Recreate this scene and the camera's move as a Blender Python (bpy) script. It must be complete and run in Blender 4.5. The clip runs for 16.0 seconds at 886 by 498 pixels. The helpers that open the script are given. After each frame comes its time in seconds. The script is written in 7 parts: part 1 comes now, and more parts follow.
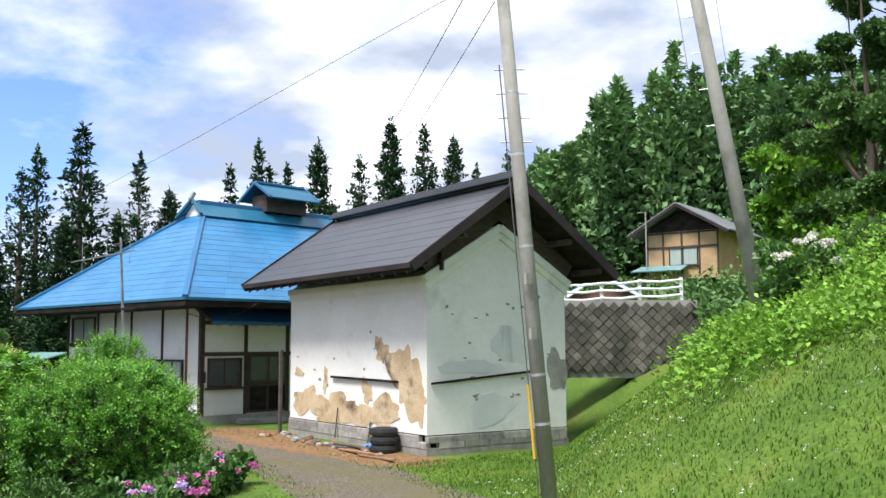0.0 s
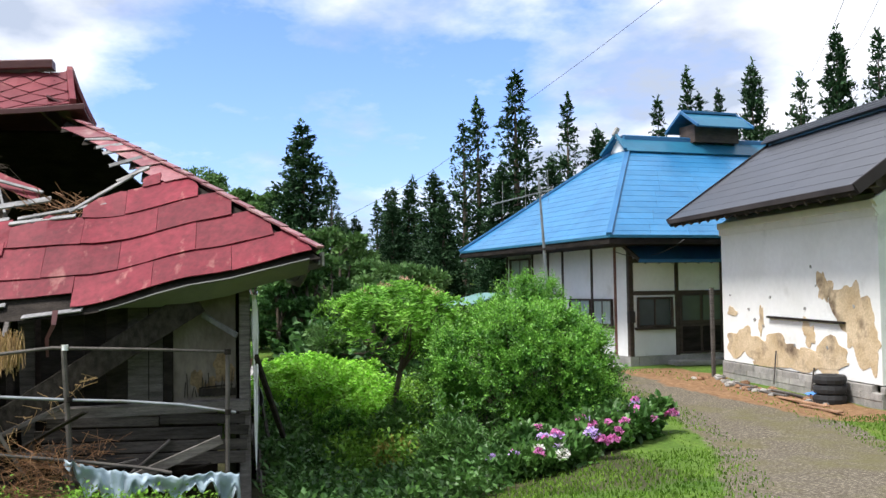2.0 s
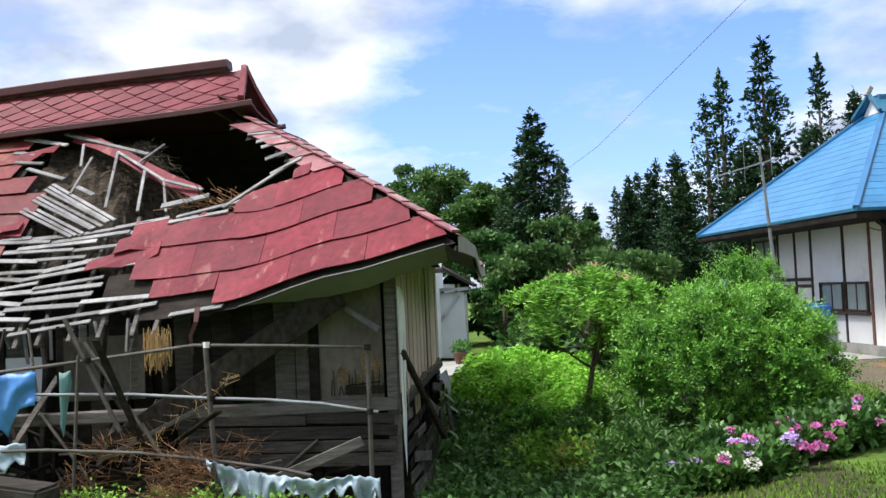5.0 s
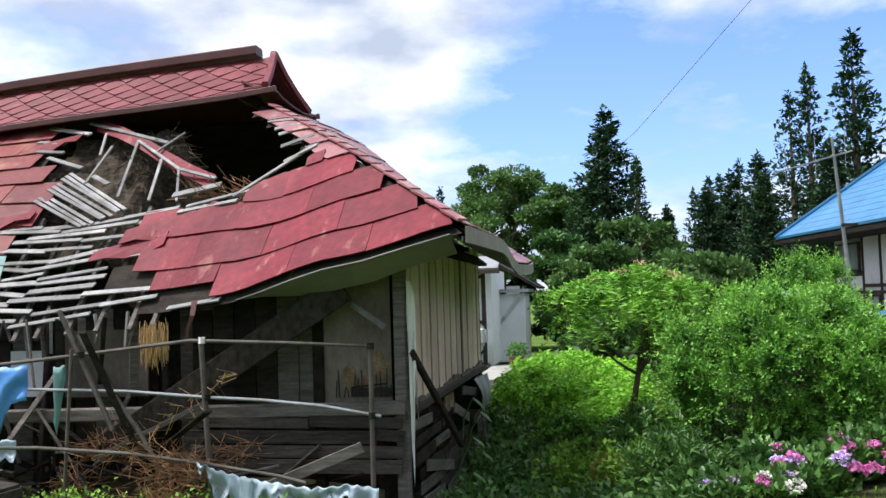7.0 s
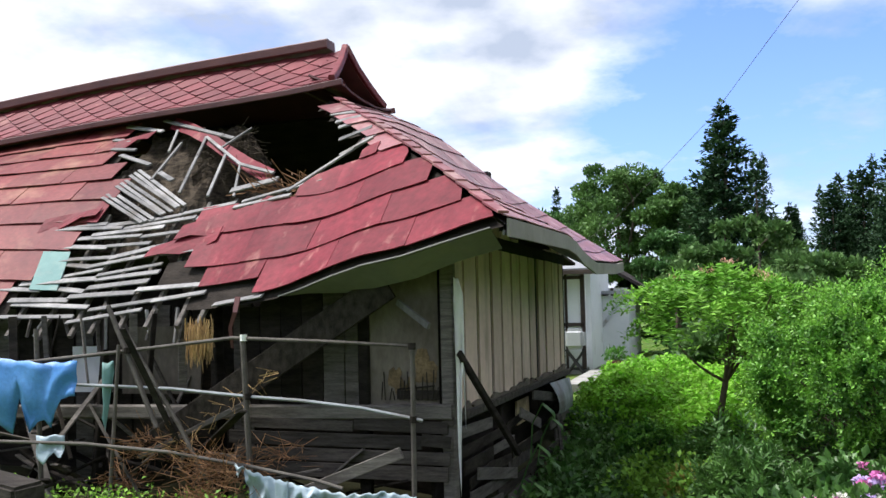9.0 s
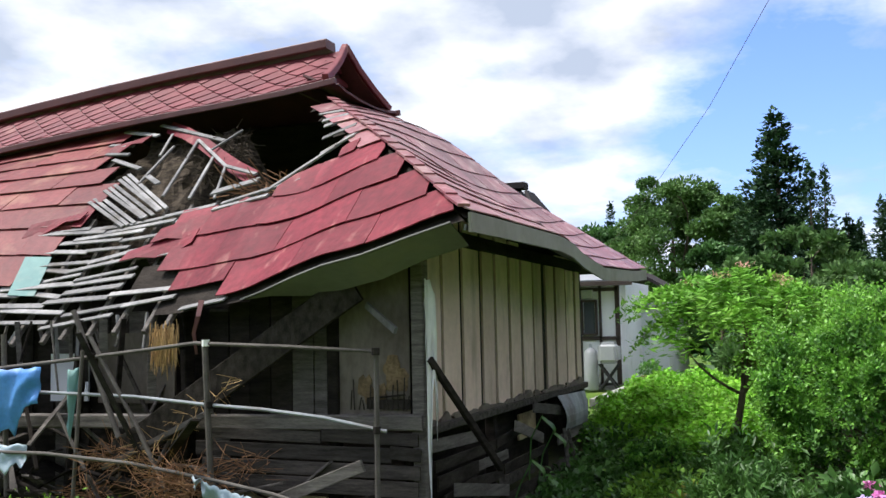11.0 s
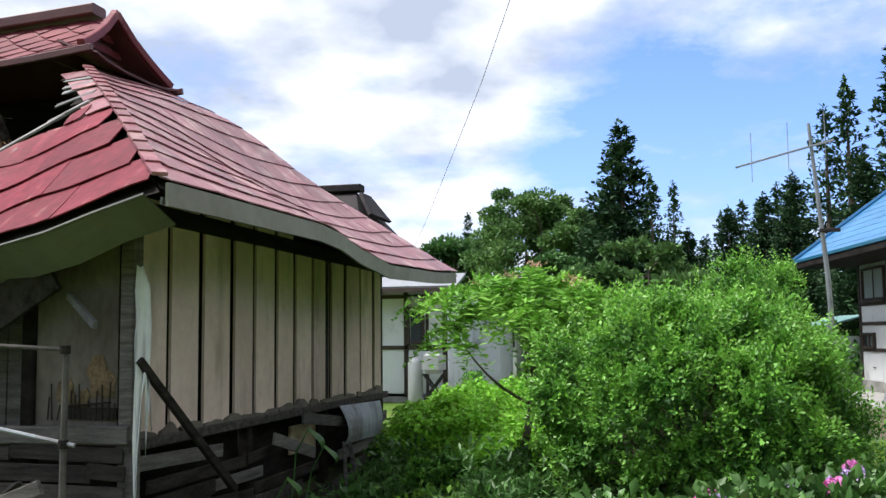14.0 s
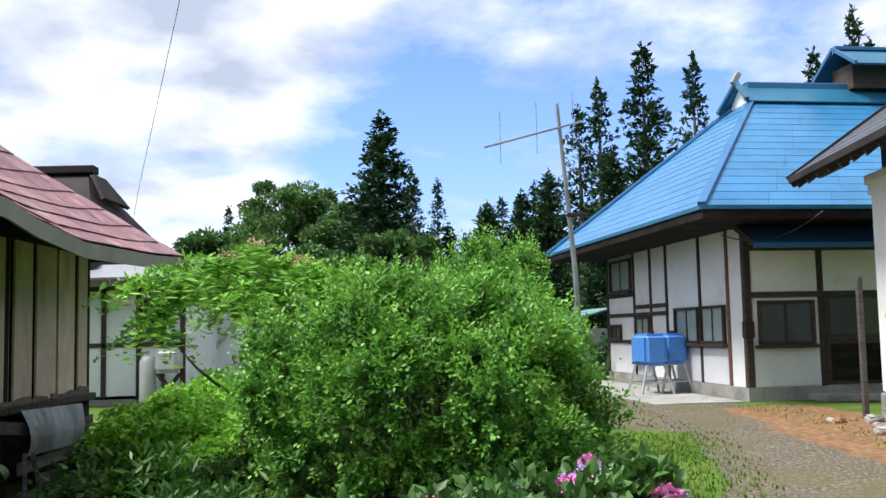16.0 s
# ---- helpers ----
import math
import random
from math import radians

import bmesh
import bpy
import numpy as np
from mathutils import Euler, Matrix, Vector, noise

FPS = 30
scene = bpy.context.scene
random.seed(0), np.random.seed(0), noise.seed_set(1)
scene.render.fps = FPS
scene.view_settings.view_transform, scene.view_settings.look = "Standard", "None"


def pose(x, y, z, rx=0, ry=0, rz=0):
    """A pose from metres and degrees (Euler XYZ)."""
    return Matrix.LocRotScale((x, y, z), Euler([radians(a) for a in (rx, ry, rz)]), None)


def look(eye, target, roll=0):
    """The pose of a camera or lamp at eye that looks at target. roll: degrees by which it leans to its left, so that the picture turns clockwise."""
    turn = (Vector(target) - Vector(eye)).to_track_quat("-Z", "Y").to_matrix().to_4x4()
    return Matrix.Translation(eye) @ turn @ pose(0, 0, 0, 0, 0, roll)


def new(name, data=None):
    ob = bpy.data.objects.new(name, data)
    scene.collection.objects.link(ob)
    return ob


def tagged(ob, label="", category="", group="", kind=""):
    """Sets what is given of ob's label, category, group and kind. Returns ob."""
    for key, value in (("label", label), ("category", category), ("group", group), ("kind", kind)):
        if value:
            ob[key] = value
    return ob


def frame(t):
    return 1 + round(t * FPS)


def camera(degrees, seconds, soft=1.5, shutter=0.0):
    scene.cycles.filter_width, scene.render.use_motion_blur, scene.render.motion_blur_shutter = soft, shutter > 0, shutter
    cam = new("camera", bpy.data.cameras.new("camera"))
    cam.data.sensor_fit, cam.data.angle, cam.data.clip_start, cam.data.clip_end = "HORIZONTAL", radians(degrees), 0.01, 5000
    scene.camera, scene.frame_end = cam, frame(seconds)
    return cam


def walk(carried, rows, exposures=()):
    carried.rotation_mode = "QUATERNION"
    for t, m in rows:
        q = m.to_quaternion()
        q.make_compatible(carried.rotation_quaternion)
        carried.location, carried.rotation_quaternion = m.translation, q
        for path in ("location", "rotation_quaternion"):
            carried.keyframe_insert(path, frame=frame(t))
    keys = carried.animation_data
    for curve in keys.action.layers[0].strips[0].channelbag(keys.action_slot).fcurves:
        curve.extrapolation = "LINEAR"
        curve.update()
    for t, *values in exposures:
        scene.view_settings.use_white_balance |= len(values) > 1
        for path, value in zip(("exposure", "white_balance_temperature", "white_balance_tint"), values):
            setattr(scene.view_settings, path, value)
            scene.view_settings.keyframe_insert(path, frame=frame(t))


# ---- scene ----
cam = camera(49.5, 16.0)
PATH = [
    (0, (14.337, -1.209, 2.041), (12.776, 0.025, 2.24), -0.2),
    (0.5, (14.036, -0.866, 2.029), (12.306, 0.125, 2.185), -0.3),
    (1, (13.778, -0.61, 1.986), (11.91, 0.096, 2.105), -0.3),
    (1.5, (13.678, -0.4, 2.061), (11.745, 0.105, 2.145), -0.6),
    (2, (13.372, -0.085, 2.023), (11.418, 0.333, 2.105), -0.9),
    (2.5, (13.061, 0.174, 1.991), (11.087, 0.488, 2.07), -1.0),
    (3, (12.944, 0.391, 2.0), (10.951, 0.547, 2.069), -1.5),
    (3.5, (12.704, 0.685, 1.988), (10.705, 0.679, 2.055), -2.0),
    (4, (12.515, 0.985, 1.98), (10.518, 0.911, 2.052), -2.3),
    (6.5, (11.439, 2.15, 1.775), (9.457, 1.904, 1.873), -2.1),
    (7, (11.122, 2.312, 1.769), (9.15, 1.997, 1.869), -1.8),
    (7.5, (10.946, 2.493, 1.757), (8.988, 2.1, 1.859), -1.8),
    (8, (10.716, 2.681, 1.734), (8.774, 2.216, 1.837), -1.7),
    (8.5, (10.461, 2.839, 1.724), (8.533, 2.318, 1.831), -1.4),
    (9, (10.296, 3.05, 1.699), (8.384, 2.476, 1.811), -1.3),
    (11.5, (9.003, 3.932, 1.445), (7.139, 3.223, 1.603), -1.3),
    (12, (8.712, 4.091, 1.396), (6.843, 3.399, 1.563), -1.3),
    (12.5, (8.499, 4.28, 1.406), (6.609, 3.648, 1.572), -0.9),
    (13, (8.148, 4.305, 1.365), (6.24, 3.733, 1.538), -0.9),
    (13.5, (7.835, 4.42, 1.338), (5.912, 3.901, 1.517), -0.7),
    (14, (7.676, 4.637, 1.344), (5.736, 4.183, 1.521), -0.6),
    (14.5, (7.298, 4.726, 1.301), (5.344, 4.337, 1.485), -0.7),
    (15, (6.982, 4.811, 1.269), (5.014, 4.505, 1.457), -0.7),
    (15.5, (6.509, 4.918, 1.228), (4.525, 4.751, 1.411), -1.1),
    (16, (6.183, 4.997, 1.191), (4.19, 5.01, 1.361), -1.2),
]
walk(cam, [(t, look(*rest)) for t, *rest in PATH])

# ---- light ----
world = bpy.data.worlds.new("sky")
scene.world = world
world.use_nodes = True
SUN_AZ, SUN_EL = radians(284), radians(62)          # where the sun stands: azimuth from +x, elevation


def make_sky():
    nt = world.node_tree
    nt.nodes.clear()
    N, L = nt.nodes.new, nt.links.new
    out, bg = N("ShaderNodeOutputWorld"), N("ShaderNodeBackground")
    sky = N("ShaderNodeTexSky")
    sky.sky_type, sky.sun_disc = "NISHITA", False
    sky.sun_elevation, sky.sun_rotation = SUN_EL, radians(90) - SUN_AZ
    sky.air_density, sky.dust_density, sky.ozone_density = 1.0, 1.2, 2.5
    co = N("ShaderNodeTexCoord")
    sep = N("ShaderNodeSeparateXYZ")
    L(co.outputs["Generated"], sep.inputs[0])
    add = N("ShaderNodeMath"); add.operation = "ADD"; add.inputs[1].default_value = 0.22
    mx = N("ShaderNodeMath"); mx.operation = "MAXIMUM"; mx.inputs[1].default_value = 0.03
    L(sep.outputs["Z"], add.inputs[0]); L(add.outputs[0], mx.inputs[0])
    dx = N("ShaderNodeMath"); dx.operation = "DIVIDE"
    dy = N("ShaderNodeMath"); dy.operation = "DIVIDE"
    L(sep.outputs["X"], dx.inputs[0]); L(mx.outputs[0], dx.inputs[1])
    L(sep.outputs["Y"], dy.inputs[0]); L(mx.outputs[0], dy.inputs[1])
    com = N("ShaderNodeCombineXYZ")
    L(dx.outputs[0], com.inputs[0]); L(dy.outputs[0], com.inputs[1])
    com.inputs[2].default_value = CLOUD_SEED
    n1 = N("ShaderNodeTexNoise"); n1.inputs["Scale"].default_value = 1.0; n1.inputs["Detail"].default_value = 7; n1.inputs["Roughness"].default_value = 0.62
    n2 = N("ShaderNodeTexNoise"); n2.inputs["Scale"].default_value = 2.6; n2.inputs["Detail"].default_value = 6
    L(com.outputs[0], n1.inputs["Vector"]); L(com.outputs[0], n2.inputs["Vector"])
    # a clearing in the cloud, low over the valley
    dot = N("ShaderNodeVectorMath"); dot.operation = "DOT_PRODUCT"
    L(co.outputs["Generated"], dot.inputs[0])
    dot.inputs[1].default_value = Vector((-0.985, 0.075, 0.16)).normalized()
    gap = N("ShaderNodeMapRange"); gap.interpolation_type = "SMOOTHSTEP"
    gap.inputs["From Min"].default_value, gap.inputs["From Max"].default_value = 0.962, 0.995
    gap.inputs["To Min"].default_value, gap.inputs["To Max"].default_value = 0.1, -0.045
    L(dot.outputs["Value"], gap.inputs["Value"])
    cover = N("ShaderNodeMath"); cover.operation = "ADD"
    L(n1.outputs["Fac"], cover.inputs[0]); L(gap.outputs[0], cover.inputs[1])
    r1 = N("ShaderNodeValToRGB"); r1.color_ramp.elements[0].position = 0.43; r1.color_ramp.elements[1].position = 0.62
    L(cover.outputs[0], r1.inputs[0])
    r2 = N("ShaderNodeValToRGB")
    r2.color_ramp.elements[0].position, r2.color_ramp.elements[0].color = 0.38, (3.9, 4.5, 5.7, 1)
    r2.color_ramp.elements[1].position, r2.color_ramp.elements[1].color = 0.6, (8.5, 8.7, 9.4, 1)
    L(n2.outputs["Fac"], r2.inputs[0])
    mix = N("ShaderNodeMix"); mix.data_type = "RGBA"
    L(r1.outputs[0], mix.inputs[0])
    gain = N("ShaderNodeMix"); gain.data_type, gain.blend_type = "RGBA", "MULTIPLY"
    gain.inputs[0].default_value = 1.0
    gain.inputs[7].default_value = SKY_GAIN
    L(sky.outputs[0], gain.inputs[6])
    L(gain.outputs[2], mix.inputs[6]); L(r2.outputs[0], mix.inputs[7])
    L(mix.outputs[2], bg.inputs[0])
    bg.inputs[1].default_value = 0.1
    L(bg.outputs[0], out.inputs[0])


CLOUD_SEED = 3.4
SKY_GAIN = (1.1, 1.28, 1.9, 1)
make_sky()
sun_data = bpy.data.lights.new("sun", "SUN")
sun_data.energy, sun_data.angle, sun_data.color = 4.2, radians(16), (1.0, 0.97, 0.93)
sun = new("sun", sun_data)
sun_from = Vector((math.cos(SUN_AZ) * math.cos(SUN_EL), math.sin(SUN_AZ) * math.cos(SUN_EL), math.sin(SUN_EL)))
sun.matrix_world = look(sun_from * 60, (0, 0, 0))
scene.view_settings.exposure = 0.6


# ---- materials ----
def ramp(nt, fac, stops):
    r = nt.nodes.new("ShaderNodeValToRGB")
    e = r.color_ramp.elements
    while len(e) < len(stops):
        e.new(0.5)
    for k, (pos, col) in zip(e, stops):
        k.position, k.color = pos, (*col, 1) if len(col) == 3 else col
    nt.links.new(fac, r.inputs[0])
    return r.outputs[0]


def tex(nt, scale, stretch=(1, 1, 1), detail=4, rough=0.6, seed=0.0, turn=0.0):
    geo = nt.nodes.new("ShaderNodeNewGeometry")
    mp = nt.nodes.new("ShaderNodeMapping")
    mp.inputs["Scale"].default_value = stretch
    mp.inputs["Location"].default_value = (seed, seed * 1.7, seed * 0.6)
    mp.inputs["Rotation"].default_value = (0, 0, turn)
    nt.links.new(geo.outputs["Position"], mp.inputs["Vector"])
    n = nt.nodes.new("ShaderNodeTexNoise")
    n.inputs["Scale"].default_value, n.inputs["Detail"].default_value, n.inputs["Roughness"].default_value = scale, detail, rough
    nt.links.new(mp.outputs[0], n.inputs["Vector"])
    return n.outputs["Fac"]


def mixed(nt, fac, a, b, mode="MIX"):
    m = nt.nodes.new("ShaderNodeMix")
    m.data_type, m.blend_type = "RGBA", mode
    for sock, v in ((m.inputs[0], fac), (m.inputs[6], a), (m.inputs[7], b)):
        if isinstance(v, (int, float)):
            sock.default_value = v
        elif isinstance(v, tuple):
            sock.default_value = (*v, 1)
        else:
            nt.links.new(v, sock)
    return m.outputs[2]


def material(name, c1, c2, scale=2.0, stretch=(1, 1, 1), rough=0.8, metal=0.0, bump=0.3, bscale=30.0, stain=None, stain_at=(0.55, 0.7), stain_scale=1.2,
             stain_stretch=(1, 1, 1), vary=0.0, island=False, spec=0.5, transl=0.0, turn=0.0, fine=0.0):
    """A surface in two colours of one substance, with stains of a third, grain, relief and a random tint per piece."""
    m = bpy.data.materials.new(name)
    m.use_nodes = True
    nt = m.node_tree
    b = nt.nodes["Principled BSDF"]
    col = ramp(nt, tex(nt, scale, stretch, turn=turn), [(0.32, c1), (0.68, c2)])
    if fine:
        g = ramp(nt, tex(nt, scale * 9, stretch, detail=3, seed=5, turn=turn), [(0.3, (1 - fine,) * 3), (0.7, (1 + fine,) * 3)])
        col = mixed(nt, 1.0, col, g, "MULTIPLY")
    if stain:
        f = ramp(nt, tex(nt, stain_scale, stain_stretch, detail=6, seed=11.3, turn=turn), [(stain_at[0], (0, 0, 0)), (stain_at[1], (1, 1, 1))])
        col = mixed(nt, f, col, stain)
    if vary:
        if island:
            src = nt.nodes.new("ShaderNodeNewGeometry").outputs["Random Per Island"]
        else:
            src = nt.nodes.new("ShaderNodeObjectInfo").outputs["Random"]
        v = ramp(nt, src, [(0.0, (1 - vary,) * 3), (1.0, (1 + vary,) * 3)])
        col = mixed(nt, 1.0, col, v, "MULTIPLY")
    nt.links.new(col, b.inputs["Base Color"])
    b.inputs["Roughness"].default_value, b.inputs["Metallic"].default_value = rough, metal
    b.inputs["Specular IOR Level"].default_value = spec
    if bump:
        bn = nt.nodes.new("ShaderNodeBump")
        bn.inputs["Strength"].default_value, bn.inputs["Distance"].default_value = bump, 0.02
        nt.links.new(tex(nt, bscale, stretch, detail=3, turn=turn), bn.inputs["Height"])
        nt.links.new(bn.outputs[0], b.inputs["Normal"])
    if transl:
        tr = nt.nodes.new("ShaderNodeBsdfTranslucent")
        nt.links.new(col, tr.inputs[0])
        ad = nt.nodes.new("ShaderNodeMixShader")
        ad.inputs[0].default_value = transl
        nt.links.new(b.outputs[0], ad.inputs[1]); nt.links.new(tr.outputs[0], ad.inputs[2])
        nt.links.new(ad.outputs[0], nt.nodes["Material Output"].inputs[0])
    return m


RED = material("red_painted_sheet", (0.12, 0.011, 0.021), (0.195, 0.024, 0.037), 1.1, rough=0.6, bump=0.2, bscale=14, stain=(0.33, 0.14, 0.125), stain_at=(0.6, 0.74),
               stain_scale=2.6, stain_stretch=(1, 1.6, 0.35), vary=0.22, fine=0.25, spec=0.16)
# faded red, lightened further: the hip slope's sky sheen is in the colour
RED_OLD = material("faded_sheen_red_sheet", (0.175, 0.05, 0.062), (0.26, 0.095, 0.105), 1.6, rough=0.42, bump=0.2, bscale=14, stain=(0.42, 0.27, 0.25), stain_at=(0.5, 0.72), stain_scale=3.0, vary=0.24, fine=0.14, spec=0.45)
RED_SUN = material("sun_bleached_red_sheet", (0.13, 0.02, 0.027), (0.2, 0.048, 0.047), 1.3, rough=0.55, bump=0.2, bscale=14, stain=(0.33, 0.17, 0.12), stain_at=(0.52, 0.75), stain_scale=1.1, vary=0.18, fine=0.18, spec=0.16)
RED_CAP = material("dark_red_cap_sheet", (0.12, 0.018, 0.027), (0.175, 0.033, 0.042), 1.4, rough=0.6, bump=0.15, bscale=14, stain=(0.33, 0.15, 0.13), stain_at=(0.6, 0.72), vary=0.16, fine=0.1, spec=0.3)
RED_TRIM = material("rust_brown_trim", (0.07, 0.02, 0.024), (0.115, 0.036, 0.036), 2, rough=0.55, bump=0.2)
OLD_WOOD = material("weathered_grey_wood", (0.075, 0.067, 0.062), (0.175, 0.158, 0.146), 2.2, (1, 1, 9), rough=0.9, bump=0.5, bscale=18, stain=(0.07, 0.06, 0.05), stain_at=(0.56, 0.75), vary=0.3, fine=0.25, spec=0.15)
SLAT_WOOD = material("silver_grey_batten", (0.15, 0.147, 0.15), (0.31, 0.3, 0.3), 2.5, rough=0.9, bump=0.5, bscale=22, stain=(0.14, 0.12, 0.1), stain_at=(0.55, 0.75), vary=0.3, fine=0.2, spec=0.2)
# near-black: the ruin's inner shade is put into this wood's colour
DARK_WOOD = material("shade_dark_wood", (0.012, 0.0103, 0.0095), (0.036, 0.03, 0.026), 2, (1, 1, 4), rough=0.9, bump=0.5, bscale=20, vary=0.3, fine=0.2, spec=0.08)
# weathered grey, taken darker: shade at the ruin's foot is in the colour
BOARD_H = material("shaded_weathered_board", (0.03, 0.026, 0.024), (0.085, 0.074, 0.066), 2, (6, 1, 9), rough=0.92, bump=0.5, bscale=14, stain=(0.045, 0.04, 0.035), stain_at=(0.52, 0.72), vary=0.3, fine=0.25, spec=0.12)
BEIGE = material("beige_wall_panel", (0.52, 0.395, 0.325), (0.64, 0.5, 0.43), 1.3, rough=0.85, bump=0.15, bscale=9, stain=(0.3, 0.25, 0.19), stain_at=(0.52, 0.75), stain_stretch=(2, 2, 0.5), vary=0.12, fine=0.06, spec=0.2)
FALLEN = material("dark_fallen_timber", (0.016, 0.013, 0.011), (0.05, 0.043, 0.036), 2, (1, 6, 4), rough=0.92, bump=0.5, bscale=18, fine=0.25, spec=0.1)
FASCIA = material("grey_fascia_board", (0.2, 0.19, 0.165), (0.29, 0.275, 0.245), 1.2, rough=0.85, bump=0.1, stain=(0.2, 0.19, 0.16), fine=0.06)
OLD_PLASTER = material("stained_grey_plaster", (0.105, 0.088, 0.075), (0.185, 0.16, 0.138), 1.8, (1, 1, 0.5), rough=0.93, bump=0.4, bscale=18, stain=(0.08, 0.068, 0.055), stain_at=(0.55, 0.72), stain_stretch=(2, 2, 0.7), fine=0.15, spec=0.12)
OLD_MUD = material("dark_mud_infill", (0.11, 0.078, 0.045), (0.21, 0.15, 0.09), 3.5, rough=0.95, bump=0.7, bscale=16, stain=(0.05, 0.04, 0.03), stain_at=(0.48, 0.66), fine=0.25, spec=0.1)
MUD = material("ochre_mud_plaster", (0.46, 0.34, 0.2), (0.62, 0.49, 0.33), 2.5, rough=0.95, bump=0.6, bscale=16, stain=(0.12, 0.08, 0.05), fine=0.15)
THATCH = material("old_thatch", (0.028, 0.023, 0.019), (0.12, 0.096, 0.072), 7, (1, 1, 3), rough=0.95, bump=1.0, bscale=40, fine=0.4, spec=0.08)
STRAW = material("dry_straw", (0.33, 0.2, 0.085), (0.52, 0.35, 0.16), 5, rough=0.85, bump=0.2, vary=0.4, island=True)
TWIG = material("dry_brown_straw", (0.14, 0.066, 0.03), (0.31, 0.165, 0.08), 5, rough=0.9, bump=0.2, vary=0.4, island=True)
PIPE = material("dull_steel_pipe", (0.2, 0.215, 0.235), (0.34, 0.36, 0.39), 3, rough=0.5, metal=0.3, bump=0.1, stain=(0.14, 0.11, 0.09), stain_at=(0.58, 0.72))
# darker copy of the fascia grey: underside shade is put into the colour
SOFFIT = material("shaded_soffit_board", (0.125, 0.124, 0.122), (0.185, 0.183, 0.178), 1.2, rough=0.85, bump=0.1, stain=(0.2, 0.19, 0.16), fine=0.06)
BAMBOO = material("weathered_pole", (0.045, 0.038, 0.033), (0.115, 0.1, 0.088), 4, rough=0.7, bump=0.25, stain=(0.09, 0.08, 0.07), fine=0.2)
RUSTY_STEEL = material("dull_rusted_steel", (0.2, 0.21, 0.225), (0.36, 0.375, 0.4), 3, rough=0.6, metal=0.3, bump=0.2, stain=(0.1, 0.06, 0.04), stain_at=(0.5, 0.7))
STEEL = material("galvanised_steel", (0.42, 0.44, 0.47), (0.55, 0.57, 0.6), 3, rough=0.45, metal=0.6, bump=0.1, stain=(0.25, 0.2, 0.17), stain_at=(0.62, 0.75))
BLUE_TARP = material("blue_tarpaulin", (0.05, 0.2, 0.52), (0.1, 0.3, 0.66), 2.5, rough=0.5, bump=0.4, bscale=9, fine=0.1)
PALE_TARP = material("pale_blue_plastic_sheet", (0.26, 0.35, 0.42), (0.44, 0.53, 0.59), 3, rough=0.5, bump=0.4, bscale=12, stain=(0.3, 0.33, 0.35))
WHITE_CLOTH = material("torn_white_sheet", (0.72, 0.72, 0.71), (0.84, 0.84, 0.83), 4, rough=0.8, bump=0.3, stain=(0.4, 0.37, 0.33))
TEAL = material("teal_sheet", (0.1, 0.22, 0.22), (0.16, 0.3, 0.29), 3, rough=0.7, bump=0.2, stain=(0.3, 0.33, 0.3))
BLUE_ROOF = material("blue_painted_metal_roof", (0.024, 0.145, 0.31), (0.042, 0.2, 0.4), 0.7, rough=0.34, bump=0.12, bscale=5, stain=(0.05, 0.2, 0.38), stain_at=(0.5, 0.75), fine=0.08, vary=0.07, spec=0.4)
BLUE_TRIM = material("blue_painted_ridge", (0.02, 0.11, 0.25), (0.03, 0.15, 0.32), 1.5, rough=0.4, bump=0.1)
TEAL_TRIM = material("teal_roof_edge", (0.012, 0.1, 0.18), (0.02, 0.14, 0.235), 1.5, rough=0.4, bump=0.1)
PLASTER = material("white_house_plaster", (0.79, 0.785, 0.775), (0.86, 0.857, 0.85), 0.9, rough=0.9, bump=0.12, bscale=30, stain=(0.6, 0.59, 0.56), stain_at=(0.6, 0.82), fine=0.03)
PANEL_GREY = material("pale_grey_wall_sheet", (0.62, 0.63, 0.65), (0.72, 0.73, 0.745), 1.0, rough=0.7, bump=0.08, stain=(0.42, 0.41, 0.39), stain_at=(0.6, 0.8), stain_stretch=(2, 2, 0.5))
TIMBER = material("dark_brown_timber", (0.03, 0.02, 0.016), (0.065, 0.045, 0.035), 3, (1, 1, 5), rough=0.75, bump=0.3, vary=0.2)
BROWN_POST = material("reddish_brown_post", (0.12, 0.05, 0.035), (0.19, 0.09, 0.06), 3, (1, 1, 5), rough=0.75, bump=0.3)
CONCRETE = material("aged_concrete", (0.24, 0.235, 0.22), (0.36, 0.35, 0.33), 1.5, rough=0.92, bump=0.35, bscale=25, stain=(0.15, 0.145, 0.13), stain_at=(0.55, 0.75), fine=0.1)
POLE_CONC = material("concrete_pole_grey", (0.25, 0.24, 0.22), (0.34, 0.325, 0.3), 2.5, (1, 1, 0.4), rough=0.85, bump=0.15, bscale=25, stain=(0.17, 0.165, 0.15), fine=0.08)
KURA_ROOF = material("charcoal_metal_roof", (0.038, 0.04, 0.048), (0.052, 0.054, 0.063), 1.0, rough=0.38, bump=0.1, bscale=8, stain=(0.07, 0.073, 0.085), stain_at=(0.6, 0.8), vary=0.02)
BLACK = material("black_rubber", (0.014, 0.014, 0.015), (0.025, 0.025, 0.026), 6, rough=0.8, bump=0.3)
BLUE_TANK = material("blue_polyethylene", (0.06, 0.22, 0.6), (0.08, 0.26, 0.68), 1.5, rough=0.45, bump=0.05, fine=0.04)
GREY_TANK = material("cream_grey_tank", (0.38, 0.39, 0.4), (0.46, 0.47, 0.48), 2, rough=0.45, bump=0.05, stain=(0.36, 0.33, 0.29), stain_at=(0.64, 0.75))
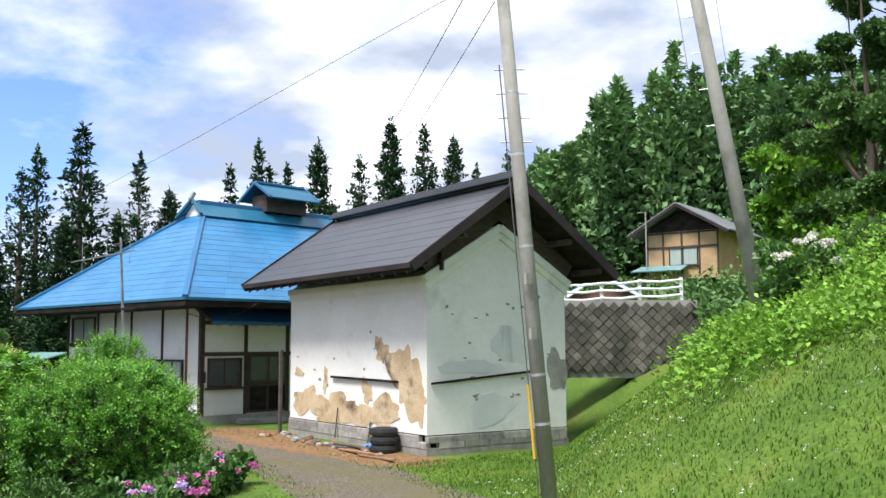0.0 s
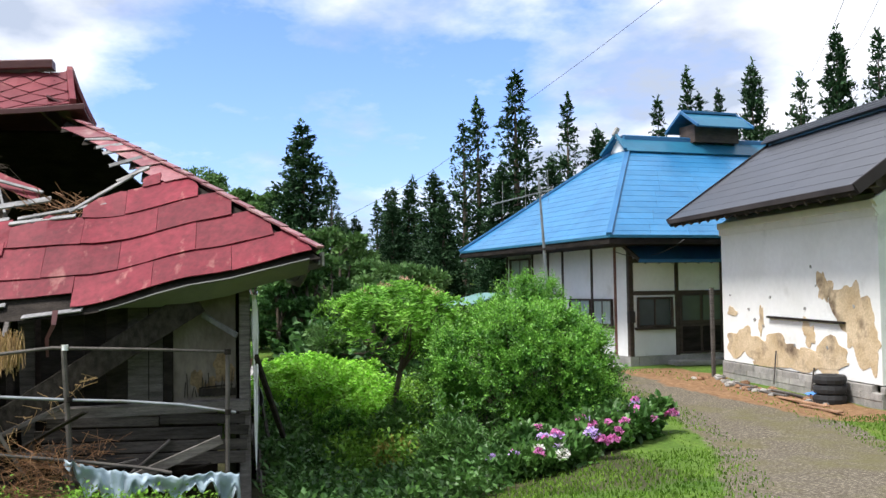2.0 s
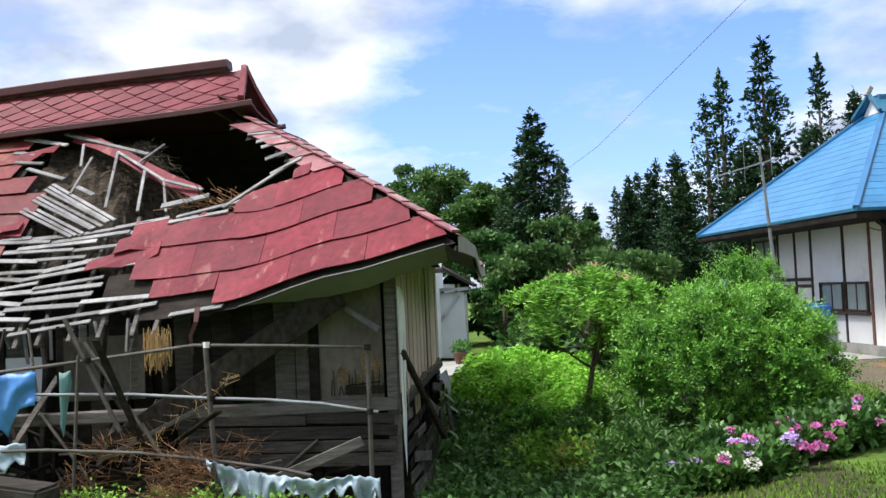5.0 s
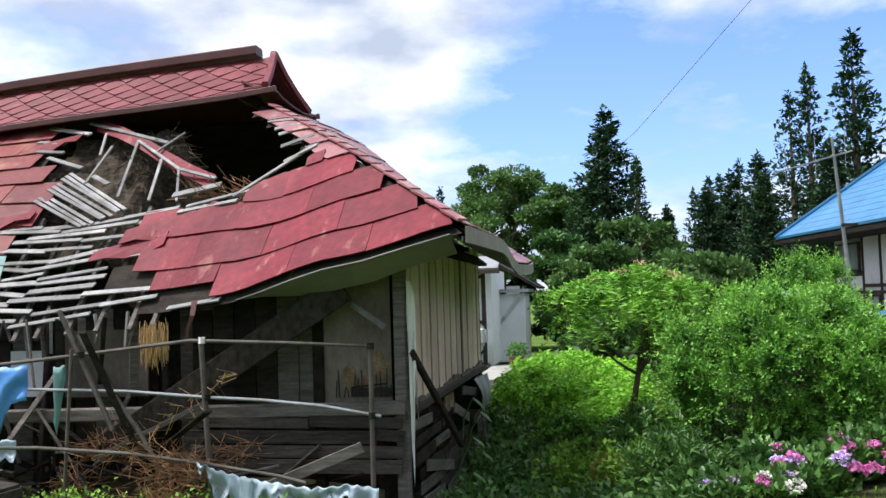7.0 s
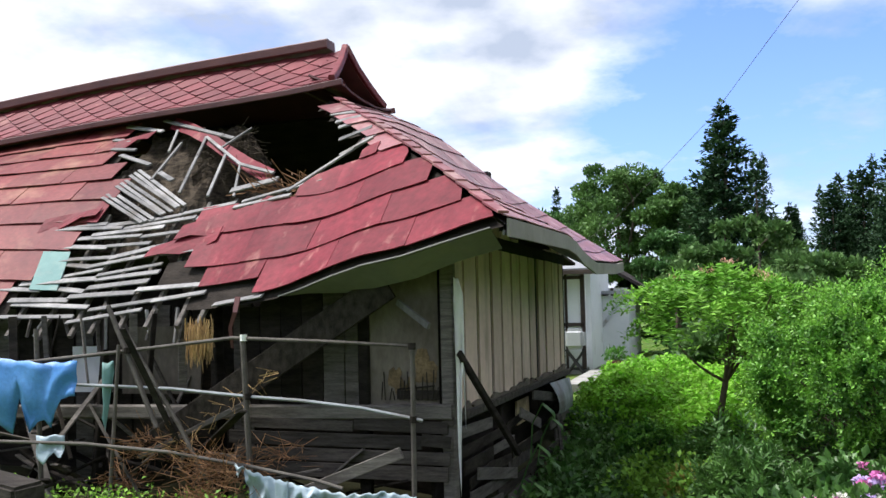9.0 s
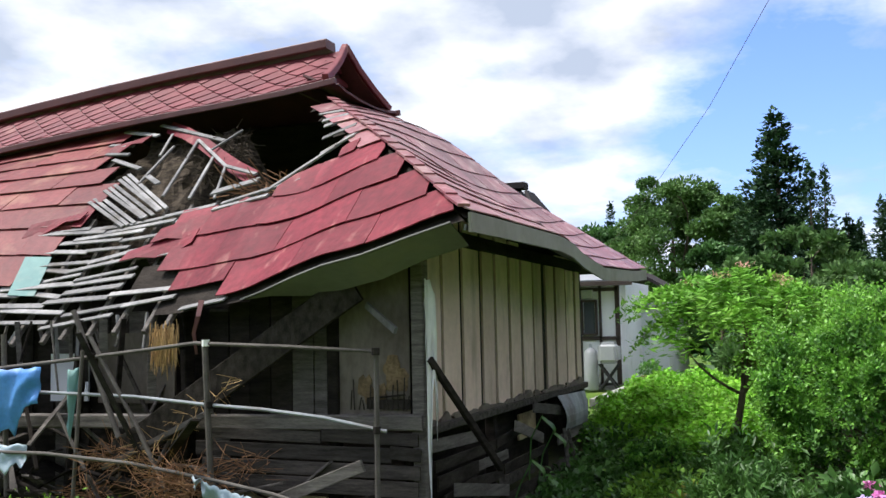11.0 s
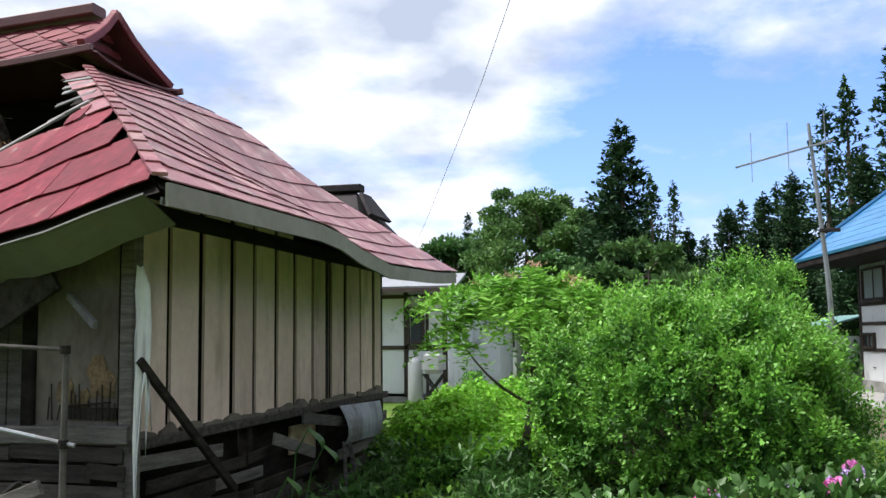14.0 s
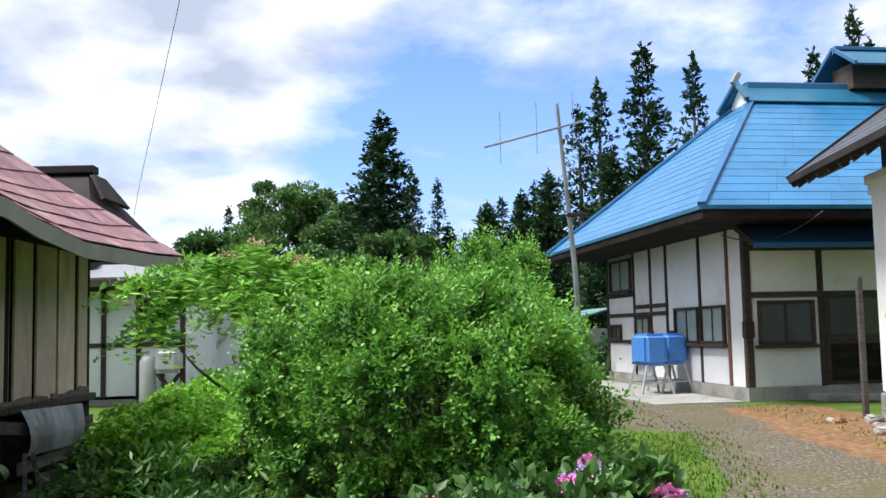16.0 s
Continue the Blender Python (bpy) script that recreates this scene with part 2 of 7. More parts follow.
WHITE_PAINT = material("white_paint", (0.78, 0.79, 0.8), (0.85, 0.86, 0.87), 2, rough=0.6, bump=0.1, stain=(0.55, 0.55, 0.52), stain_at=(0.62, 0.8))
YELLOW = material("yellow_guard_sleeve", (0.55, 0.33, 0.04), (0.66, 0.42, 0.06), 3, rough=0.6, bump=0.1)
ORANGE_WOOD = material("honey_brown_wall_board", (0.38, 0.25, 0.13), (0.5, 0.34, 0.19), 1.5, rough=0.8, bump=0.2, fine=0.08)
GREY_ROOF = material("grey_metal_roof", (0.2, 0.21, 0.23), (0.27, 0.28, 0.3), 1.0, rough=0.4, bump=0.1)
DARK_ROOF = material("dark_brown_roof", (0.022, 0.018, 0.019), (0.045, 0.038, 0.038), 1.0, rough=0.85, bump=0.1, spec=0.2)
RUBBLE = material("reddish_rubble_soil", (0.2, 0.105, 0.055), (0.34, 0.2, 0.12), 4, rough=0.95, bump=0.6, fine=0.2, vary=0.25)
STONE = material("grey_stone", (0.22, 0.21, 0.2), (0.38, 0.36, 0.33), 4, rough=0.9, bump=0.5, fine=0.15, vary=0.25)
GLASS = material("window_glass", (0.05, 0.06, 0.065), (0.09, 0.1, 0.105), 0.6, rough=0.06, bump=0.0)
CURTAIN_GLASS = material("curtained_pane", (0.3, 0.36, 0.34), (0.42, 0.48, 0.45), 3.0, (6, 6, 0.3), rough=0.15, bump=0.0)
WIRE = material("black_cable", (0.07, 0.07, 0.075), (0.1, 0.1, 0.105), 4, rough=0.6, bump=0.0)
BARK = material("bark", (0.08, 0.06, 0.045), (0.15, 0.115, 0.085), 5, (1, 1, 0.4), rough=0.95, bump=0.7, bscale=18)
LEAF_BUSH = material("bush_leaf", (0.046, 0.15, 0.026), (0.14, 0.33, 0.058), 1.6, rough=0.5, bump=0.0, vary=0.42, island=True, transl=0.32, spec=0.35)
LEAF_FRESH = material("young_bush_leaf", (0.1, 0.285, 0.035), (0.235, 0.48, 0.07), 1.6, rough=0.45, bump=0.0, vary=0.35, island=True, transl=0.32, spec=0.4)
LEAF_MIMOSA = material("feathery_leaf", (0.12, 0.31, 0.035), (0.25, 0.49, 0.07), 1.3, rough=0.6, bump=0.0, vary=0.4, island=True, transl=0.3, spec=0.3)
LEAF_WEED = material("weed_leaf", (0.11, 0.25, 0.028), (0.245, 0.44, 0.055), 0.9, rough=0.55, bump=0.0, vary=0.45, island=True, transl=0.3, spec=0.3)
LEAF_CREEPER = material("creeper_leaf", (0.17, 0.42, 0.035), (0.34, 0.64, 0.075), 0.9, rough=0.55, bump=0.0, vary=0.4, island=True, transl=0.35, spec=0.3)
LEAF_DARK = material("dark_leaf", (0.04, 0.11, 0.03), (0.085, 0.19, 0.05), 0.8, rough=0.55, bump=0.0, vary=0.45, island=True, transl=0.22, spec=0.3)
LEAF_HYD = material("hydrangea_leaf", (0.042, 0.115, 0.024), (0.1, 0.215, 0.045), 1.4, rough=0.45, bump=0.0, vary=0.4, island=True, transl=0.25, spec=0.4)
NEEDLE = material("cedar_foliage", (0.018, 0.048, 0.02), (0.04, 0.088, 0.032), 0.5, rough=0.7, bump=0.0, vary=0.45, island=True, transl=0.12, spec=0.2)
# far cedars: distance haze is put into this paler green
NEEDLE_FAR = material("hazy_hill_cedar_foliage", (0.085, 0.17, 0.07), (0.19, 0.33, 0.12), 0.2, rough=0.75, bump=0.0, vary=0.4, island=True, transl=0.15, spec=0.2)
# leaf green with some distance haze mixed into the colour
LEAF_TREE = material("hazy_broadleaf_foliage", (0.06, 0.135, 0.037), (0.135, 0.245, 0.07), 0.5, rough=0.6, bump=0.0, vary=0.4, island=True, transl=0.2, spec=0.3)
GRASS_BLADE = material("grass_blade", (0.075, 0.158, 0.018), (0.15, 0.255, 0.035), 0.7, rough=0.6, bump=0.0, vary=0.4, island=True, transl=0.3, spec=0.1)
PETAL_PINK = material("pink_petal", (0.62, 0.14, 0.42), (0.74, 0.26, 0.55), 9, rough=0.6, bump=0.0, vary=0.2, island=True, transl=0.2)
PETAL_LILAC = material("lilac_petal", (0.5, 0.34, 0.68), (0.62, 0.48, 0.78), 9, rough=0.6, bump=0.0, vary=0.2, island=True, transl=0.2)
PETAL_WHITE = material("white_petal", (0.68, 0.66, 0.6), (0.8, 0.78, 0.72), 9, rough=0.6, bump=0.0, vary=0.12, island=True, transl=0.2)
PETAL_SALMON = material("salmon_petal", (0.62, 0.32, 0.24), (0.72, 0.44, 0.35), 9, rough=0.6, bump=0.0, vary=0.2, island=True, transl=0.2)


def kura_plaster():
    """White lime plaster that has come off low down, with ochre mud showing."""
    m = material("flaking_white_plaster", (0.74, 0.735, 0.71), (0.82, 0.815, 0.8), 0.8, rough=0.9, bump=0.12, bscale=22, stain=(0.56, 0.55, 0.52), stain_at=(0.6, 0.8), fine=0.03)
    return m


KURA_WALL = kura_plaster()


def ground_material():
    m = bpy.data.materials.new("grass_gravel_ground")
    m.use_nodes = True
    nt = m.node_tree
    b = nt.nodes["Principled BSDF"]
    grass = ramp(nt, tex(nt, 0.7, detail=6), [(0.3, (0.05, 0.105, 0.014)), (0.55, (0.092, 0.155, 0.024)), (0.75, (0.15, 0.165, 0.04))])
    grass = mixed(nt, 1.0, grass, ramp(nt, tex(nt, 18, detail=3), [(0.3, (0.6, 0.6, 0.6)), (0.7, (1.35, 1.35, 1.35))]), "MULTIPLY")
    gravel = ramp(nt, tex(nt, 26, detail=5), [(0.34, (0.06, 0.05, 0.037)), (0.54, (0.128, 0.108, 0.08)), (0.68, (0.32, 0.28, 0.22))])
    gravel = mixed(nt, ramp(nt, tex(nt, 0.9, detail=5, seed=3), [(0.45, (0, 0, 0)), (0.7, (1, 1, 1))]), gravel, (0.12, 0.108, 0.05))
    dirt = ramp(nt, tex(nt, 9, detail=5), [(0.3, (0.12, 0.064, 0.032)), (0.6, (0.25, 0.145, 0.075)), (0.75, (0.38, 0.28, 0.18))])
    soil = ramp(nt, tex(nt, 3, detail=5), [(0.3, (0.03, 0.035, 0.015)), (0.7, (0.075, 0.07, 0.035))])

    def attr(name):
        a = nt.nodes.new("ShaderNodeAttribute")
        a.attribute_name = name
        s = nt.nodes.new("ShaderNodeMath"); s.operation = "MULTIPLY_ADD"
        nt.links.new(tex(nt, 1.6, detail=6, rough=0.7, seed=21), s.inputs[0])
        s.inputs[1].default_value = 0.9
        nt.links.new(a.outputs["Fac"], s.inputs[2])
        return ramp(nt, s.outputs[0], [(0.85, (0, 0, 0)), (1.02, (1, 1, 1))])

    col = mixed(nt, attr("soil"), grass, soil)
    col = mixed(nt, attr("gravel"), col, gravel)
    col = mixed(nt, attr("dirt"), col, dirt)
    nt.links.new(col, b.inputs["Base Color"])
    b.inputs["Roughness"].default_value = 0.95
    b.inputs["Specular IOR Level"].default_value = 0.2
    bn = nt.nodes.new("ShaderNodeBump")
    bn.inputs["Strength"].default_value, bn.inputs["Distance"].default_value = 0.5, 0.02
    nt.links.new(tex(nt, 34, detail=4), bn.inputs["Height"])
    nt.links.new(bn.outputs[0], b.inputs["Normal"])
    return m


GROUND = ground_material()


# ---- building blocks ----
def mesh_of(name, verts, faces, mat, smooth=False):
    me = bpy.data.meshes.new(name)
    me.from_pydata([tuple(v) for v in verts], [], faces)
    for k in (mat if isinstance(mat, list) else [mat]):
        me.materials.append(k)
    if smooth:
        me.shade_smooth()
    me.update()
    return me


def part(name, verts, faces, mat, parent=None, label="", smooth=False):
    ob = new(name, mesh_of(name, verts, faces, mat, smooth))
    ob.parent = parent
    if label:
        ob["label"] = label
    return ob


def thing(name, label, category, group="", kind="", at=(0, 0, 0), turn=0.0):
    ob = new(name)
    ob.empty_display_size = 0.2
    ob.matrix_world = pose(*at, 0, 0, turn)
    return tagged(ob, label, category, group, kind)


def box_geo(size, centre=(0, 0, 0), m=None, ch=0.0):
    """A box, chamfered along its length (its longest side) when ch is given."""
    sx, sy, sz = (s / 2 for s in size)
    V = [Vector((x, y, z)) for x in (-sx, sx) for y in (-sy, sy) for z in (-sz, sz)]
    F = [(0, 1, 3, 2), (4, 6, 7, 5), (0, 4, 5, 1), (2, 3, 7, 6), (0, 2, 6, 4), (1, 5, 7, 3)]
    c = Vector(centre)
    V = [v + c for v in V]
    if m is not None:
        V = [m @ v for v in V]
    return V, F


def merge(*geos):
    V, F = [], []
    for v, f in geos:
        n = len(V)
        V += list(v)
        F += [tuple(i + n for i in k) for k in f]
    return V, F


def beam_geo(p, q, w, h=None, up=(0, 0, 1), ch=0.12):
    """A squared timber from p to q with chamfered edges."""
    p, q, h = Vector(p), Vector(q), h or w
    d = (q - p).normalized()
    s = d.cross(Vector(up))
    if s.length < 1e-3:
        s = d.cross(Vector((1, 0, 0)))
    s.normalize()
    u = s.cross(d)
    c = min(w, h) * ch
    ring = [(-w / 2 + c, -h / 2), (w / 2 - c, -h / 2), (w / 2, -h / 2 + c), (w / 2, h / 2 - c), (w / 2 - c, h / 2), (-w / 2 + c, h / 2), (-w / 2, h / 2 - c), (-w / 2, -h / 2 + c)]
    V = [e + s * a + u * b for e in (p, q) for a, b in ring]
    F = [(i, (i + 1) % 8, (i + 1) % 8 + 8, i + 8) for i in range(8)] + [tuple(range(7, -1, -1)), tuple(range(8, 16))]
    return V, F


def tube_geo(points, radii, sides=8, caps=True):
    pts = [Vector(p) for p in points]
    if isinstance(radii, (int, float)):
        radii = [radii] * len(pts)
    V, F = [], []
    for i, p in enumerate(pts):
        d = (pts[min(i + 1, len(pts) - 1)] - pts[max(i - 1, 0)]).normalized()
        s = d.cross(Vector((0, 0, 1)) if abs(d.z) < 0.95 else Vector((1, 0, 0))).normalized()
        u = s.cross(d)
        for k in range(sides):
            a = 2 * math.pi * k / sides
            V.append(p + (s * math.cos(a) + u * math.sin(a)) * radii[i])
    for i in range(len(pts) - 1):
        for k in range(sides):
            a, b = i * sides + k, i * sides + (k + 1) % sides
            F.append((a, b, b + sides, a + sides))
    if caps:
        F += [tuple(range(sides - 1, -1, -1)), tuple(range(len(V) - sides, len(V)))]
    return V, F


def sheet_geo(grid, thick=0.02):
    """A closed sheet of that thickness over a grid of points (rows of equal length)."""
    R, C = len(grid), len(grid[0])
    P = [Vector(p) for row in grid for p in row]
    nrm = []
    for r in range(R):
        for c in range(C):
            a = P[r * C + min(c + 1, C - 1)] - P[r * C + max(c - 1, 0)]
            b = P[min(r + 1, R - 1) * C + c] - P[max(r - 1, 0) * C + c]
            n = a.cross(b)
            nrm.append(n.normalized() if n.length > 1e-9 else Vector((0, 0, 1)))
    V = P + [p - n * thick for p, n in zip(P, nrm)]
    n = R * C
    F = []
    for r in range(R - 1):
        for c in range(C - 1):
            i = r * C + c
            F += [(i, i + 1, i + C + 1, i + C), (n + i, n + i + C, n + i + C + 1, n + i + 1)]
    for r in range(R - 1):
        a, b = r * C, r * C + C - 1
        F += [(a, a + C, n + a + C, n + a), (b, n + b, n + b + C, b + C)]
    for c in range(C - 1):
        a, b = c, (R - 1) * C + c
        F += [(a, n + a, n + a + 1, a + 1), (b, b + 1, n + b + 1, n + b)]
    return V, F


def flake_geo(points, thick, off, axis):
    """A patch with that outline standing off the wall, its rim a real step."""
    n = len(points)
    if axis == "y":
        V = [Vector((a, -off, z)) for a, z in points] + [Vector((a, 0.0, z)) for a, z in points]
    elif axis == "y_out":
        V = [Vector((a, off, z)) for a, z in points[::-1]] + [Vector((a, 0.0, z)) for a, z in points[::-1]]
    else:
        V = [Vector((off, a, z)) for a, z in points] + [Vector((0.0, a, z)) for a, z in points]
    F = [tuple(range(n)) if axis == "y" else tuple(range(n))] + [(i, i + n, (i + 1) % n + n, (i + 1) % n) for i in range(n)]
    return V, F


def blob(cx, cz, rx, rz, seed, n=22, rough=0.3):
    r = random.Random(seed)
    ph = [r.uniform(0, 6.28) for _ in range(5)]
    out = []
    for k in range(n):
        a = 2 * math.pi * k / n
        q = 1 + rough * (0.5 * math.sin(2 * a + ph[0]) + 0.35 * math.sin(3 * a + ph[1]) + 0.3 * math.sin(5 * a + ph[2]) + 0.2 * math.sin(9 * a + ph[3]))
        out.append((cx + rx * q * math.cos(a), cz + rz * q * math.sin(a)))
    return out


def lerp(a, b, t):
    return a + (b - a) * t


def curve1(x, table):
    """Smooth interpolation in a short table of (x, value)."""
    if x <= table[0][0]:
        return table[0][1]
    for (x0, v0), (x1, v1) in zip(table, table[1:]):
        if x <= x1:
            t = (x - x0) / (x1 - x0)
            t = t * t * (3 - 2 * t) * 0.5 + t * 0.5
            return v0 + (v1 - v0) * t
    return table[-1][1]


def smooth01(a, b, x):
    t = np.clip((x - a) / (b - a), 0, 1)
    return t * t * (3 - 2 * t)


# ---- ground ----
DRIVE = [(40, -22), (22, -6.5), (14.5, -0.6), (9, 3.4), (5, 5.9), (1, 7.9), (-3.5, 9.2), (-8, 10.0), (-13, 9.6), (-20, 8.3)]
TOE = [(40, -14), (24, -3.5), (14, 2.6), (10, 4.9), (6.5, 7.1), (3.5, 9.4), (0.8, 11.7), (-0.8, 13.6), (-1.6, 17.0), (-9, 20), (-40, 24)]


def line_distance(x, y, line):
    """Distance to a line of points, and on which side (positive: to the right when walking along it)."""
    best, side = np.full(x.shape, 1e9), np.zeros(x.shape)
    for (ax, ay), (bx, by) in zip(line, line[1:]):
        dx, dy = bx - ax, by - ay
        t = np.clip(((x - ax) * dx + (y - ay) * dy) / (dx * dx + dy * dy), 0, 1)
        ex, ey = x - ax - t * dx, y - ay - t * dy
        d = np.hypot(ex, ey)
        cr = dy * ex - dx * ey
        near = d < best
        side = np.where(near, np.sign(cr), side)
        best = np.where(near, d, best)
    return best, side


def soft_noise(x, y, s, seed=0.0):
    return (np.sin(x * s + 1.3 + seed) * np.cos(y * s * 1.13 + 0.7 + seed) + 0.5 * np.sin(x * s * 2.3 + y * s * 1.9 + seed * 2)) / 1.5


def ground_height(x, y):
    x, y = np.asarray(x, float), np.asarray(y, float)
    h = -0.36 + 0.066 * np.clip(x - 1, 0, 22)
    # the hollow between the ruin and the garden
    h = h - 0.7 * np.exp(-(((x + 2.0) / 4.5) ** 4)) * np.exp(-(((y - 1.7) / 2.0) ** 2))
    h = h - 0.2 * np.exp(-(((x + 9.5) / 4.5) ** 4)) * np.exp(-(((y - 3.2) / 2.2) ** 2))
    h = h - 0.25 * np.exp(-(((x + 1.0) / 2.5) ** 2)) * np.exp(-(((y + 3.0) / 6.0) ** 4))
    h = h + 0.22 * smooth01(1.2, 3.2, x) * smooth01(-1.0, -2.6, y) * smooth01(14, 9, x)
    d, side = line_distance(x, y, TOE)
    s = np.where(side > 0, d, 0)
    h = h + 3.0 * (1 - np.exp(-(np.clip(s, 0, 99) / 2.9) ** 1.3)) + 2.6 * smooth01(7, 24, s) + 0.05 * soft_noise(x, y, 1.3) * smooth01(0.3, 2, s)
    far = np.hypot(x - 2, y - 4)
    h = h + 26 * smooth01(30, 130, np.where(side > 0, d, 0)) * smooth01(-90, 20, x + 0.6 * y)
    h = h + 0.025 * soft_noise(x, y, 2.1, 2.0) + 0.6 * soft_noise(x, y, 0.05) * smooth01(40, 120, far)
    return h


def gz(x, y):
    return float(ground_height(np.array([x]), np.array([y]))[0])


def build_ground():
    n = 300
    u = np.linspace(-1, 1, n)
    ax = 26 * u + 700 * u ** 9
    X, Y = np.meshgrid(ax - 1.0, ax + 3.0, indexing="ij")
    Z = ground_height(X, Y)
    d, side = line_distance(X, Y, DRIVE)
    gravel = 1 - smooth01(0.9, 1.75, d)
    gravel = np.maximum(gravel, smooth01(2.3, 0.8, np.hypot((X + 15) / 4.5, (Y - 8.7) / 1.2)))
    dirt = np.exp(-(((X + 5.3) / 4.2) ** 6)) * np.exp(-(((Y - 10.75) / 0.95) ** 4))
    dirt = np.maximum(dirt, 0.9 * np.exp(-(((X + 10.5) / 2.0) ** 4)) * np.exp(-(((Y - 11.2) / 1.2) ** 4)))
    soil = np.exp(-(((X + 4.0) / 7.5) ** 8)) * np.exp(-(((Y - 2.6) / 3.0) ** 6))
    soil = np.maximum(soil, np.exp(-(((X + 1.5) / 2.6) ** 6)) * np.exp(-(((Y + 5.0) / 7.0) ** 8)))
    V = np.stack([X, Y, Z], -1).reshape(-1, 3)
    idx = np.arange(n * n).reshape(n, n)
    F = np.stack([idx[:-1, :-1], idx[1:, :-1], idx[1:, 1:], idx[:-1, 1:]], -1).reshape(-1, 4)
    me = bpy.data.meshes.new("ground")
    me.from_pydata(V.tolist(), [], F.tolist())
    for key, a in (("gravel", gravel), ("dirt", dirt), ("soil", soil)):
        at = me.attributes.new(key, "FLOAT", "POINT")
        at.data.foreach_set("value", a.reshape(-1).astype(np.float32))
    me.materials.append(GROUND)
    me.shade_smooth()
    tagged(new("ground", me), "uneven grass ground with a worn gravel drive", "ground", kind="structure")


build_ground()


# ---- the ruin: a collapsing farmhouse under a red metal roof ----
RIDGE_X, RIDGE_Z, CAP_Y = -4.3, 5.95, -2.85
EAVE_X = [(-20, 0.9), (-11, 0.6), (-8, 0.15), (-5.5, -0.1), (-3.2, 0.12), (-2.0, 0.55), (0.94, 1.2)]
EAVE_Z = [(-20, 2.1), (-11, 1.85), (-8, 1.75), (-5.5, 1.62), (-3.2, 1.72), (-2.0, 1.83), (-0.5, 2.16), (0.94, 2.5)]
HIP_TOP, HIP_END = Vector((-3.45, -2.85, 4.95)), Vector((1.2, 0.94, 2.5))
BACK_X = -9.2
SIDE_Z = [(-9.2, 2.38), (-6.4, 2.3), (-4.6, 2.26), (-3.5, 2.35), (-2.3, 2.52), (0, 2.5), (1.2, 2.48)]
BACK_TOP, BACK_END = Vector((-5.2, -2.85, 5.08)), Vector((BACK_X, 0.96, 2.42))


def droop(y):
    """How far the old ridge has sunk towards the far end."""
    d = min(max(0.0, -2.85 - y), 8.0)
    return 0.04 * d + 0.005 * d * d


def hip_line(a, b, f, sag):
    p = a.lerp(b, f)
    p.z -= sag * math.sin(math.pi * f)
    return p


def front_surface(y, f):
    """The front slope; f runs from the eave (0) up to the cap (1). It ends at the hip."""
    yh = lerp(HIP_END.y, HIP_TOP.y, f)

    def raw(v):
        return Vector((lerp(curve1(v, EAVE_X), -3.45, f), v, lerp(curve1(v, EAVE_Z), 4.95 - 0.9 * droop(v), f)))

    y = min(y, yh)
    p = raw(y)
    p.z += 0.24 * math.sin(math.pi * min(1.0, (1 - f) ** 1.3)) * float(smooth01(0, 2.8, yh - y)) + 0.02 * math.sin(y * 2.1 + 3 * (1 - f)) * (1 - f)
    c = hip_line(HIP_END, HIP_TOP, f, -0.06) - raw(yh)
    return p + Vector((c.x, 0, c.z)) * math.exp(-(((yh - y) / 1.3) ** 2))


def side_swell(f):
    """The hip slope is hollow low down and swells towards the ridge."""
    return -0.12 * math.sin(math.pi * f) * float(1 - smooth01(0.35, 0.7, f)) + 0.17 * math.exp(-(((f - 0.76) / 0.17) ** 2))


def side_surface(x, f):
    """The hip slope over the side wall; f from the eave up."""
    xh, xb = lerp(HIP_END.x, HIP_TOP.x, f), lerp(BACK_END.x, BACK_TOP.x, f)

    def raw(v):
        return Vector((v, lerp(1.0, -2.85, f), lerp(curve1(v, SIDE_Z), 5.05, f) + side_swell(f)))

    x = max(min(x, xh), xb)
    p = raw(x)
    c, d = hip_line(HIP_END, HIP_TOP, f, -0.06) - raw(xh), hip_line(BACK_END, BACK_TOP, f, 0.0) + Vector((0, 0, 0.2 * math.exp(-(((f - 0.76) / 0.17) ** 2)))) - raw(xb)
    return p + Vector((0, c.y, c.z)) * math.exp(-(((xh - x) / 1.2) ** 2)) + Vector((0, d.y, d.z)) * math.exp(-(((x - xb) / 1.2) ** 2))


def front_roof(y, s):
    """The front slope counted from its upper edge (0) to the eave (1)."""
    fh = min(1.0, max(0.0, (HIP_END.y - y) / (HIP_END.y - HIP_TOP.y)))
    return front_surface(y, fh * (1 - s))


def side_roof(x, s):
    fh = (HIP_END.x - x) / (HIP_END.x - HIP_TOP.x) if x > HIP_TOP.x else (x - BACK_END.x) / (BACK_TOP.x - BACK_END.x) if x < BACK_TOP.x else 1.0
    return side_surface(x, fh * (1 - s))


HOLE = [(-5.45, -0.1), (-6.25, 0.06), (-6.25, 0.22), (-5.8, 0.36), (-5.3, 0.54), (-5.55, 0.66), (-5.65, 0.76), (-5.9, 0.84), (-6.1, 0.94), (-6.2, 1.2), (-2.0, 1.2), (-2.0, 0.985), (-3.25, 0.985), (-3.25, 0.94),
        (-3.75, 0.92), (-3.9, 0.86), (-3.5, 0.84), (-3.75, 0.72), (-3.15, 0.71), (-2.8, 0.69), (-2.4, 0.61), (-1.95, 0.47), (-1.65, 0.36), (-1.3, 0.2), (-1.25, -0.1)]


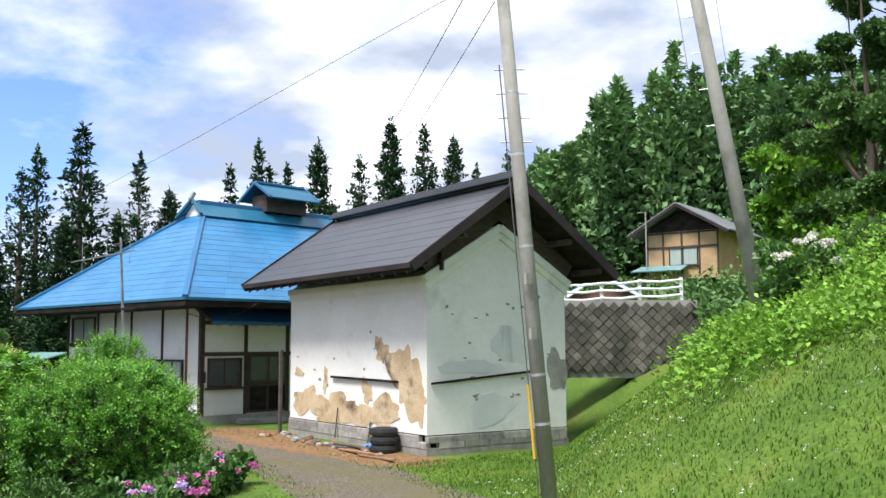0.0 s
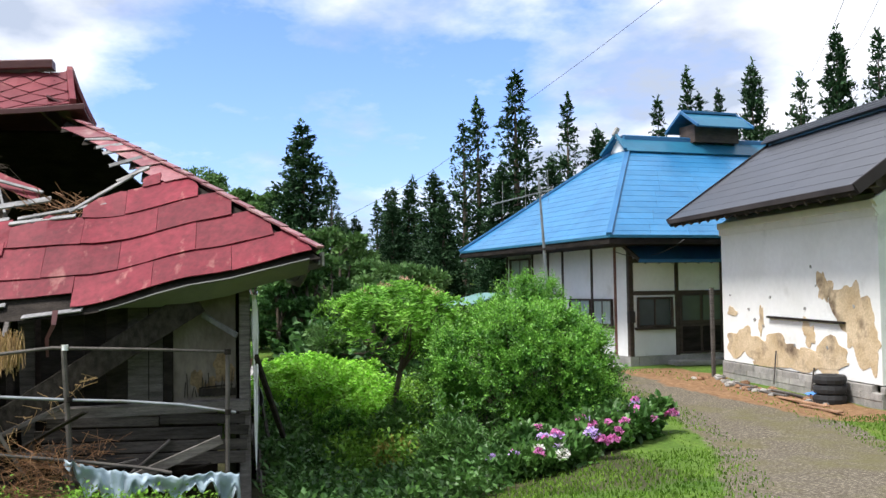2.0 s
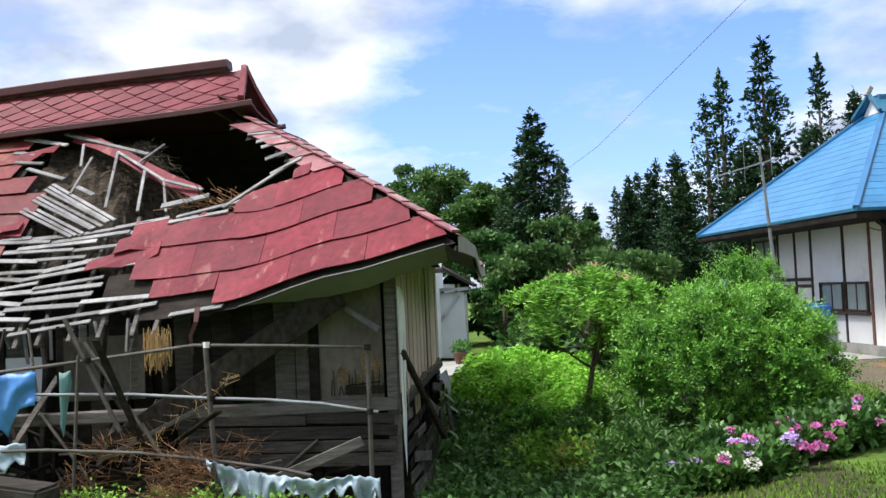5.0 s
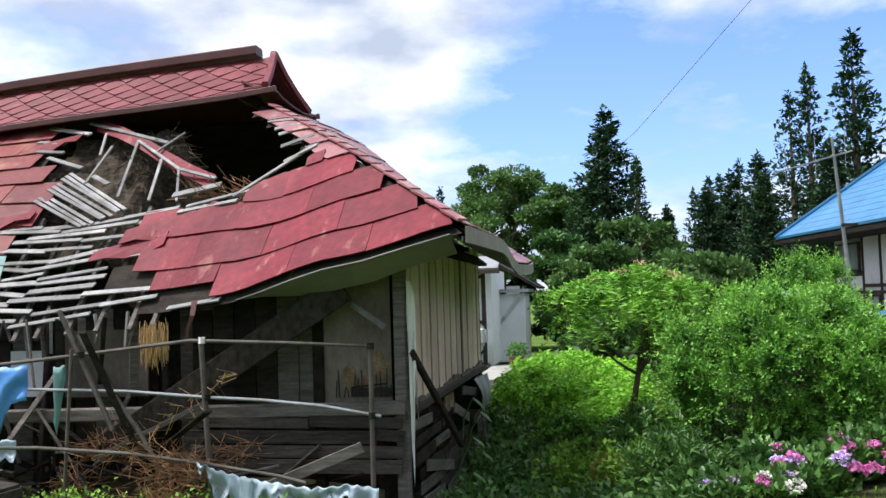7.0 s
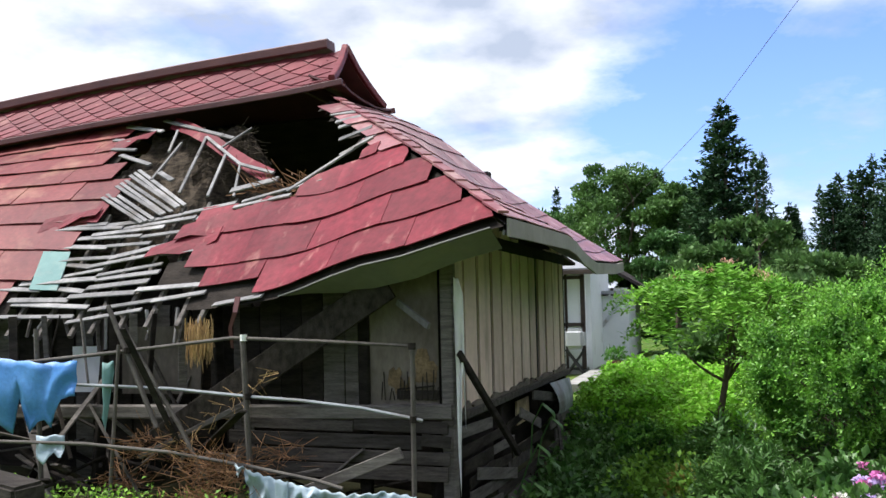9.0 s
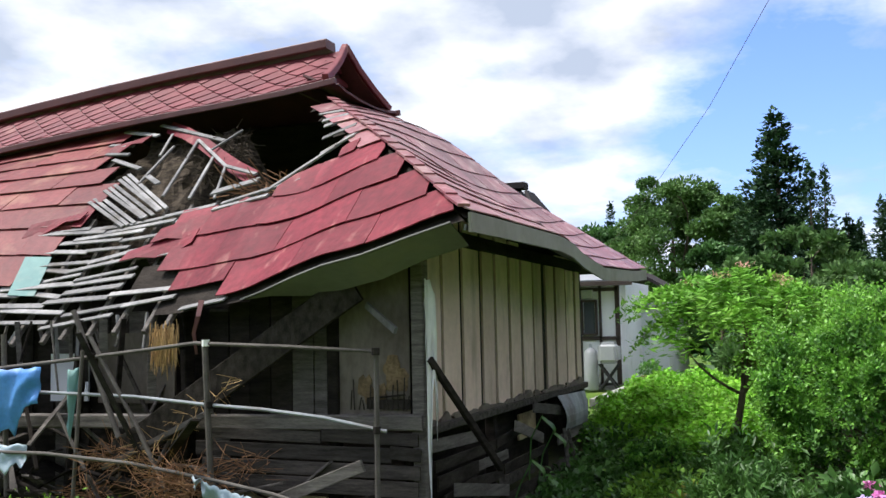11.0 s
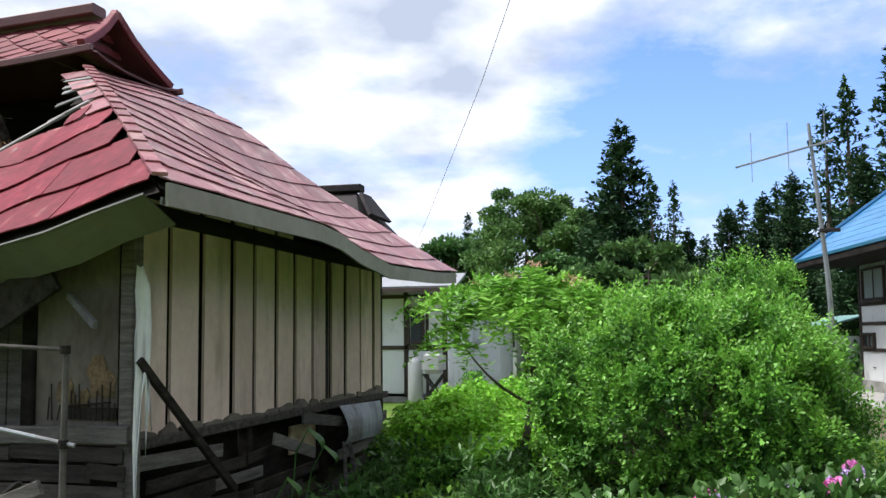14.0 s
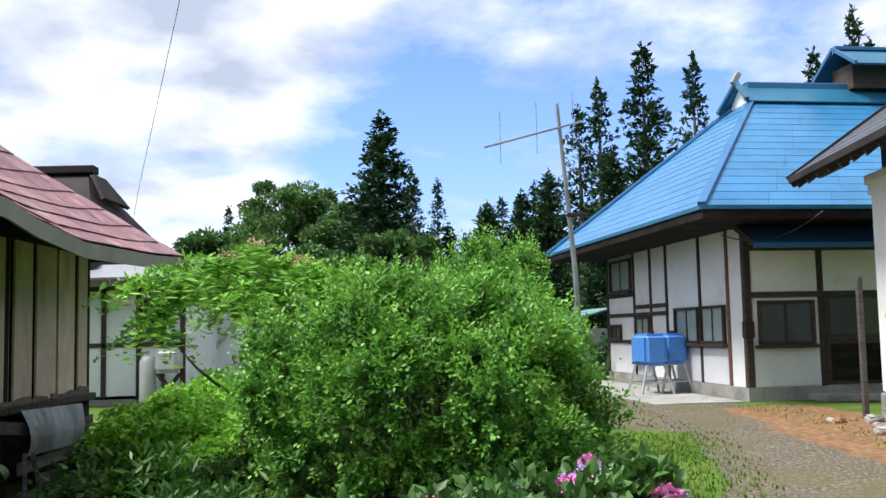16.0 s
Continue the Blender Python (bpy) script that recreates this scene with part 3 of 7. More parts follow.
def in_hole(y, s):
    """Where the sheets of the front slope are gone."""
    fh = min(1.0, (HIP_END.y - y) / (HIP_END.y - HIP_TOP.y))
    if fh < 1 and 3.79 * fh * s < 0.34:
        return False
    hit = False
    for (ya, sa), (yb, sb) in zip(HOLE, HOLE[1:] + HOLE[:1]):
        if (sa > s) != (sb > s) and y < (yb - ya) * (s - sa) / (sb - sa) + ya:
            hit = not hit
    return hit


def torn_edge(y):
    """How far up the sheets reach along the lower edge of the hole."""
    if not -3.75 < y < -1.05:
        return 9.0
    fh = min(1.0, (HIP_END.y - y) / (HIP_END.y - HIP_TOP.y))
    return fh * (1 - curve1(y, [(-3.75, 0.72), (-3.15, 0.715), (-2.8, 0.69), (-2.4, 0.61), (-1.95, 0.47), (-1.65, 0.36), (-1.3, 0.2), (-1.05, 0.1)]) + 0.015 * math.sin(9 * y))


def build_ruin():
    house = thing("collapsing_farmhouse", "collapsing wooden farmhouse with a torn red metal roof", "house")
    # roof underside: the shade in the hole is painted as near-black wood
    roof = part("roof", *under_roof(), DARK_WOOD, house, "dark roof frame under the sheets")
    # red sheets on the front slope, in level courses
    rnd = random.Random(4)
    rows, length = 9, 1.0
    for r in range(rows):
        f0, f1 = r / rows - 0.012, (r + 1) / rows
        y = 0.94 - 0.46 * (r % 2) - 0.1
        ya = 0.94
        while ya > -19:
            yb = y
            y -= length
            ym, fm = (ya + yb) / 2, (r + 0.5) / rows
            yh = lerp(0.94, -2.85, fm)
            fh = min(1.0, (0.94 - ym) / 3.79)
            ys = [lerp(ya, yb, j / 24) for j in range(25)]
            torn = min(torn_edge(v) for v in ys) < f1 and ym > -3.6
            if torn:
                ys = [v for v in ys if torn_edge(v) > f0 + 0.03 and v > -3.75]
            else:
                ys = [v for v in ys if not in_hole(v, 1 - fm / max(0.05, min(1.0, (0.94 - v) / 3.79)))]
            if len(ys) > 4 and ym < yh - (0.3 if fm > 0.52 else 0):
                ys = [lerp(ys[0], ys[-1], j / 6) for j in range(7)]
                tops = [min(f1, torn_edge(v)) if torn else f1 for v in ys]
                low = 0.04 if r == 0 and -3.4 < ym < -2.0 else f0
                lift = 0.03 + rnd.uniform(0, 0.01)
                lean = rnd.uniform(-0.008, 0.008)
                g = []
                for k in range(3):
                    row = []
                    for j in range(7):
                        f = max(lerp(max(tops[j], low + 0.004), low, k / 2), 0.0)
                        p = front_surface(ys[j], f)
                        p.z += lift + 0.036 * k / 2 + lean * (j / 3 - 1) + rnd.uniform(-0.003, 0.003) + (0.05 * (1 - k / 2) if tops[j] < f1 else 0)
                        row.append(p)
                    g.append(row)
                part("roof_sheet", *sheet_geo(g, 0.012), RED_SUN if ym < -5.2 else RED, roof)
            ya = yb - 0.006
        if f1 > 0.5 and f1 < 0.99:
            # what is left of the sheets beside the hip, above the hole
            wide = rnd.uniform(0.28, 0.5)
            g = [[front_surface(lerp(HIP_END.y, HIP_TOP.y, f) - wide * j / 3, f) + Vector((0, 0, lf)) for j in range(4)] for f, lf in ((f1, 0.03), ((f0 + f1) / 2, 0.05), (f0, 0.07))]
            part("roof_sheet", *sheet_geo(g, 0.012), RED_OLD, roof)
    # sheets on the hip slope
    rows, length = 12, 0.62
    for r in range(rows):
        f0, f1 = r / rows - 0.01, (r + 1) / rows
        xs = [1.2]
        while xs[-1] > BACK_X:
            xs.append(max((0.9 if len(xs) == 1 else xs[-1]) - (length if len(xs) > 1 else 0.31 * (r % 2)), BACK_X))
        for xa, xb in zip(xs, xs[1:]):
            fm = (r + 0.5) / rows
            xm = (xa + xb) / 2
            hi, lo = lerp(1.2, -3.45, fm), lerp(BACK_X, -5.2, fm)
            if xm > hi + 0.1 or xm < lo - 0.1 or xa - xb < 0.1:
                continue
            g = [[side_surface(lerp(xb, xa - 0.006, j / 3), max(lerp(f1, f0, k / 2), 0)) + Vector((0, 0, 0.03 + 0.024 * k / 2 + rnd.uniform(-0.004, 0.004))) for j in range(4)] for k in range(3)]
            part("roof_sheet", *sheet_geo(g, 0.012), RED_OLD, roof)
    for k in range(17):
        a, b = hip_line(HIP_END, HIP_TOP, 0.055 * k, -0.06), hip_line(HIP_END, HIP_TOP, 0.055 * k + 0.06, -0.06)
        part("hip_cap", *beam_geo(a + Vector((0, 0, 0.07)), b + Vector((0, 0, 0.05)), 0.12, 0.03), RED_OLD, roof)
    build_cap(roof)
    build_battens(house, rnd)
    build_walls(house, rnd)
    return house


def under_roof():
    """Back slope, hip underside and front underside, one closed dark skin with the hole left open."""
    geos = []
    V, F, idx = [], [], {}
    ns, ny = 26, 100
    for i in range(ny):
        for k in range(ns + 1):
            idx[i, k] = len(V)
            V.append(front_surface(0.94 - 0.2 * i, k / ns) - Vector((0, 0, 0.05)))
    for i in range(ny - 1):
        for k in range(ns):
            ym, fm = 0.94 - 0.2 * i - 0.1, (k + 0.5) / ns
            fh = min(1.0, (0.94 - ym) / 3.79)
            if fm < fh + 0.04 and not in_hole(ym, 1 - fm / max(fh, 0.05)):
                F.append((idx[i, k], idx[i + 1, k], idx[i + 1, k + 1], idx[i, k + 1]))
    geos.append((V, F))
    V, F, idx = [], [], {}
    nx = 60
    for i in range(nx + 1):
        for k in range(ns + 1):
            idx[i, k] = len(V)
            V.append(side_surface(lerp(1.2, BACK_X, i / nx), k / ns) - Vector((0, 0, 0.04)))
    for i in range(nx):
        for k in range(ns):
            xm, fm = lerp(1.2, BACK_X, (i + 0.5) / nx), (k + 0.5) / ns
            hi, lo = lerp(1.2, -3.45, fm), lerp(BACK_X, -5.2, fm)
            if lo - 0.2 < xm < hi + 0.2:
                F.append((idx[i, k], idx[i, k + 1], idx[i + 1, k + 1], idx[i + 1, k]))
    geos.append((V, F))
    back = [[Vector((lerp(-5.1, BACK_X, k / 4), y, lerp(4.95, 2.4, k / 4))) for y in (0.0 if k == 4 else -2.85 + 0.7 * k, -8, -19)] for k in range(5)]
    geos.append(sheet_geo(back, 0.06))
    return merge(*geos)


def build_cap(roof):
    """The ridge cap: a small gabled roof of scale-like dark red sheets, with a triangular gable end."""
    cap = part("ridge_cap", *beam_geo((RIDGE_X, -3.2, RIDGE_Z + 0.07), (RIDGE_X, -4.5, RIDGE_Z + 0.07 - droop(-4.5)), 0.34, 0.16), RED_TRIM, roof, "dark red ridge cap")
    for a, b in zip((-4.5, -6, -7.5, -9, -11), (-6, -7.5, -9, -11, -19)):
        part("ridge_length", *beam_geo((RIDGE_X, a, RIDGE_Z + 0.07 - droop(a)), (RIDGE_X, b, RIDGE_Z + 0.07 - droop(b)), 0.34, 0.16), RED_TRIM, cap)
    def cap_point(y, s, sgn):
        x = RIDGE_X + sgn * 1.12 * s
        z = RIDGE_Z - 0.03 - 0.86 * s ** 0.85 - droop(y)
        end = 1 - smooth01(-2.4, -3.6, y)
        return Vector((x, y - 0.25 + 0.28 * s * end, z + 0.1 * s * end * s))

    for sgn in (1, -1):
        g = [[cap_point(y, s_, sgn) - Vector((0, 0, 0.015)) for y in (-2.7, -3.2, -4, -5, -6, -7.5, -9, -11, -19)] for s_ in (0, 0.35, 0.7, 1.04)]
        part("cap_board", *sheet_geo(g if sgn > 0 else [row[::-1] for row in g], 0.03), RED_TRIM, cap)
        w, h = 0.5, 0.17
        for r in range(7 if sgn > 0 else 0):
            y = -2.75 - (w / 2 if r % 2 else 0)
            while y > -17:
                s0 = -0.12 + r * h
                q = [(y, s0), (y - w / 2 + 0.008, s0 + h), (y, s0 + 2 * h - 0.01), (y + w / 2 - 0.008, s0 + h)]
                up_ = [0.004, 0.012, 0.03, 0.012]
                P = [cap_point(min(a, -2.72), min(max(b, 0.0), 1.04), sgn) + Vector((0.3 * u, 0, u)) for (a, b), u in zip(q, up_)]
                if (P[0] - P[2]).length > 0.12:
                    V = P + [p - Vector((0, 0, 0.012)) for p in P]
                    part("cap_sheet", V, [(0, 1, 2, 3), (7, 6, 5, 4), (0, 4, 5, 1), (1, 5, 6, 2), (2, 6, 7, 3), (3, 7, 4, 0)], RED_CAP, cap)
                y -= w
        edge = [cap_point(y, 1.06, sgn) - Vector((0, 0, 0.03)) for y in (-2.55, -3.2, -4.2, -5.4, -6.8, -8.4, -10, -11, -19)]
        part("cap_edge", *merge(*[beam_geo(a, b, 0.06, 0.09) for a, b in zip(edge, edge[1:])]), RED_TRIM, cap)
        verge = [cap_point(-2.72, s, sgn) + Vector((0, 0.03, 0.04)) for s in (0, 0.3, 0.6, 0.85, 1.03)]
        part("verge_board", *merge(*[beam_geo(a, b, 0.1, 0.12) for a, b in zip(verge, verge[1:])]), RED_CAP, cap)
    tri = [Vector((RIDGE_X + a, -3.2, z)) for a, z in ((-1.0, RIDGE_Z - 0.92), (1.0, RIDGE_Z - 0.92), (0, RIDGE_Z - 0.05))]
    V = tri + [p + Vector((0, -0.06, 0)) for p in tri]
    part("gable_panel", V, [(0, 1, 2), (5, 4, 3), (0, 3, 4, 1), (1, 4, 5, 2), (2, 5, 3, 0)], RED_TRIM, cap)
    # skirt under the gable with turned-up tips
    g = [[Vector((RIDGE_X + a, -2.84 + dy, 5.02 + dz + 0.12 * (abs(a) / 1.15) ** 3)) for a in (-1.1, -0.8, -0.3, 0.3, 0.8, 1.05)][::-1] for dy, dz in ((-0.3, 0.16), (0.0, 0.02), (0.3, -0.05))]
    part("gable_skirt", *sheet_geo(g, 0.03), RED_TRIM, cap)
    for k in (0.25, 0.5, 0.72):
        half = 0.95 * (1 - k)
        z = RIDGE_Z - 0.92 + 0.87 * k
        part("gable_slat", *beam_geo((RIDGE_X - half, -3.15, z), (RIDGE_X + half, -3.15, z), 0.03, 0.1), RED_CAP, cap)


def build_battens(house, rnd):
    """Bare battens and rafters where the sheets are gone, broken poles and thatch in the hole."""
    frame_part = part("roof_frame", *merge(*[beam_geo(front_roof(y, 0.6) - Vector((0, 0, 0.1)), front_roof(y - rnd.uniform(-0.1, 0.1), 1.04) - Vector((0, 0, 0.12)), 0.06, 0.06)
                                             for y in [-2.9 - 0.42 * i for i in range(9)]]), OLD_WOOD, house, "grey rafters laid bare")
    up = (0.55, 0, 0.83)

    def lath(y0, s0, y1, s1, w=0.09, lift=0.03, nm="batten", th=0.018, mat=None):
        a, b = front_roof(y0, s0), front_roof(y1, s1)
        a.z += lift; b.z += lift
        part(nm, *beam_geo(a, b, w, th, up=up), mat or SLAT_WOOD, frame_part)

    for r in range(13):
        s = 0.665 + 0.0275 * r
        y = (-1.9 if s > 0.93 else -3.2) + rnd.uniform(-0.15, 0.1)
        while y > -6.6:
            ln = rnd.uniform(0.6, 1.25)
            ym = y - ln / 2
            if rnd.random() < 0.97 and (in_hole(ym, s) or in_hole(y - 0.1, s)):
                lath(y, s + rnd.uniform(-0.008, 0.008), y - ln, s + rnd.uniform(-0.012, 0.02), 0.088 + rnd.uniform(-0.02, 0.018), rnd.uniform(-0.015, 0.03))
            y -= ln + rnd.uniform(-0.06, 0.04)
    # torn ends sticking out of the lower edge
    for k in range(12):
        y = -3.2 - 0.25 * k + rnd.uniform(-0.08, 0.08)
        a = front_roof(y, 0.98) - Vector((0, 0, 0.1))
        part("broken_pole", *beam_geo(a, a + Vector((0.05, rnd.uniform(-0.15, 0.15), -rnd.uniform(0.2, 0.5))), 0.04, 0.03), SLAT_WOOD if k % 2 else OLD_WOOD, frame_part)
    # by the hip, at the edge of the opening
    for y0, s0, y1, s1 in ((-2.4, 0.13, -1.95, 0.01), (-2.08, 0.18, -1.66, 0.01), (-1.95, 0.24, -1.48, 0.05), (-1.7, 0.29, -1.33, 0.07), (-2.2, 0.16, -1.8, 0.02)):
        lath(y0, s0, y1, s1, 0.1, 0.05)
    # poles and laths left standing in the opening, then the fan of slipped slats
    for y0, s0, y1, s1, w in ((-5.75, 0.03, -4.05, 0.26, 0.075), (-4.6, 0.22, -4.3, 0.58, 0.045), (-3.95, 0.38, -3.75, 0.62, 0.045), (-4.6, 0.22, -3.55, 0.46, 0.05), (-5.0, 0.24, -5.0, 0.48, 0.04), (-3.55, 0.46, -2.85, 0.54, 0.06),
                              (-3.4, 0.61, -2.7, 0.56, 0.14), (-3.3, 0.64, -3.55, 0.46, 0.035), (-3.1, 0.67, -1.9, 0.48, 0.07), (-2.4, 0.6, -1.6, 0.25, 0.055), (-1.8, 0.32, -1.35, 0.12, 0.06), (-6.45, 0.03, -5.6, 0.12, 0.09),
                              (-6.45, 0.14, -5.9, 0.18, 0.08), (-6.3, 0.22, -5.8, 0.25, 0.08), (-6.0, 0.28, -5.25, 0.38, 0.08), (-4.95, 0.44, -4.6, 0.5, 0.08), (-5.3, 0.13, -5.1, 0.3, 0.04), (-4.15, 0.33, -3.85, 0.2, 0.035), (-3.2, 0.69, -2.3, 0.61, 0.08)):
        lath(y0, s0, y1, s1, w, 0.06, "broken_pole", 0.026, SLAT_WOOD)
    for j in range(9):
        t = j / 8
        lath(lerp(-5.4, -5.65, t), lerp(0.4, 0.56, t), lerp(-4.1, -4.6, t) + rnd.uniform(-0.06, 0.06), lerp(0.64, 0.7, t), 0.055, 0.04 + 0.012 * (j % 3), "slipped_slat")
    # a curled red strip that has slid into the hole, and loose sheet ends along the edges
    g = [[front_roof(-5.6 + 2.7 * t, 0.0 + 0.5 * t + 0.055 * w) + Vector((0, 0, 0.02 + 0.05 * math.sin(6 * t) - 0.06 * w)) for t in (0, 0.2, 0.4, 0.6, 0.8, 1)] for w in (0, 1)]
    part("curled_sheet", *sheet_geo(g, 0.012), RED, frame_part)
    for y0, s0, ln, ds in ((-2.9, 0.7, 0.95, 0.07), (-5.7, 0.12, 0.6, 0.08), (-5.5, 0.62, 0.8, 0.05), (-3.2, 0.77, 1.0, 0.05)):
        g = [[front_roof(y0 - ln * t, s0 + ds * w + 0.05 * t) + Vector((0, 0, 0.09 + 0.07 * math.sin(5 * t + y0) * w)) for t in (0, 0.25, 0.5, 0.75, 1)] for w in (0, 0.5, 1)]
        part("loose_sheet", *sheet_geo(g, 0.01), RED, frame_part)
    g = [[front_roof(-5.45 - 0.42 * t - 0.12 * w, 0.93 - 0.13 * w) + Vector((0, 0, 0.08)) for t in (0, 0.5, 1)] for w in (1, 0)]
    part("patch_sheet", *sheet_geo(g, 0.01), TEAL, frame_part, "pale teal patch sheet")
    # thatch left in the loft
    V, F = [], []
    nu, nv = 40, 24
    for i in range(nu + 1):
        for k in range(nv + 1):
            y = lerp(-6.1, -3.7, i / nu); s = lerp(-0.05, 0.72, k / nv)
            p = front_roof(y, max(s, 0))
            dip = 0.24 + 1.1 * smooth01(-4.5, -3.7, y)
            d = noise.noise(Vector((y * 4, s * 10, 0.3))) * 0.16 + noise.noise(Vector((y * 13, s * 30, 2.3))) * 0.07
            V.append(p + Vector((-0.2, 0, -dip)) + Vector((0.6, 0, 0.8)) * d)
    for i in range(nu):
        for k in range(nv):
            a = i * (nv + 1) + k
            F.append((a, a + 1, a + nv + 2, a + nv + 1))
    part("thatch", V, F, THATCH, house, "matted old thatch showing through the broken roof")
    tufts = [tuple(front_roof(-4.9 + 0.1 * k, 0.08 + 0.05 * (k % 6)) - Vector((0.1, 0, 0.2))) for k in range(12)]
    part("thatch_tuft", *straw_geo(tufts, 40, (0.2, 0.25, 0.15), 0.3, rnd, up=-0.4), THATCH, house)["kind"] = "stuff"
    part("thatch_straw", *straw_geo([tuple(front_roof(-2.9, 0.56) - Vector((0.15, 0, 0.12))), tuple(front_roof(-2.3, 0.5) - Vector((0.15, 0, 0.12)))], 42, (0.25, 0.5, 0.12), 0.5, rnd, up=0.35), TWIG, house, "loose dry straw on the roof edge")["kind"] = "stuff"


def straw_geo(centres, count, spread, length, rnd, up=0.0, thick=0.008):
    geos = []
    for c in centres:
        for _ in range(count):
            p = Vector(c) + Vector((rnd.gauss(0, spread[0] / 2), rnd.gauss(0, spread[1] / 2), rnd.gauss(0, spread[2] / 2)))
            d = Vector((rnd.gauss(0, 1), rnd.gauss(0, 1), rnd.gauss(up, 0.5))).normalized() * length * rnd.uniform(0.4, 1)
            s = d.cross(Vector((0.3, 0.2, 1))).normalized() * thick
            u = d.cross(s).normalized() * thick
            geos.append(([p + s, p - s + u, p - u * 0.5, p + d + s * 0.5, p + d - s * 0.5 + u * 0.5, p + d - u], [(0, 1, 4, 3), (1, 2, 5, 4), (2, 0, 3, 5)]))
    return merge(*geos)


def build_walls(house, rnd):
    # side wall: beige boards with dark gaps between
    side = part("side_wall", *box_geo((7.7, 0.05, 2.3), (-3.85, -0.14, 1.55)), DARK_WOOD, house, "beige boarded side wall")
    edges = [0.02, 0.66, 1.3, 2.04, 2.59, 3.21, 3.84, 4.46, 5.12, 5.78, 6.48, 7.14, 7.7]
    for a, b in zip(edges, edges[1:]):
        wide = 0.1 + 0.06 * (edges.index(a) % 3 == 2)
        mid = -(a + b) / 2
        ztop = 2.62 + 0.1 * math.sin(a)
        zbot = lerp(0.45, 0.42, a / 7.6) + rnd.uniform(-0.03, 0.03)
        V, F = box_geo((b - a - wide, 0.03, ztop - zbot), (mid, -0.01 + rnd.uniform(-0.006, 0.006), (ztop + zbot) / 2))
        part("wall_board", V, F, BEIGE, side)
    part("corner_post", *beam_geo((0, 0, -1.3), (0, 0, 2.6), 0.15), OLD_WOOD, house)
    for x in (-2.5, -5.0, -7.6):
        part("post", *beam_geo((x, -0.06, gz(x, 0) - 0.2), (x, -0.06, 2.55), 0.13), DARK_WOOD, house)
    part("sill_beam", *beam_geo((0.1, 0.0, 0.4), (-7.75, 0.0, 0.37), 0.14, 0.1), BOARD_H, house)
    # boards of the broken plinth under the side wall
    for row in range(7):
        z = 0.2 - 0.17 * row
        x = -0.05 - rnd.uniform(0, 0.25)
        while x > -7.3:
            ln = rnd.uniform(0.9, 2.1)
            x1 = max(x - ln, -7.6)
            hole = row < 3 and x1 < -3.8 and x > -5.1
            if not hole and rnd.random() < 0.9:
                out = 0.02 + 0.03 * row + rnd.uniform(0, 0.07)
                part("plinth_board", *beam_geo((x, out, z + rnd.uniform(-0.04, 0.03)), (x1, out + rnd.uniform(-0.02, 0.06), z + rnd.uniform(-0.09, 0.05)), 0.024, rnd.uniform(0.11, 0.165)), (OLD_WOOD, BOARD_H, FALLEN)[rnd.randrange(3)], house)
            x = x1 - rnd.uniform(-0.08, 0.05)
    for x0, z0, x1, z1 in ((-3.6, 0.33, -5.6, 0.1), (-0.4, -0.25, -2.2, -0.55), (-2.7, 0.18, -3.9, -0.12), (-4.9, -0.28, -7.5, -0.22)):
        part("slipped_board", *beam_geo((x0, 0.2, z0), (x1, 0.24, z1), 0.025, 0.14), OLD_WOOD, house)
    part("inner_board", *box_geo((0.9, 0.03, 0.36), (-4.5, -0.16, 0.0)), MUD, house, "ochre mud wall inside the gap in the plinth")
    # dark sheet standing for the shaded void behind the plinth boards
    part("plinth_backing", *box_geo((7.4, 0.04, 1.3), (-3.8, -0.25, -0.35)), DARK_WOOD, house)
    for k in range(16):
        x = -0.15 - 0.48 * k
        part("sill_rubble", *flake_geo(blob(x, 0.45, rnd.uniform(0.16, 0.3), rnd.uniform(0.03, 0.075), 400 + k, n=14, rough=0.4), 0.01, 0.03 + 0.004 * (k % 3), "y_out"), OLD_PLASTER, house)
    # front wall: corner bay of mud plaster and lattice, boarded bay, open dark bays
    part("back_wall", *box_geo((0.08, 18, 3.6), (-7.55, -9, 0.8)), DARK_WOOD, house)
    # inner wall carries the shade of the open front in its colour
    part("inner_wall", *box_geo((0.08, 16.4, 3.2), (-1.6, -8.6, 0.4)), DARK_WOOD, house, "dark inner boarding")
    part("plaster_panel", *box_geo((0.06, 0.86, 1.95), (-0.02, -0.55, 1.5)), OLD_PLASTER, house, "stained grey plaster bay")
    for k, (y, z, ry, rz) in enumerate(((-0.28, 0.98, 0.15, 0.17), (-0.62, 0.84, 0.08, 0.16), (-0.45, 0.78, 0.07, 0.1))):
        part("mud_patch", *flake_geo(blob(y, z, ry, rz, 300 + k, rough=0.4), 0.01, 0.02 + 0.003 * k, "x"), OLD_MUD, house, "ochre mud infill laid bare")
    for k in range(13):
        y = -0.14 - 0.055 * k + rnd.uniform(-0.012, 0.012)
        part("lattice", *beam_geo((0.04, y, 0.62), (0.04, y + rnd.uniform(-0.03, 0.03), 0.72 + rnd.uniform(0.0, 0.24)), 0.009, 0.012), FALLEN, house)
    part("lattice", *beam_geo((0.045, -0.16, 0.78), (0.045, -0.6, 0.74), 0.012, 0.018), DARK_WOOD, house)
    part("window_strip", *box_geo((0.03, 0.5, 0.1), (0.02, -0.36, 0.68)), DARK_WOOD, house)
    part("post", *beam_geo((0.0, -1.0, -0.6), (0.0, -1.0, 2.4), 0.13), DARK_WOOD, house)
    for k in range(6):
        y = -1.12 - 0.27 * k
        part("wall_board", *box_geo((0.03, 0.255, 1.7 - 0.1 * k), (-0.03 + rnd.uniform(-0.01, 0.01), y, 1.35 - 0.05 * k)), DARK_WOOD if k > 1 else OLD_WOOD, house)
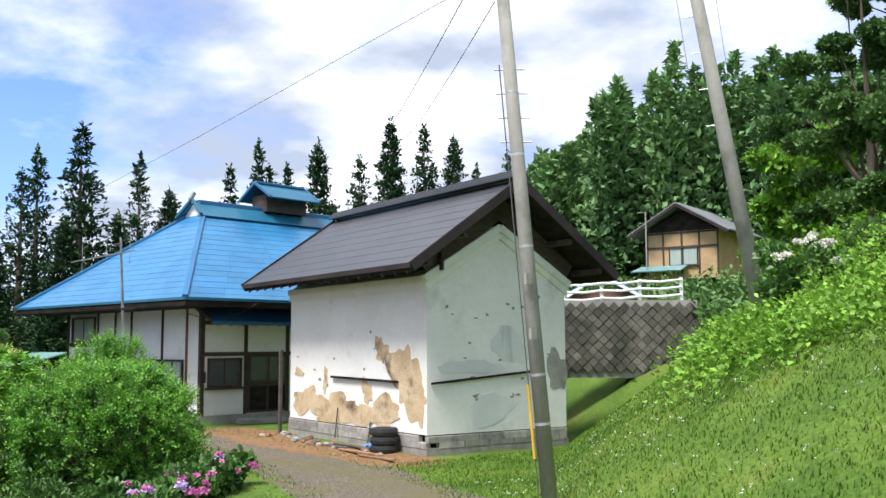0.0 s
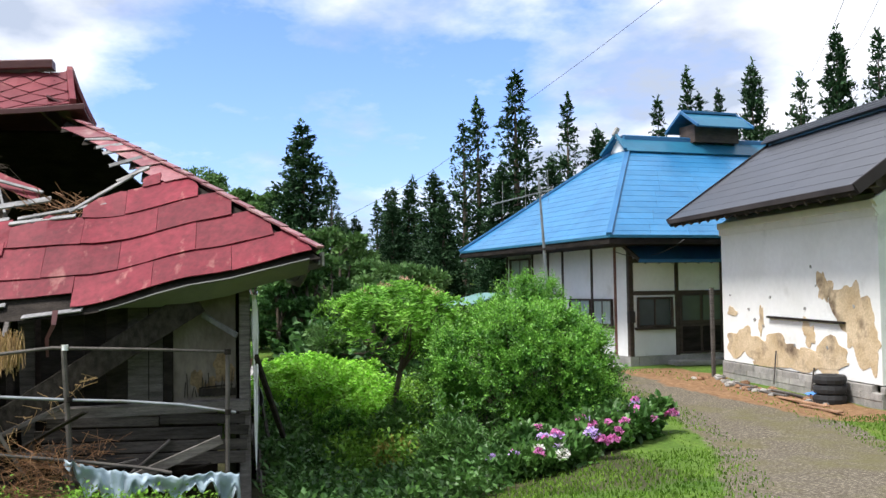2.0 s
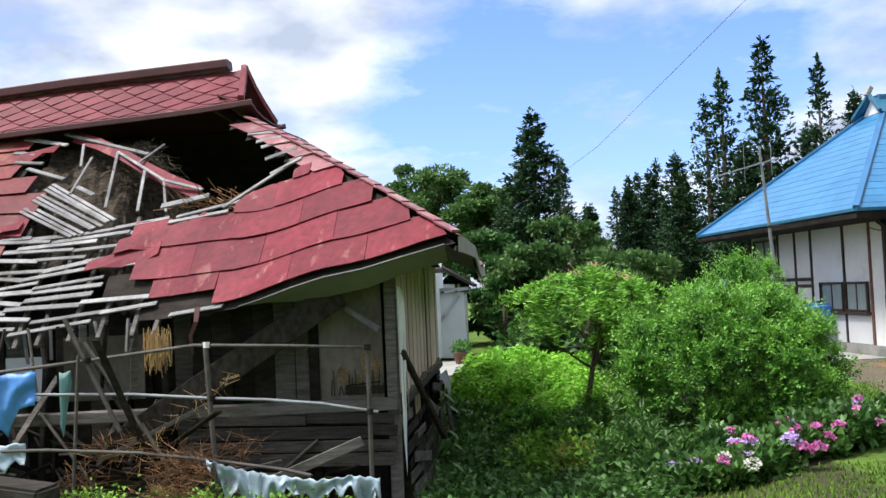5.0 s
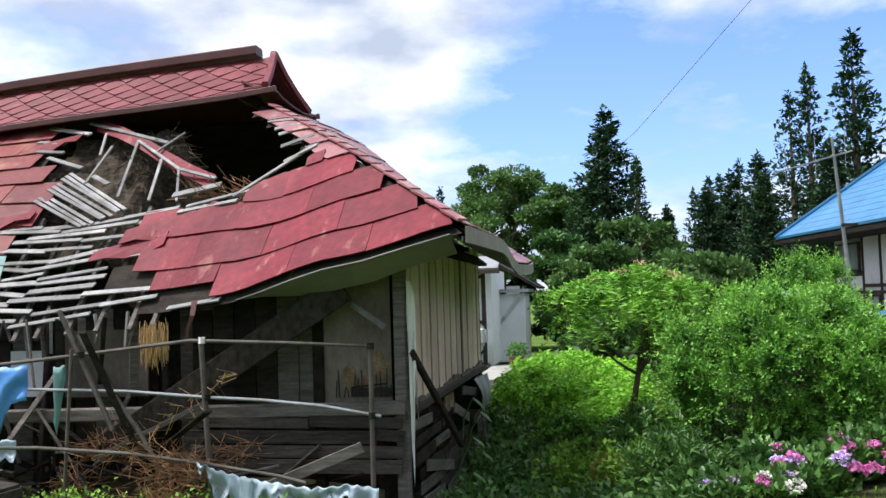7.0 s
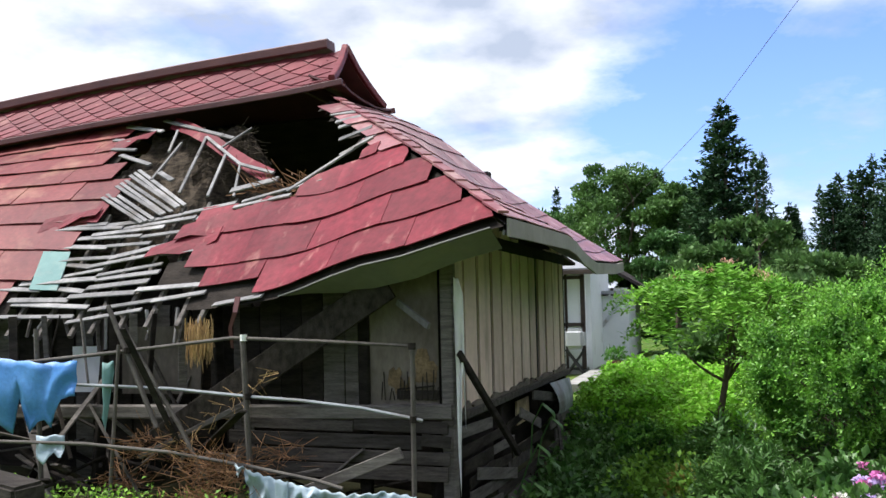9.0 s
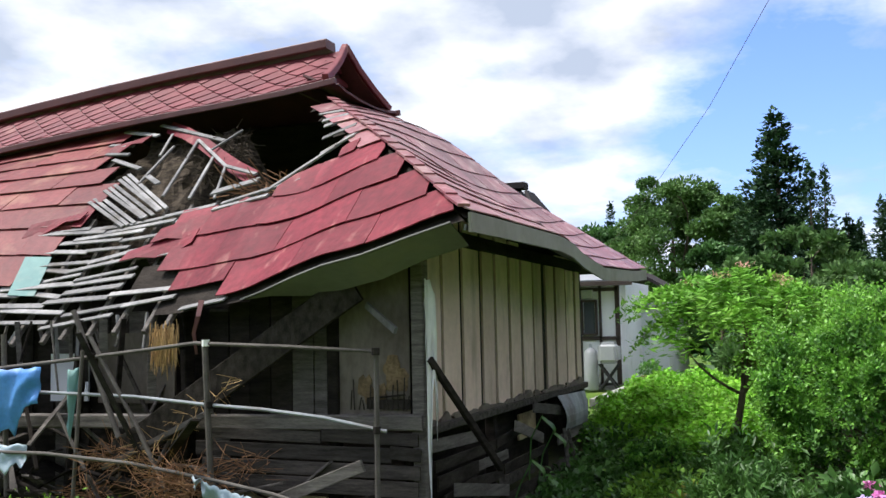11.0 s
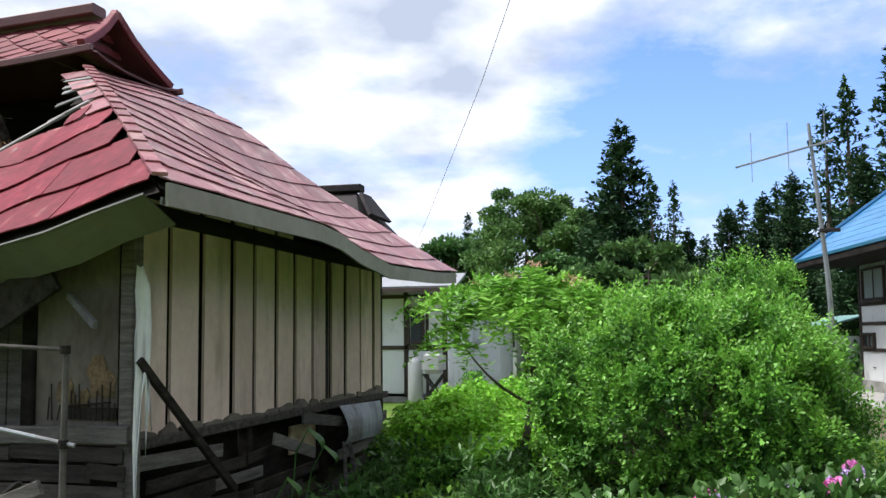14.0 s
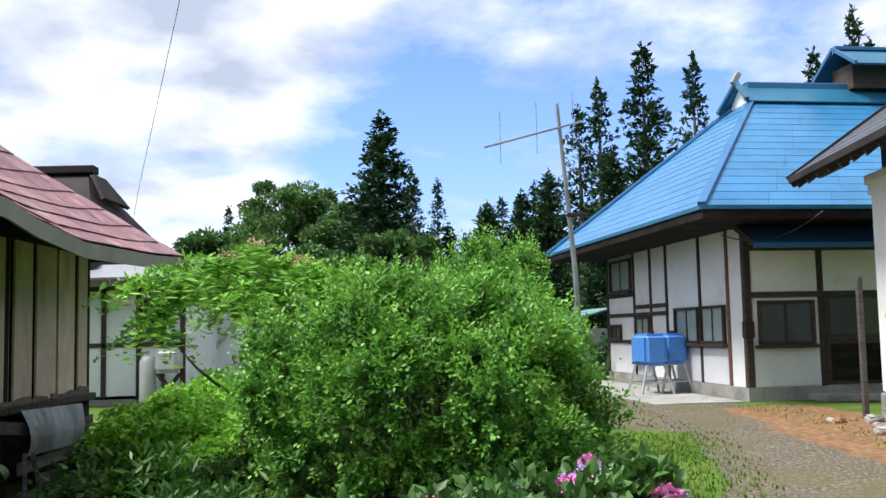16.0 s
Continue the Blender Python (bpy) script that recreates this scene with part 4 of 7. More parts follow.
    # front plinth in the darker boards, with the eave's shade in their colour
    for k, (z, ya, y1, th) in enumerate(((0.33, 0.0, -1.1, 0.13), (0.34, -1.12, -2.5, 0.12), (0.17, -0.3, -2.65, 0.15), (0.0, 0.02, -2.55, 0.14), (-0.17, 0.0, -2.3, 0.16), (0.18, 0.04, -0.27, 0.13))):
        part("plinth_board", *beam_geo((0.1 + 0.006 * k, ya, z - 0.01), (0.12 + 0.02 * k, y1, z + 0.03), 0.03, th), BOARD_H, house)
    part("floor_beam", *beam_geo((0.06, 0.05, 0.5), (0.06, -8.0, 0.42), 0.14, 0.16), OLD_WOOD, house)
    for y in (-2.9, -4.7, -6.5, -8.3, -10, -12, -14, -16):
        part("post", *beam_geo((-0.1, y, -0.9), (-0.2 + rnd.uniform(-0.1, 0.1), y + rnd.uniform(-0.15, 0.15), 1.9), 0.13), DARK_WOOD, house)
    # the great plank that has come down across the front
    part("fallen_plank", *beam_geo((0.3, -0.6, 1.92), (0.45, -3.5, 0.1), 0.06, 0.34), FALLEN, house, "wide fallen plank leaning across the open front")
    part("fallen_plank", *beam_geo((0.52, -2.2, 0.64), (0.55, -3.6, 0.0), 0.05, 0.06), OLD_WOOD, house)
    part("prop", *beam_geo((0.8, -0.3, 0.16), (0.9, -2.1, -0.55), 0.05, 0.12), OLD_WOOD, house)
    part("prop", *beam_geo((0.1, 0.14, 1.15), (-0.95, 0.55, -0.1), 0.07, 0.07), DARK_WOOD, house)
    part("bracket", *beam_geo((0.12, -0.55, 1.72), (0.4, -0.1, 1.45), 0.04, 0.07), SLAT_WOOD, house)
    # inner partition in shade-dark wood, hanging boards and the pale panel deep inside
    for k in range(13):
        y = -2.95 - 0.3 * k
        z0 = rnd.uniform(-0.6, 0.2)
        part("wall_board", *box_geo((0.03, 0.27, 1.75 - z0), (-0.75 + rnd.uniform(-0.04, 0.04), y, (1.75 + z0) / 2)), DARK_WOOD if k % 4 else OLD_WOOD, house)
    part("inner_panel", *box_geo((0.03, 0.6, 0.6), (-0.6, -5.1, 0.93)), PANEL_GREY, house, "pale panel inside the open front")
    part("inner_plaster", *box_geo((0.03, 1.15, 0.86), (-0.52, -4.0, 1.05)), OLD_PLASTER, house, "stained plaster inside the open front")
    for k in range(9):
        y = -3.0 - 0.33 * k
        a = Vector((0.15 + rnd.uniform(-0.2, 0.15), y, 1.65))
        part("hanging_board", *beam_geo(a, a + Vector((rnd.uniform(-0.1, 0.1), rnd.uniform(-0.12, 0.12), -rnd.uniform(0.35, 1.1))), rnd.uniform(0.05, 0.12), 0.02), OLD_WOOD if k % 2 else DARK_WOOD, house)
    # boards, poles and laths that have come down in the open bays
    heap = random.Random(61)
    for k in range(46):
        y, z = -2.3 - 4.6 * heap.random(), heap.uniform(-0.75, 0.5)
        a = Vector((heap.uniform(-0.5, 0.75), y, z))
        tip = Vector((heap.uniform(-0.5, 0.3), heap.uniform(-1.1, 1.1), heap.uniform(-0.1, 1.0)))
        b = a + tip.normalized() * heap.uniform(0.5, 1.7)
        b.z = min(b.z, 1.5)
        part("fallen_board" if k % 3 else "fallen_pole", *beam_geo(a, b, heap.uniform(0.03, 0.14) if k % 3 else 0.04, 0.02 if k % 3 else 0.04), (DARK_WOOD, OLD_WOOD, BOARD_H, BAMBOO)[k % 4], house)
    # soffit boards
    g = []
    for y in (0.8, 0.3, -0.2, -0.7, -1.1, -1.5, -1.8):
        w = float(smooth01(-1.85, -0.9, y)) * 0.9 + 0.1
        o = front_roof(y, 1.0) + Vector((0.012, 0, -0.025))
        g.append([o + Vector((-0.5 * w * k, 0, -0.2 * w * k + 0.03 * math.sin(3 * y) * k)) for k in (0, 0.33, 0.66, 1)])
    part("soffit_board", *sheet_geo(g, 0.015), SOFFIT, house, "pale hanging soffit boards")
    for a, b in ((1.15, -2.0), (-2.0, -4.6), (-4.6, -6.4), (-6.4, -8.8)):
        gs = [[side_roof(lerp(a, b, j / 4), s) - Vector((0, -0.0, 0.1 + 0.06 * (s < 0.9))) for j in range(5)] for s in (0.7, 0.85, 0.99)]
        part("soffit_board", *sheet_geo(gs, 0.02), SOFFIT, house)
        fs = [[side_roof(lerp(a, b, j / 4), 1.0) + Vector((0, 0.02, -z)) for j in range(5)] for z in (-0.01, 0.08, 0.17)]
        part("fascia_board", *sheet_geo(fs, 0.03), FASCIA, house, "pale weathered fascia")
    part("wall_plate", *beam_geo((0.1, -0.05, 2.5), (-7.7, -0.05, 2.45), 0.14, 0.18), DARK_WOOD, house)
    # hanging straw bundle and torn flap under the eave
    part("hanging_straw", *straw_geo([(0.4, -2.8 - 0.05 * k, 1.46) for k in range(5)], 60, (0.04, 0.06, 0.12), 0.38, random.Random(8), up=-8.0, thick=0.005), STRAW, house, "hanging bundle of yellow straw")["kind"] = "stuff"
    g = [[Vector((0.5 + 0.05 * math.sin(5 * t), -2.37 - 0.1 * t + (0.035 - 0.02 * t) * w + 0.03 * math.sin(7 * t), 1.82 - 0.58 * t)) for w in (0, 1, 2)] for t in (0, 0.3, 0.6, 1)]
    part("plank_straw", *straw_geo([tuple(Vector((0.5, -1.9, 0.98)).lerp(Vector((0.6, -3.2, 0.12)), k / 9)) for k in range(10)], 5, (0.02, 0.08, 0.03), 0.3, random.Random(18), up=-0.3, thick=0.004), STRAW, house, "dry straw caught along the fallen plank")["kind"] = "stuff"
    part("torn_flap", *sheet_geo(g, 0.01), RED_TRIM, house)


build_ruin()


# ---- the blue-roofed farmhouse ----
def box_part(name, size, centre, mat, parent, label=""):
    """A box part with softened edges."""
    bm = bmesh.new()
    bmesh.ops.create_cube(bm, size=1.0)
    bmesh.ops.scale(bm, vec=size, verts=bm.verts)
    w = min(0.012, min(size) * 0.18)
    bmesh.ops.bevel(bm, geom=bm.edges[:], offset=w, segments=1, affect="EDGES")
    bmesh.ops.translate(bm, vec=centre, verts=bm.verts)
    me = bpy.data.meshes.new(name)
    bm.to_mesh(me)
    bm.free()
    me.materials.append(mat)
    ob = new(name, me)
    ob.parent = parent
    if label:
        ob["label"] = label
    return ob


def window_part(parent, axis, a0, a1, z0, z1, off, panes=2, glass=None, sill=True, name="window", fr=0.06):
    """A sliding window in a wall: frame, panes and sill. axis 'x': the wall runs along x and faces -y; 'y': along y, facing +x."""
    glass = glass or GLASS

    def put(nm, lo, hi, zl, zh, depth, mat, par, lift):
        if axis == "x":
            return box_part(nm, (hi - lo, depth, zh - zl), ((lo + hi) / 2, off - lift, (zl + zh) / 2), mat, par)
        return box_part(nm, (depth, hi - lo, zh - zl), (off + lift, (lo + hi) / 2, (zl + zh) / 2), mat, par)

    w = put(name, a0, a1, z1 - fr, z1, 0.09, TIMBER, parent, 0.05)
    put("frame_side", a0, a0 + fr, z0, z1 - fr, 0.085, TIMBER, w, 0.05)
    put("frame_side", a1 - fr, a1, z0, z1 - fr, 0.085, TIMBER, w, 0.05)
    put("frame_base", a0 + fr, a1 - fr, z0, z0 + fr, 0.085, TIMBER, w, 0.05)
    step = (a1 - a0 - 2 * fr) / panes
    for k in range(panes):
        lo, hi = a0 + fr + k * step, a0 + fr + (k + 1) * step
        put("pane", lo + 0.02, hi - 0.02, z0 + fr, z1 - fr, 0.012, glass, w, 0.02 + 0.012 * (k % 2))
        if k:
            put("stile", lo - 0.025, lo + 0.025, z0 + fr, z1 - fr, 0.04, TIMBER, w, 0.04)
    if sill:
        put("sill", a0 - 0.08, a1 + 0.08, z0 - 0.07, z0, 0.16, TIMBER, w, 0.08)
    return w


def slope_sheets(parent, corners, rows, cols, mat, name="roof_sheet", lift=0.03, sag=0.0, thick=0.012):
    """Metal sheets in lapped courses over a slope with corners top-left, top-right, bottom-right, bottom-left (seen from outside)."""
    tl, tr, br, bl = (Vector(c) for c in corners)
    nrm = (tr - tl + br - bl).cross(tl - bl + tr - br).normalized()
    if nrm.z < 0:
        nrm = -nrm
    for r in range(rows):
        s0, s1 = r / rows, min(1.0, (r + 1) / rows + 0.02 / 1)
        wid = lerp((tr - tl).length, (br - bl).length, (r + 0.5) / rows)
        n = max(1, round(cols * wid / max((br - bl).length, (tr - tl).length)))
        for c in range(n):
            u0, u1 = c / n, (c + 1) / n - 0.0006
            g = []
            for s, lf in ((s0, lift * 0.2), (s1, lift)):
                row = []
                for u in (u0, u1):
                    p = lerp(lerp(tl, tr, u), lerp(bl, br, u), s)
                    p = p + nrm * (lf - sag * math.sin(math.pi * s))
                    row.append(p)
                g.append(row)
            part(name, *sheet_geo(g[::-1], thick), mat, parent)


def build_blue_house():
    house = thing("blue_roofed_farmhouse", "white plastered timber-framed farmhouse with a steep blue metal roof", "house", at=(-13.34, 11.26, -0.23), turn=8.03)
    LX, LY, H = -8.9, 10.5, 3.55
    part("foundation", *merge(box_geo((-LX + 0.1, 0.3, 0.34), (LX / 2, 0.1, -0.02)), box_geo((0.3, LY, 0.34), (-0.1, LY / 2 + 0.26, -0.02))), CONCRETE, house, "grey concrete foundation")
    wall = part("side_wall", *box_geo((-LX, 0.14, H - 0.15), (LX / 2, 0.07, H / 2 + 0.075)), PLASTER, house, "white plaster wall")
    front = part("front_wall", *box_geo((0.14, LY - 0.15, H - 0.15), (-0.07, LY / 2 + 0.075, H / 2 + 0.075)), PLASTER, house, "white plaster wall")
    part("back_wall", *merge(box_geo((0.14, LY - 0.15, H - 0.15), (LX + 0.07, LY / 2 + 0.075, H / 2 + 0.075)), box_geo((-LX - 0.3, 0.14, H - 0.15), (LX / 2, LY - 0.07, H / 2 + 0.075))), PLASTER, house)
    # framing on the side wall
    for x, w, m in ((-0.04, 0.13, TIMBER), (-0.8, 0.1, BROWN_POST), (-2.25, 0.1, TIMBER), (-4.25, 0.1, TIMBER), (-5.35, 0.1, TIMBER), (-6.6, 0.09, TIMBER), (-8.86, 0.13, TIMBER)):
        part("post", *beam_geo((x, -0.015, 0.15), (x, -0.015, H), w, 0.05, up=(0, 1, 0)), m, wall)
    for x0, x1, z in ((-4.25, -6.6, 1.95), (-4.25, -8.8, 1.75), (-6.6, -8.8, 2.3), (-5.3, -8.8, 1.02)):
        part("rail", *beam_geo((x0, -0.02, z), (x1, -0.02, z), 0.05, 0.1), TIMBER, wall)
    window_part(wall, "x", -3.7, -2.3, 1.02, 1.85, 0.0, 2, CURTAIN_GLASS)
    window_part(wall, "x", -2.2, -0.95, 1.02, 1.85, 0.0, 2, CURTAIN_GLASS)
    window_part(wall, "x", -8.5, -6.75, 2.4, 3.3, 0.0, 2, CURTAIN_GLASS)
    window_part(wall, "x", -8.6, -7.7, 1.05, 1.5, 0.0, 2, GLASS, sill=False)
    window_part(wall, "x", -6.5, -5.4, 0.5, 1.68, 0.0, 2, CURTAIN_GLASS)
    for x0, x1, z0, z1 in ((-3.7, -2.32, 0.16, 0.92), (-2.18, -0.9, 0.16, 0.92), (-6.5, -5.42, 0.16, 0.42), (-8.75, -6.7, 0.16, 0.92)):
        box_part("lower_panel", (x1 - x0, 0.02, z1 - z0), ((x0 + x1) / 2, -0.012, (z0 + z1) / 2), PANEL_GREY, wall)
    # framing on the front wall
    for y, w, m in ((0.04, 0.13, TIMBER), (1.62, 0.12, TIMBER), (3.25, 0.13, TIMBER), (5.1, 0.12, TIMBER), (6.9, 0.12, TIMBER), (LY - 0.06, 0.13, TIMBER)):
        part("post", *beam_geo((0.015, y, 0.15), (0.015, y, H), w, 0.05, up=(1, 0, 0)), m, front)
    part("rail", *beam_geo((0.02, 0.1, 2.02), (0.02, LY, 2.02), 0.05, 0.12), TIMBER, front)
    part("rail", *beam_geo((0.02, 0.1, 2.98), (0.02, LY, 2.98), 0.05, 0.12), TIMBER, front)
    box_part("lower_panel", (0.02, 1.42, 0.78), (0.012, 0.83, 0.55), PANEL_GREY, front)
    window_part(front, "y", 0.22, 1.45, 1.0, 1.9, 0.0, 2, GLASS)
    door = box_part("entrance_door", (0.05, 1.5, 1.82), (0.03, 2.43, 1.08), TIMBER, front, "dark brown sliding entrance door")
    for y in (1.72, 2.45):
        for z, h in ((1.55, 0.75), (0.62, 0.75)):
            box_part("door_pane", (0.02, 0.62, h), (0.062, y + 0.36, z), GLASS if z > 1 else DARK_WOOD, door)
    box_part("doorstep", (0.7, 2.2, 0.14), (0.42, 2.3, -0.06), CONCRETE, house)
    box_part("meter", (0.16, 0.2, 0.34), (0.11, -0.03, 1.32), DARK_ROOF, house, "dark electricity meter box")
    # porch canopy along the front
    porch = part("porch_canopy", *sheet_geo([[Vector((0.1, y, 3.42)) for y in (-0.25, 3, 6.5)], [Vector((0.98, y, 2.98)) for y in (-0.25, 3, 6.5)]], 0.03), BLUE_ROOF, house, "narrow blue metal canopy")
    part("canopy_edge", *beam_geo((0.99, -0.27, 2.95), (0.99, 6.5, 2.95), 0.04, 0.1), BLUE_TRIM, porch)
    for y in [0.0 + 0.45 * k for k in range(14)]:
        part("canopy_rafter", *beam_geo((0.05, y, 3.34), (0.93, y, 2.9), 0.05, 0.07), TIMBER, porch)
    part("canopy_verge", *beam_geo((0.1, -0.27, 3.44), (1.0, -0.27, 2.99), 0.05, 0.12), TIMBER, porch)
    # main roof
    ez, ov = 3.66, 1.52
    e = [Vector((ov, -ov, ez)), Vector((LX - 1.0, -ov, ez)), Vector((LX - 1.0, LY + 1.2, ez)), Vector((ov, LY + 1.2, ez))]
    rx, y0, y1, rz = -3.35, 1.75, LY - 1.9, 7.2
    t = [Vector((rx + 0.55, y0, rz - 0.45)), Vector((rx - 0.55, y0, rz - 0.45)), Vector((rx - 0.55, y1, rz - 0.45)), Vector((rx + 0.55, y1, rz - 0.45))]
    down = Vector((0, 0, 0.1))
    V = [p - down for p in e + t] + [p - down * 2.4 for p in e]
    # underside in near-black wood: shade below the eaves is put into its colour
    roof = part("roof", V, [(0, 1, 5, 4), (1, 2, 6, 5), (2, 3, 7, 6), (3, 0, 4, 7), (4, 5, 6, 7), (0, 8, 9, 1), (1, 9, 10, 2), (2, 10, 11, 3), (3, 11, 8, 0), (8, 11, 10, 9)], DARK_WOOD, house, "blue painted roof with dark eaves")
    slope_sheets(roof, (t[1], t[0], e[0], e[1]), 16, 9, BLUE_ROOF, lift=0.012)
    slope_sheets(roof, (t[0], t[3], e[3], e[0]), 16, 10, BLUE_ROOF, lift=0.012)
    for a, b in ((e[0], e[1]), (e[0], e[3]), (e[1], e[2])):
        part("eave_edge", *beam_geo(a + Vector((0, 0, -0.03)), b + Vector((0, 0, -0.03)), 0.06, 0.09), TEAL_TRIM, roof)
    for a, b in ((t[0], e[0]), (t[1], e[1])):
        part("hip_cap", *beam_geo(a + Vector((0, 0, 0.02)), b + Vector((0, 0, 0.03)), 0.16, 0.09), BLUE_TRIM, roof)
    # ridge box with its raised ends and the smoke vent
    ridge = part("ridge", *beam_geo((rx, y0 + 0.1, rz + 0.02), (rx, y1 - 0.1, rz + 0.02), 0.36, 0.2), BLUE_TRIM, roof, "teal blue ridge")
    for sgn in (1, -1):
        g = [[Vector((rx + sgn * 0.1, y, rz + 0.02)) for y in (y0 - 0.1, (y0 + y1) / 2, y1 + 0.1)], [Vector((rx + sgn * 0.78, y, rz - 0.5)) for y in (y0 - 0.25, (y0 + y1) / 2, y1 + 0.25)]]
        part("ridge_slope", *sheet_geo(g if sgn < 0 else [r[::-1] for r in g], 0.04), TEAL_TRIM, ridge)
    tri = [Vector((rx + a, y0 - 0.02, z)) for a, z in ((-0.6, rz - 0.45), (0.6, rz - 0.45), (0, rz + 0.05))]
    part("gable_panel", tri + [p + Vector((0, 0.05, 0)) for p in tri], [(0, 1, 2), (5, 4, 3), (0, 3, 4, 1), (1, 4, 5, 2), (2, 5, 3, 0)], PLASTER, ridge)
    for sgn in (1, -1):
        part("verge_board", *beam_geo((rx, y0 - 0.12, rz + 0.14), (rx + sgn * 0.8, y0 - 0.25, rz - 0.47), 0.1, 0.1), TEAL_TRIM, ridge)
    part("ridge_end", *beam_geo((rx, y0 - 0.2, rz + 0.1), (rx, y0 - 0.05, rz + 0.36), 0.14, 0.14), CONCRETE, ridge)
    vy0, vy1 = 4.3, 6.4
    vent = part("smoke_vent", *box_geo((0.9, vy1 - vy0 - 0.3, 0.62), (rx, (vy0 + vy1) / 2, rz + 0.25)), TIMBER, roof, "raised smoke vent with its own small blue roof")
    for sgn in (1, -1):
        g = [[Vector((rx, y, rz + 1.0)) for y in (vy0, vy1)], [Vector((rx + sgn * 0.5, y, rz + 0.76)) for y in (vy0 - 0.05, vy1 + 0.05)], [Vector((rx + sgn * 0.95, y, rz + 0.42)) for y in (vy0 - 0.1, vy1 + 0.1)]]
        part("vent_roof", *sheet_geo(g if sgn < 0 else [r[::-1] for r in g], 0.05), TEAL_TRIM, vent)
    part("vent_ridge", *beam_geo((rx, vy0 - 0.05, rz + 1.04), (rx, vy1 + 0.05, rz + 1.04), 0.2, 0.09), BLUE_TRIM, vent)
    for y in (vy0 - 0.08, vy1 + 0.08):
        for sgn in (1, -1):
            part("vent_verge", *beam_geo((rx, y, rz + 1.02), (rx + sgn * 0.98, y, rz + 0.42), 0.06, 0.1), BLUE_TRIM, vent)


build_blue_house()


# ---- the white plastered storehouse ----
def build_kura():
    house = thing("plaster_storehouse", "white plastered storehouse with flaking walls and a charcoal metal roof", "storehouse", at=(-2.54, 11.67, -0.17), turn=-3.82)
    L, W, H, AZ = 6.85, 4.04, 3.75, 5.0
    base = part("stone_base", *box_geo((L + 0.06, W + 0.06, 0.5), (-L / 2, W / 2, -0.28)), STONE, house, "grey cut-stone base")
    for row in range(2):
        z = 0.05 + 0.13 * row - 0.05
        for k in range(10):
            a0 = -k * 0.69 - (0.3 if row else 0)
            a1 = max(a0 - 0.68, -L - 0.02)
            if a0 > -L:
                box_part("base_stone", (a0 - a1 - 0.012, 0.14, 0.15), ((min(a0, 0.02) + a1) / 2, 0.03, z + 0.02), STONE, base)
        for k in range(6):
            b0 = k * 0.7 + (0.0 if row else 0.3)
            b1 = min(b0 + 0.69, W)
            if b0 < W:
                box_part("base_stone", (0.14, b1 - b0 - 0.012, 0.15), (-0.03, (b0 + b1) / 2, z + 0.02), STONE, base)
    V = [Vector(p) for p in ((0, 0, 0.25), (0, W, 0.25), (0, W, H), (0, W / 2, AZ), (0, 0, H))]
    V += [v + Vector((-L, 0, 0)) for v in V]
    F = [(0, 1, 2, 3, 4), (9, 8, 7, 6, 5), (0, 5, 6, 1), (1, 6, 7, 2), (2, 7, 8, 3), (3, 8, 9, 4), (4, 9, 5, 0)]
    wall = part("wall", V, F, KURA_WALL, house, "white lime plaster flaking off ochre mud")
    # stepped cornices
    for k, (dz, off) in enumerate(((0.0, 0.1), (-0.16, 0.05))):
        part("cornice", *beam_geo((0.02, -off / 2, H - 0.08 + dz), (-L, -off / 2, H - 0.08 + dz), off + 0.01, 0.16), KURA_WALL, wall)
        for s in (0, 1):
            a = Vector((off / 2, -off if s == 0 else W + off, H - 0.08 + dz)); b = Vector((off / 2, W / 2, AZ - 0.06 + dz))
            part("cornice", *beam_geo(a, b, off + 0.01, 0.18), KURA_WALL, wall)
    # bare mud where the plaster has gone: long side, then gable
    for k, (a, z, ra, rz) in enumerate(((-0.85, 1.45, 0.62, 0.78), (-1.95, 2.1, 0.25, 0.32), (-0.3, 1.0, 0.28, 0.4), (-2.1, 0.62, 0.9, 0.36), (-3.9, 0.65, 1.0, 0.36), (-5.6, 0.72, 0.85, 0.42), (-4.75, 1.32, 0.13, 0.28), (-6.3, 1.5, 0.2, 0.13), (-2.6, 1.12, 0.25, 0.25), (-3.2, 0.5, 1.6, 0.22))):
        part("bare_mud", *flake_geo(blob(a, z, ra, rz, 40 + k, n=44, rough=0.5), 0.01, 0.008 + 0.001 * k, "y"), MUD, wall)
    for k, (a, z, ra, rz) in enumerate(((1.2, 1.72, 0.8, 0.17), (2.3, 2.2, 0.5, 0.42), (1.75, 0.75, 0.62, 0.35), (3.75, 1.6, 0.3, 0.5))):
        part("patched_plaster", *flake_geo(blob(a, z, ra, rz, 60 + k, rough=0.3), 0.01, 0.012, "x"), PANEL_GREY if k != 3 else CONCRETE, wall)
    rr = random.Random(3)
    for k in range(26):
        a, z = rr.uniform(0.4, 3.6), rr.uniform(0.9, 3.4)
        part("chip", *flake_geo(blob(a, z, rr.uniform(0.02, 0.07), rr.uniform(0.015, 0.04), 80 + k, n=9), 0.01, 0.011, "x"), CONCRETE, wall)
    for k in range(12):
        a, z = rr.uniform(-6.5, -0.5), rr.uniform(0.8, 2.6)
        part("chip", *flake_geo(blob(a, z, rr.uniform(0.02, 0.06), rr.uniform(0.02, 0.05), 120 + k, n=9), 0.01, 0.02, "y"), CONCRETE, wall)
    part("wall_rail", *beam_geo((-4.35, -0.05, 1.42), (-1.15, -0.05, 1.38), 0.06, 0.05), DARK_WOOD, wall, "dark wooden rail on the wall")
    part("wall_rail", *beam_geo((0.05, 0.1, 1.37), (0.05, 3.1, 1.6), 0.06, 0.05), DARK_WOOD, wall)
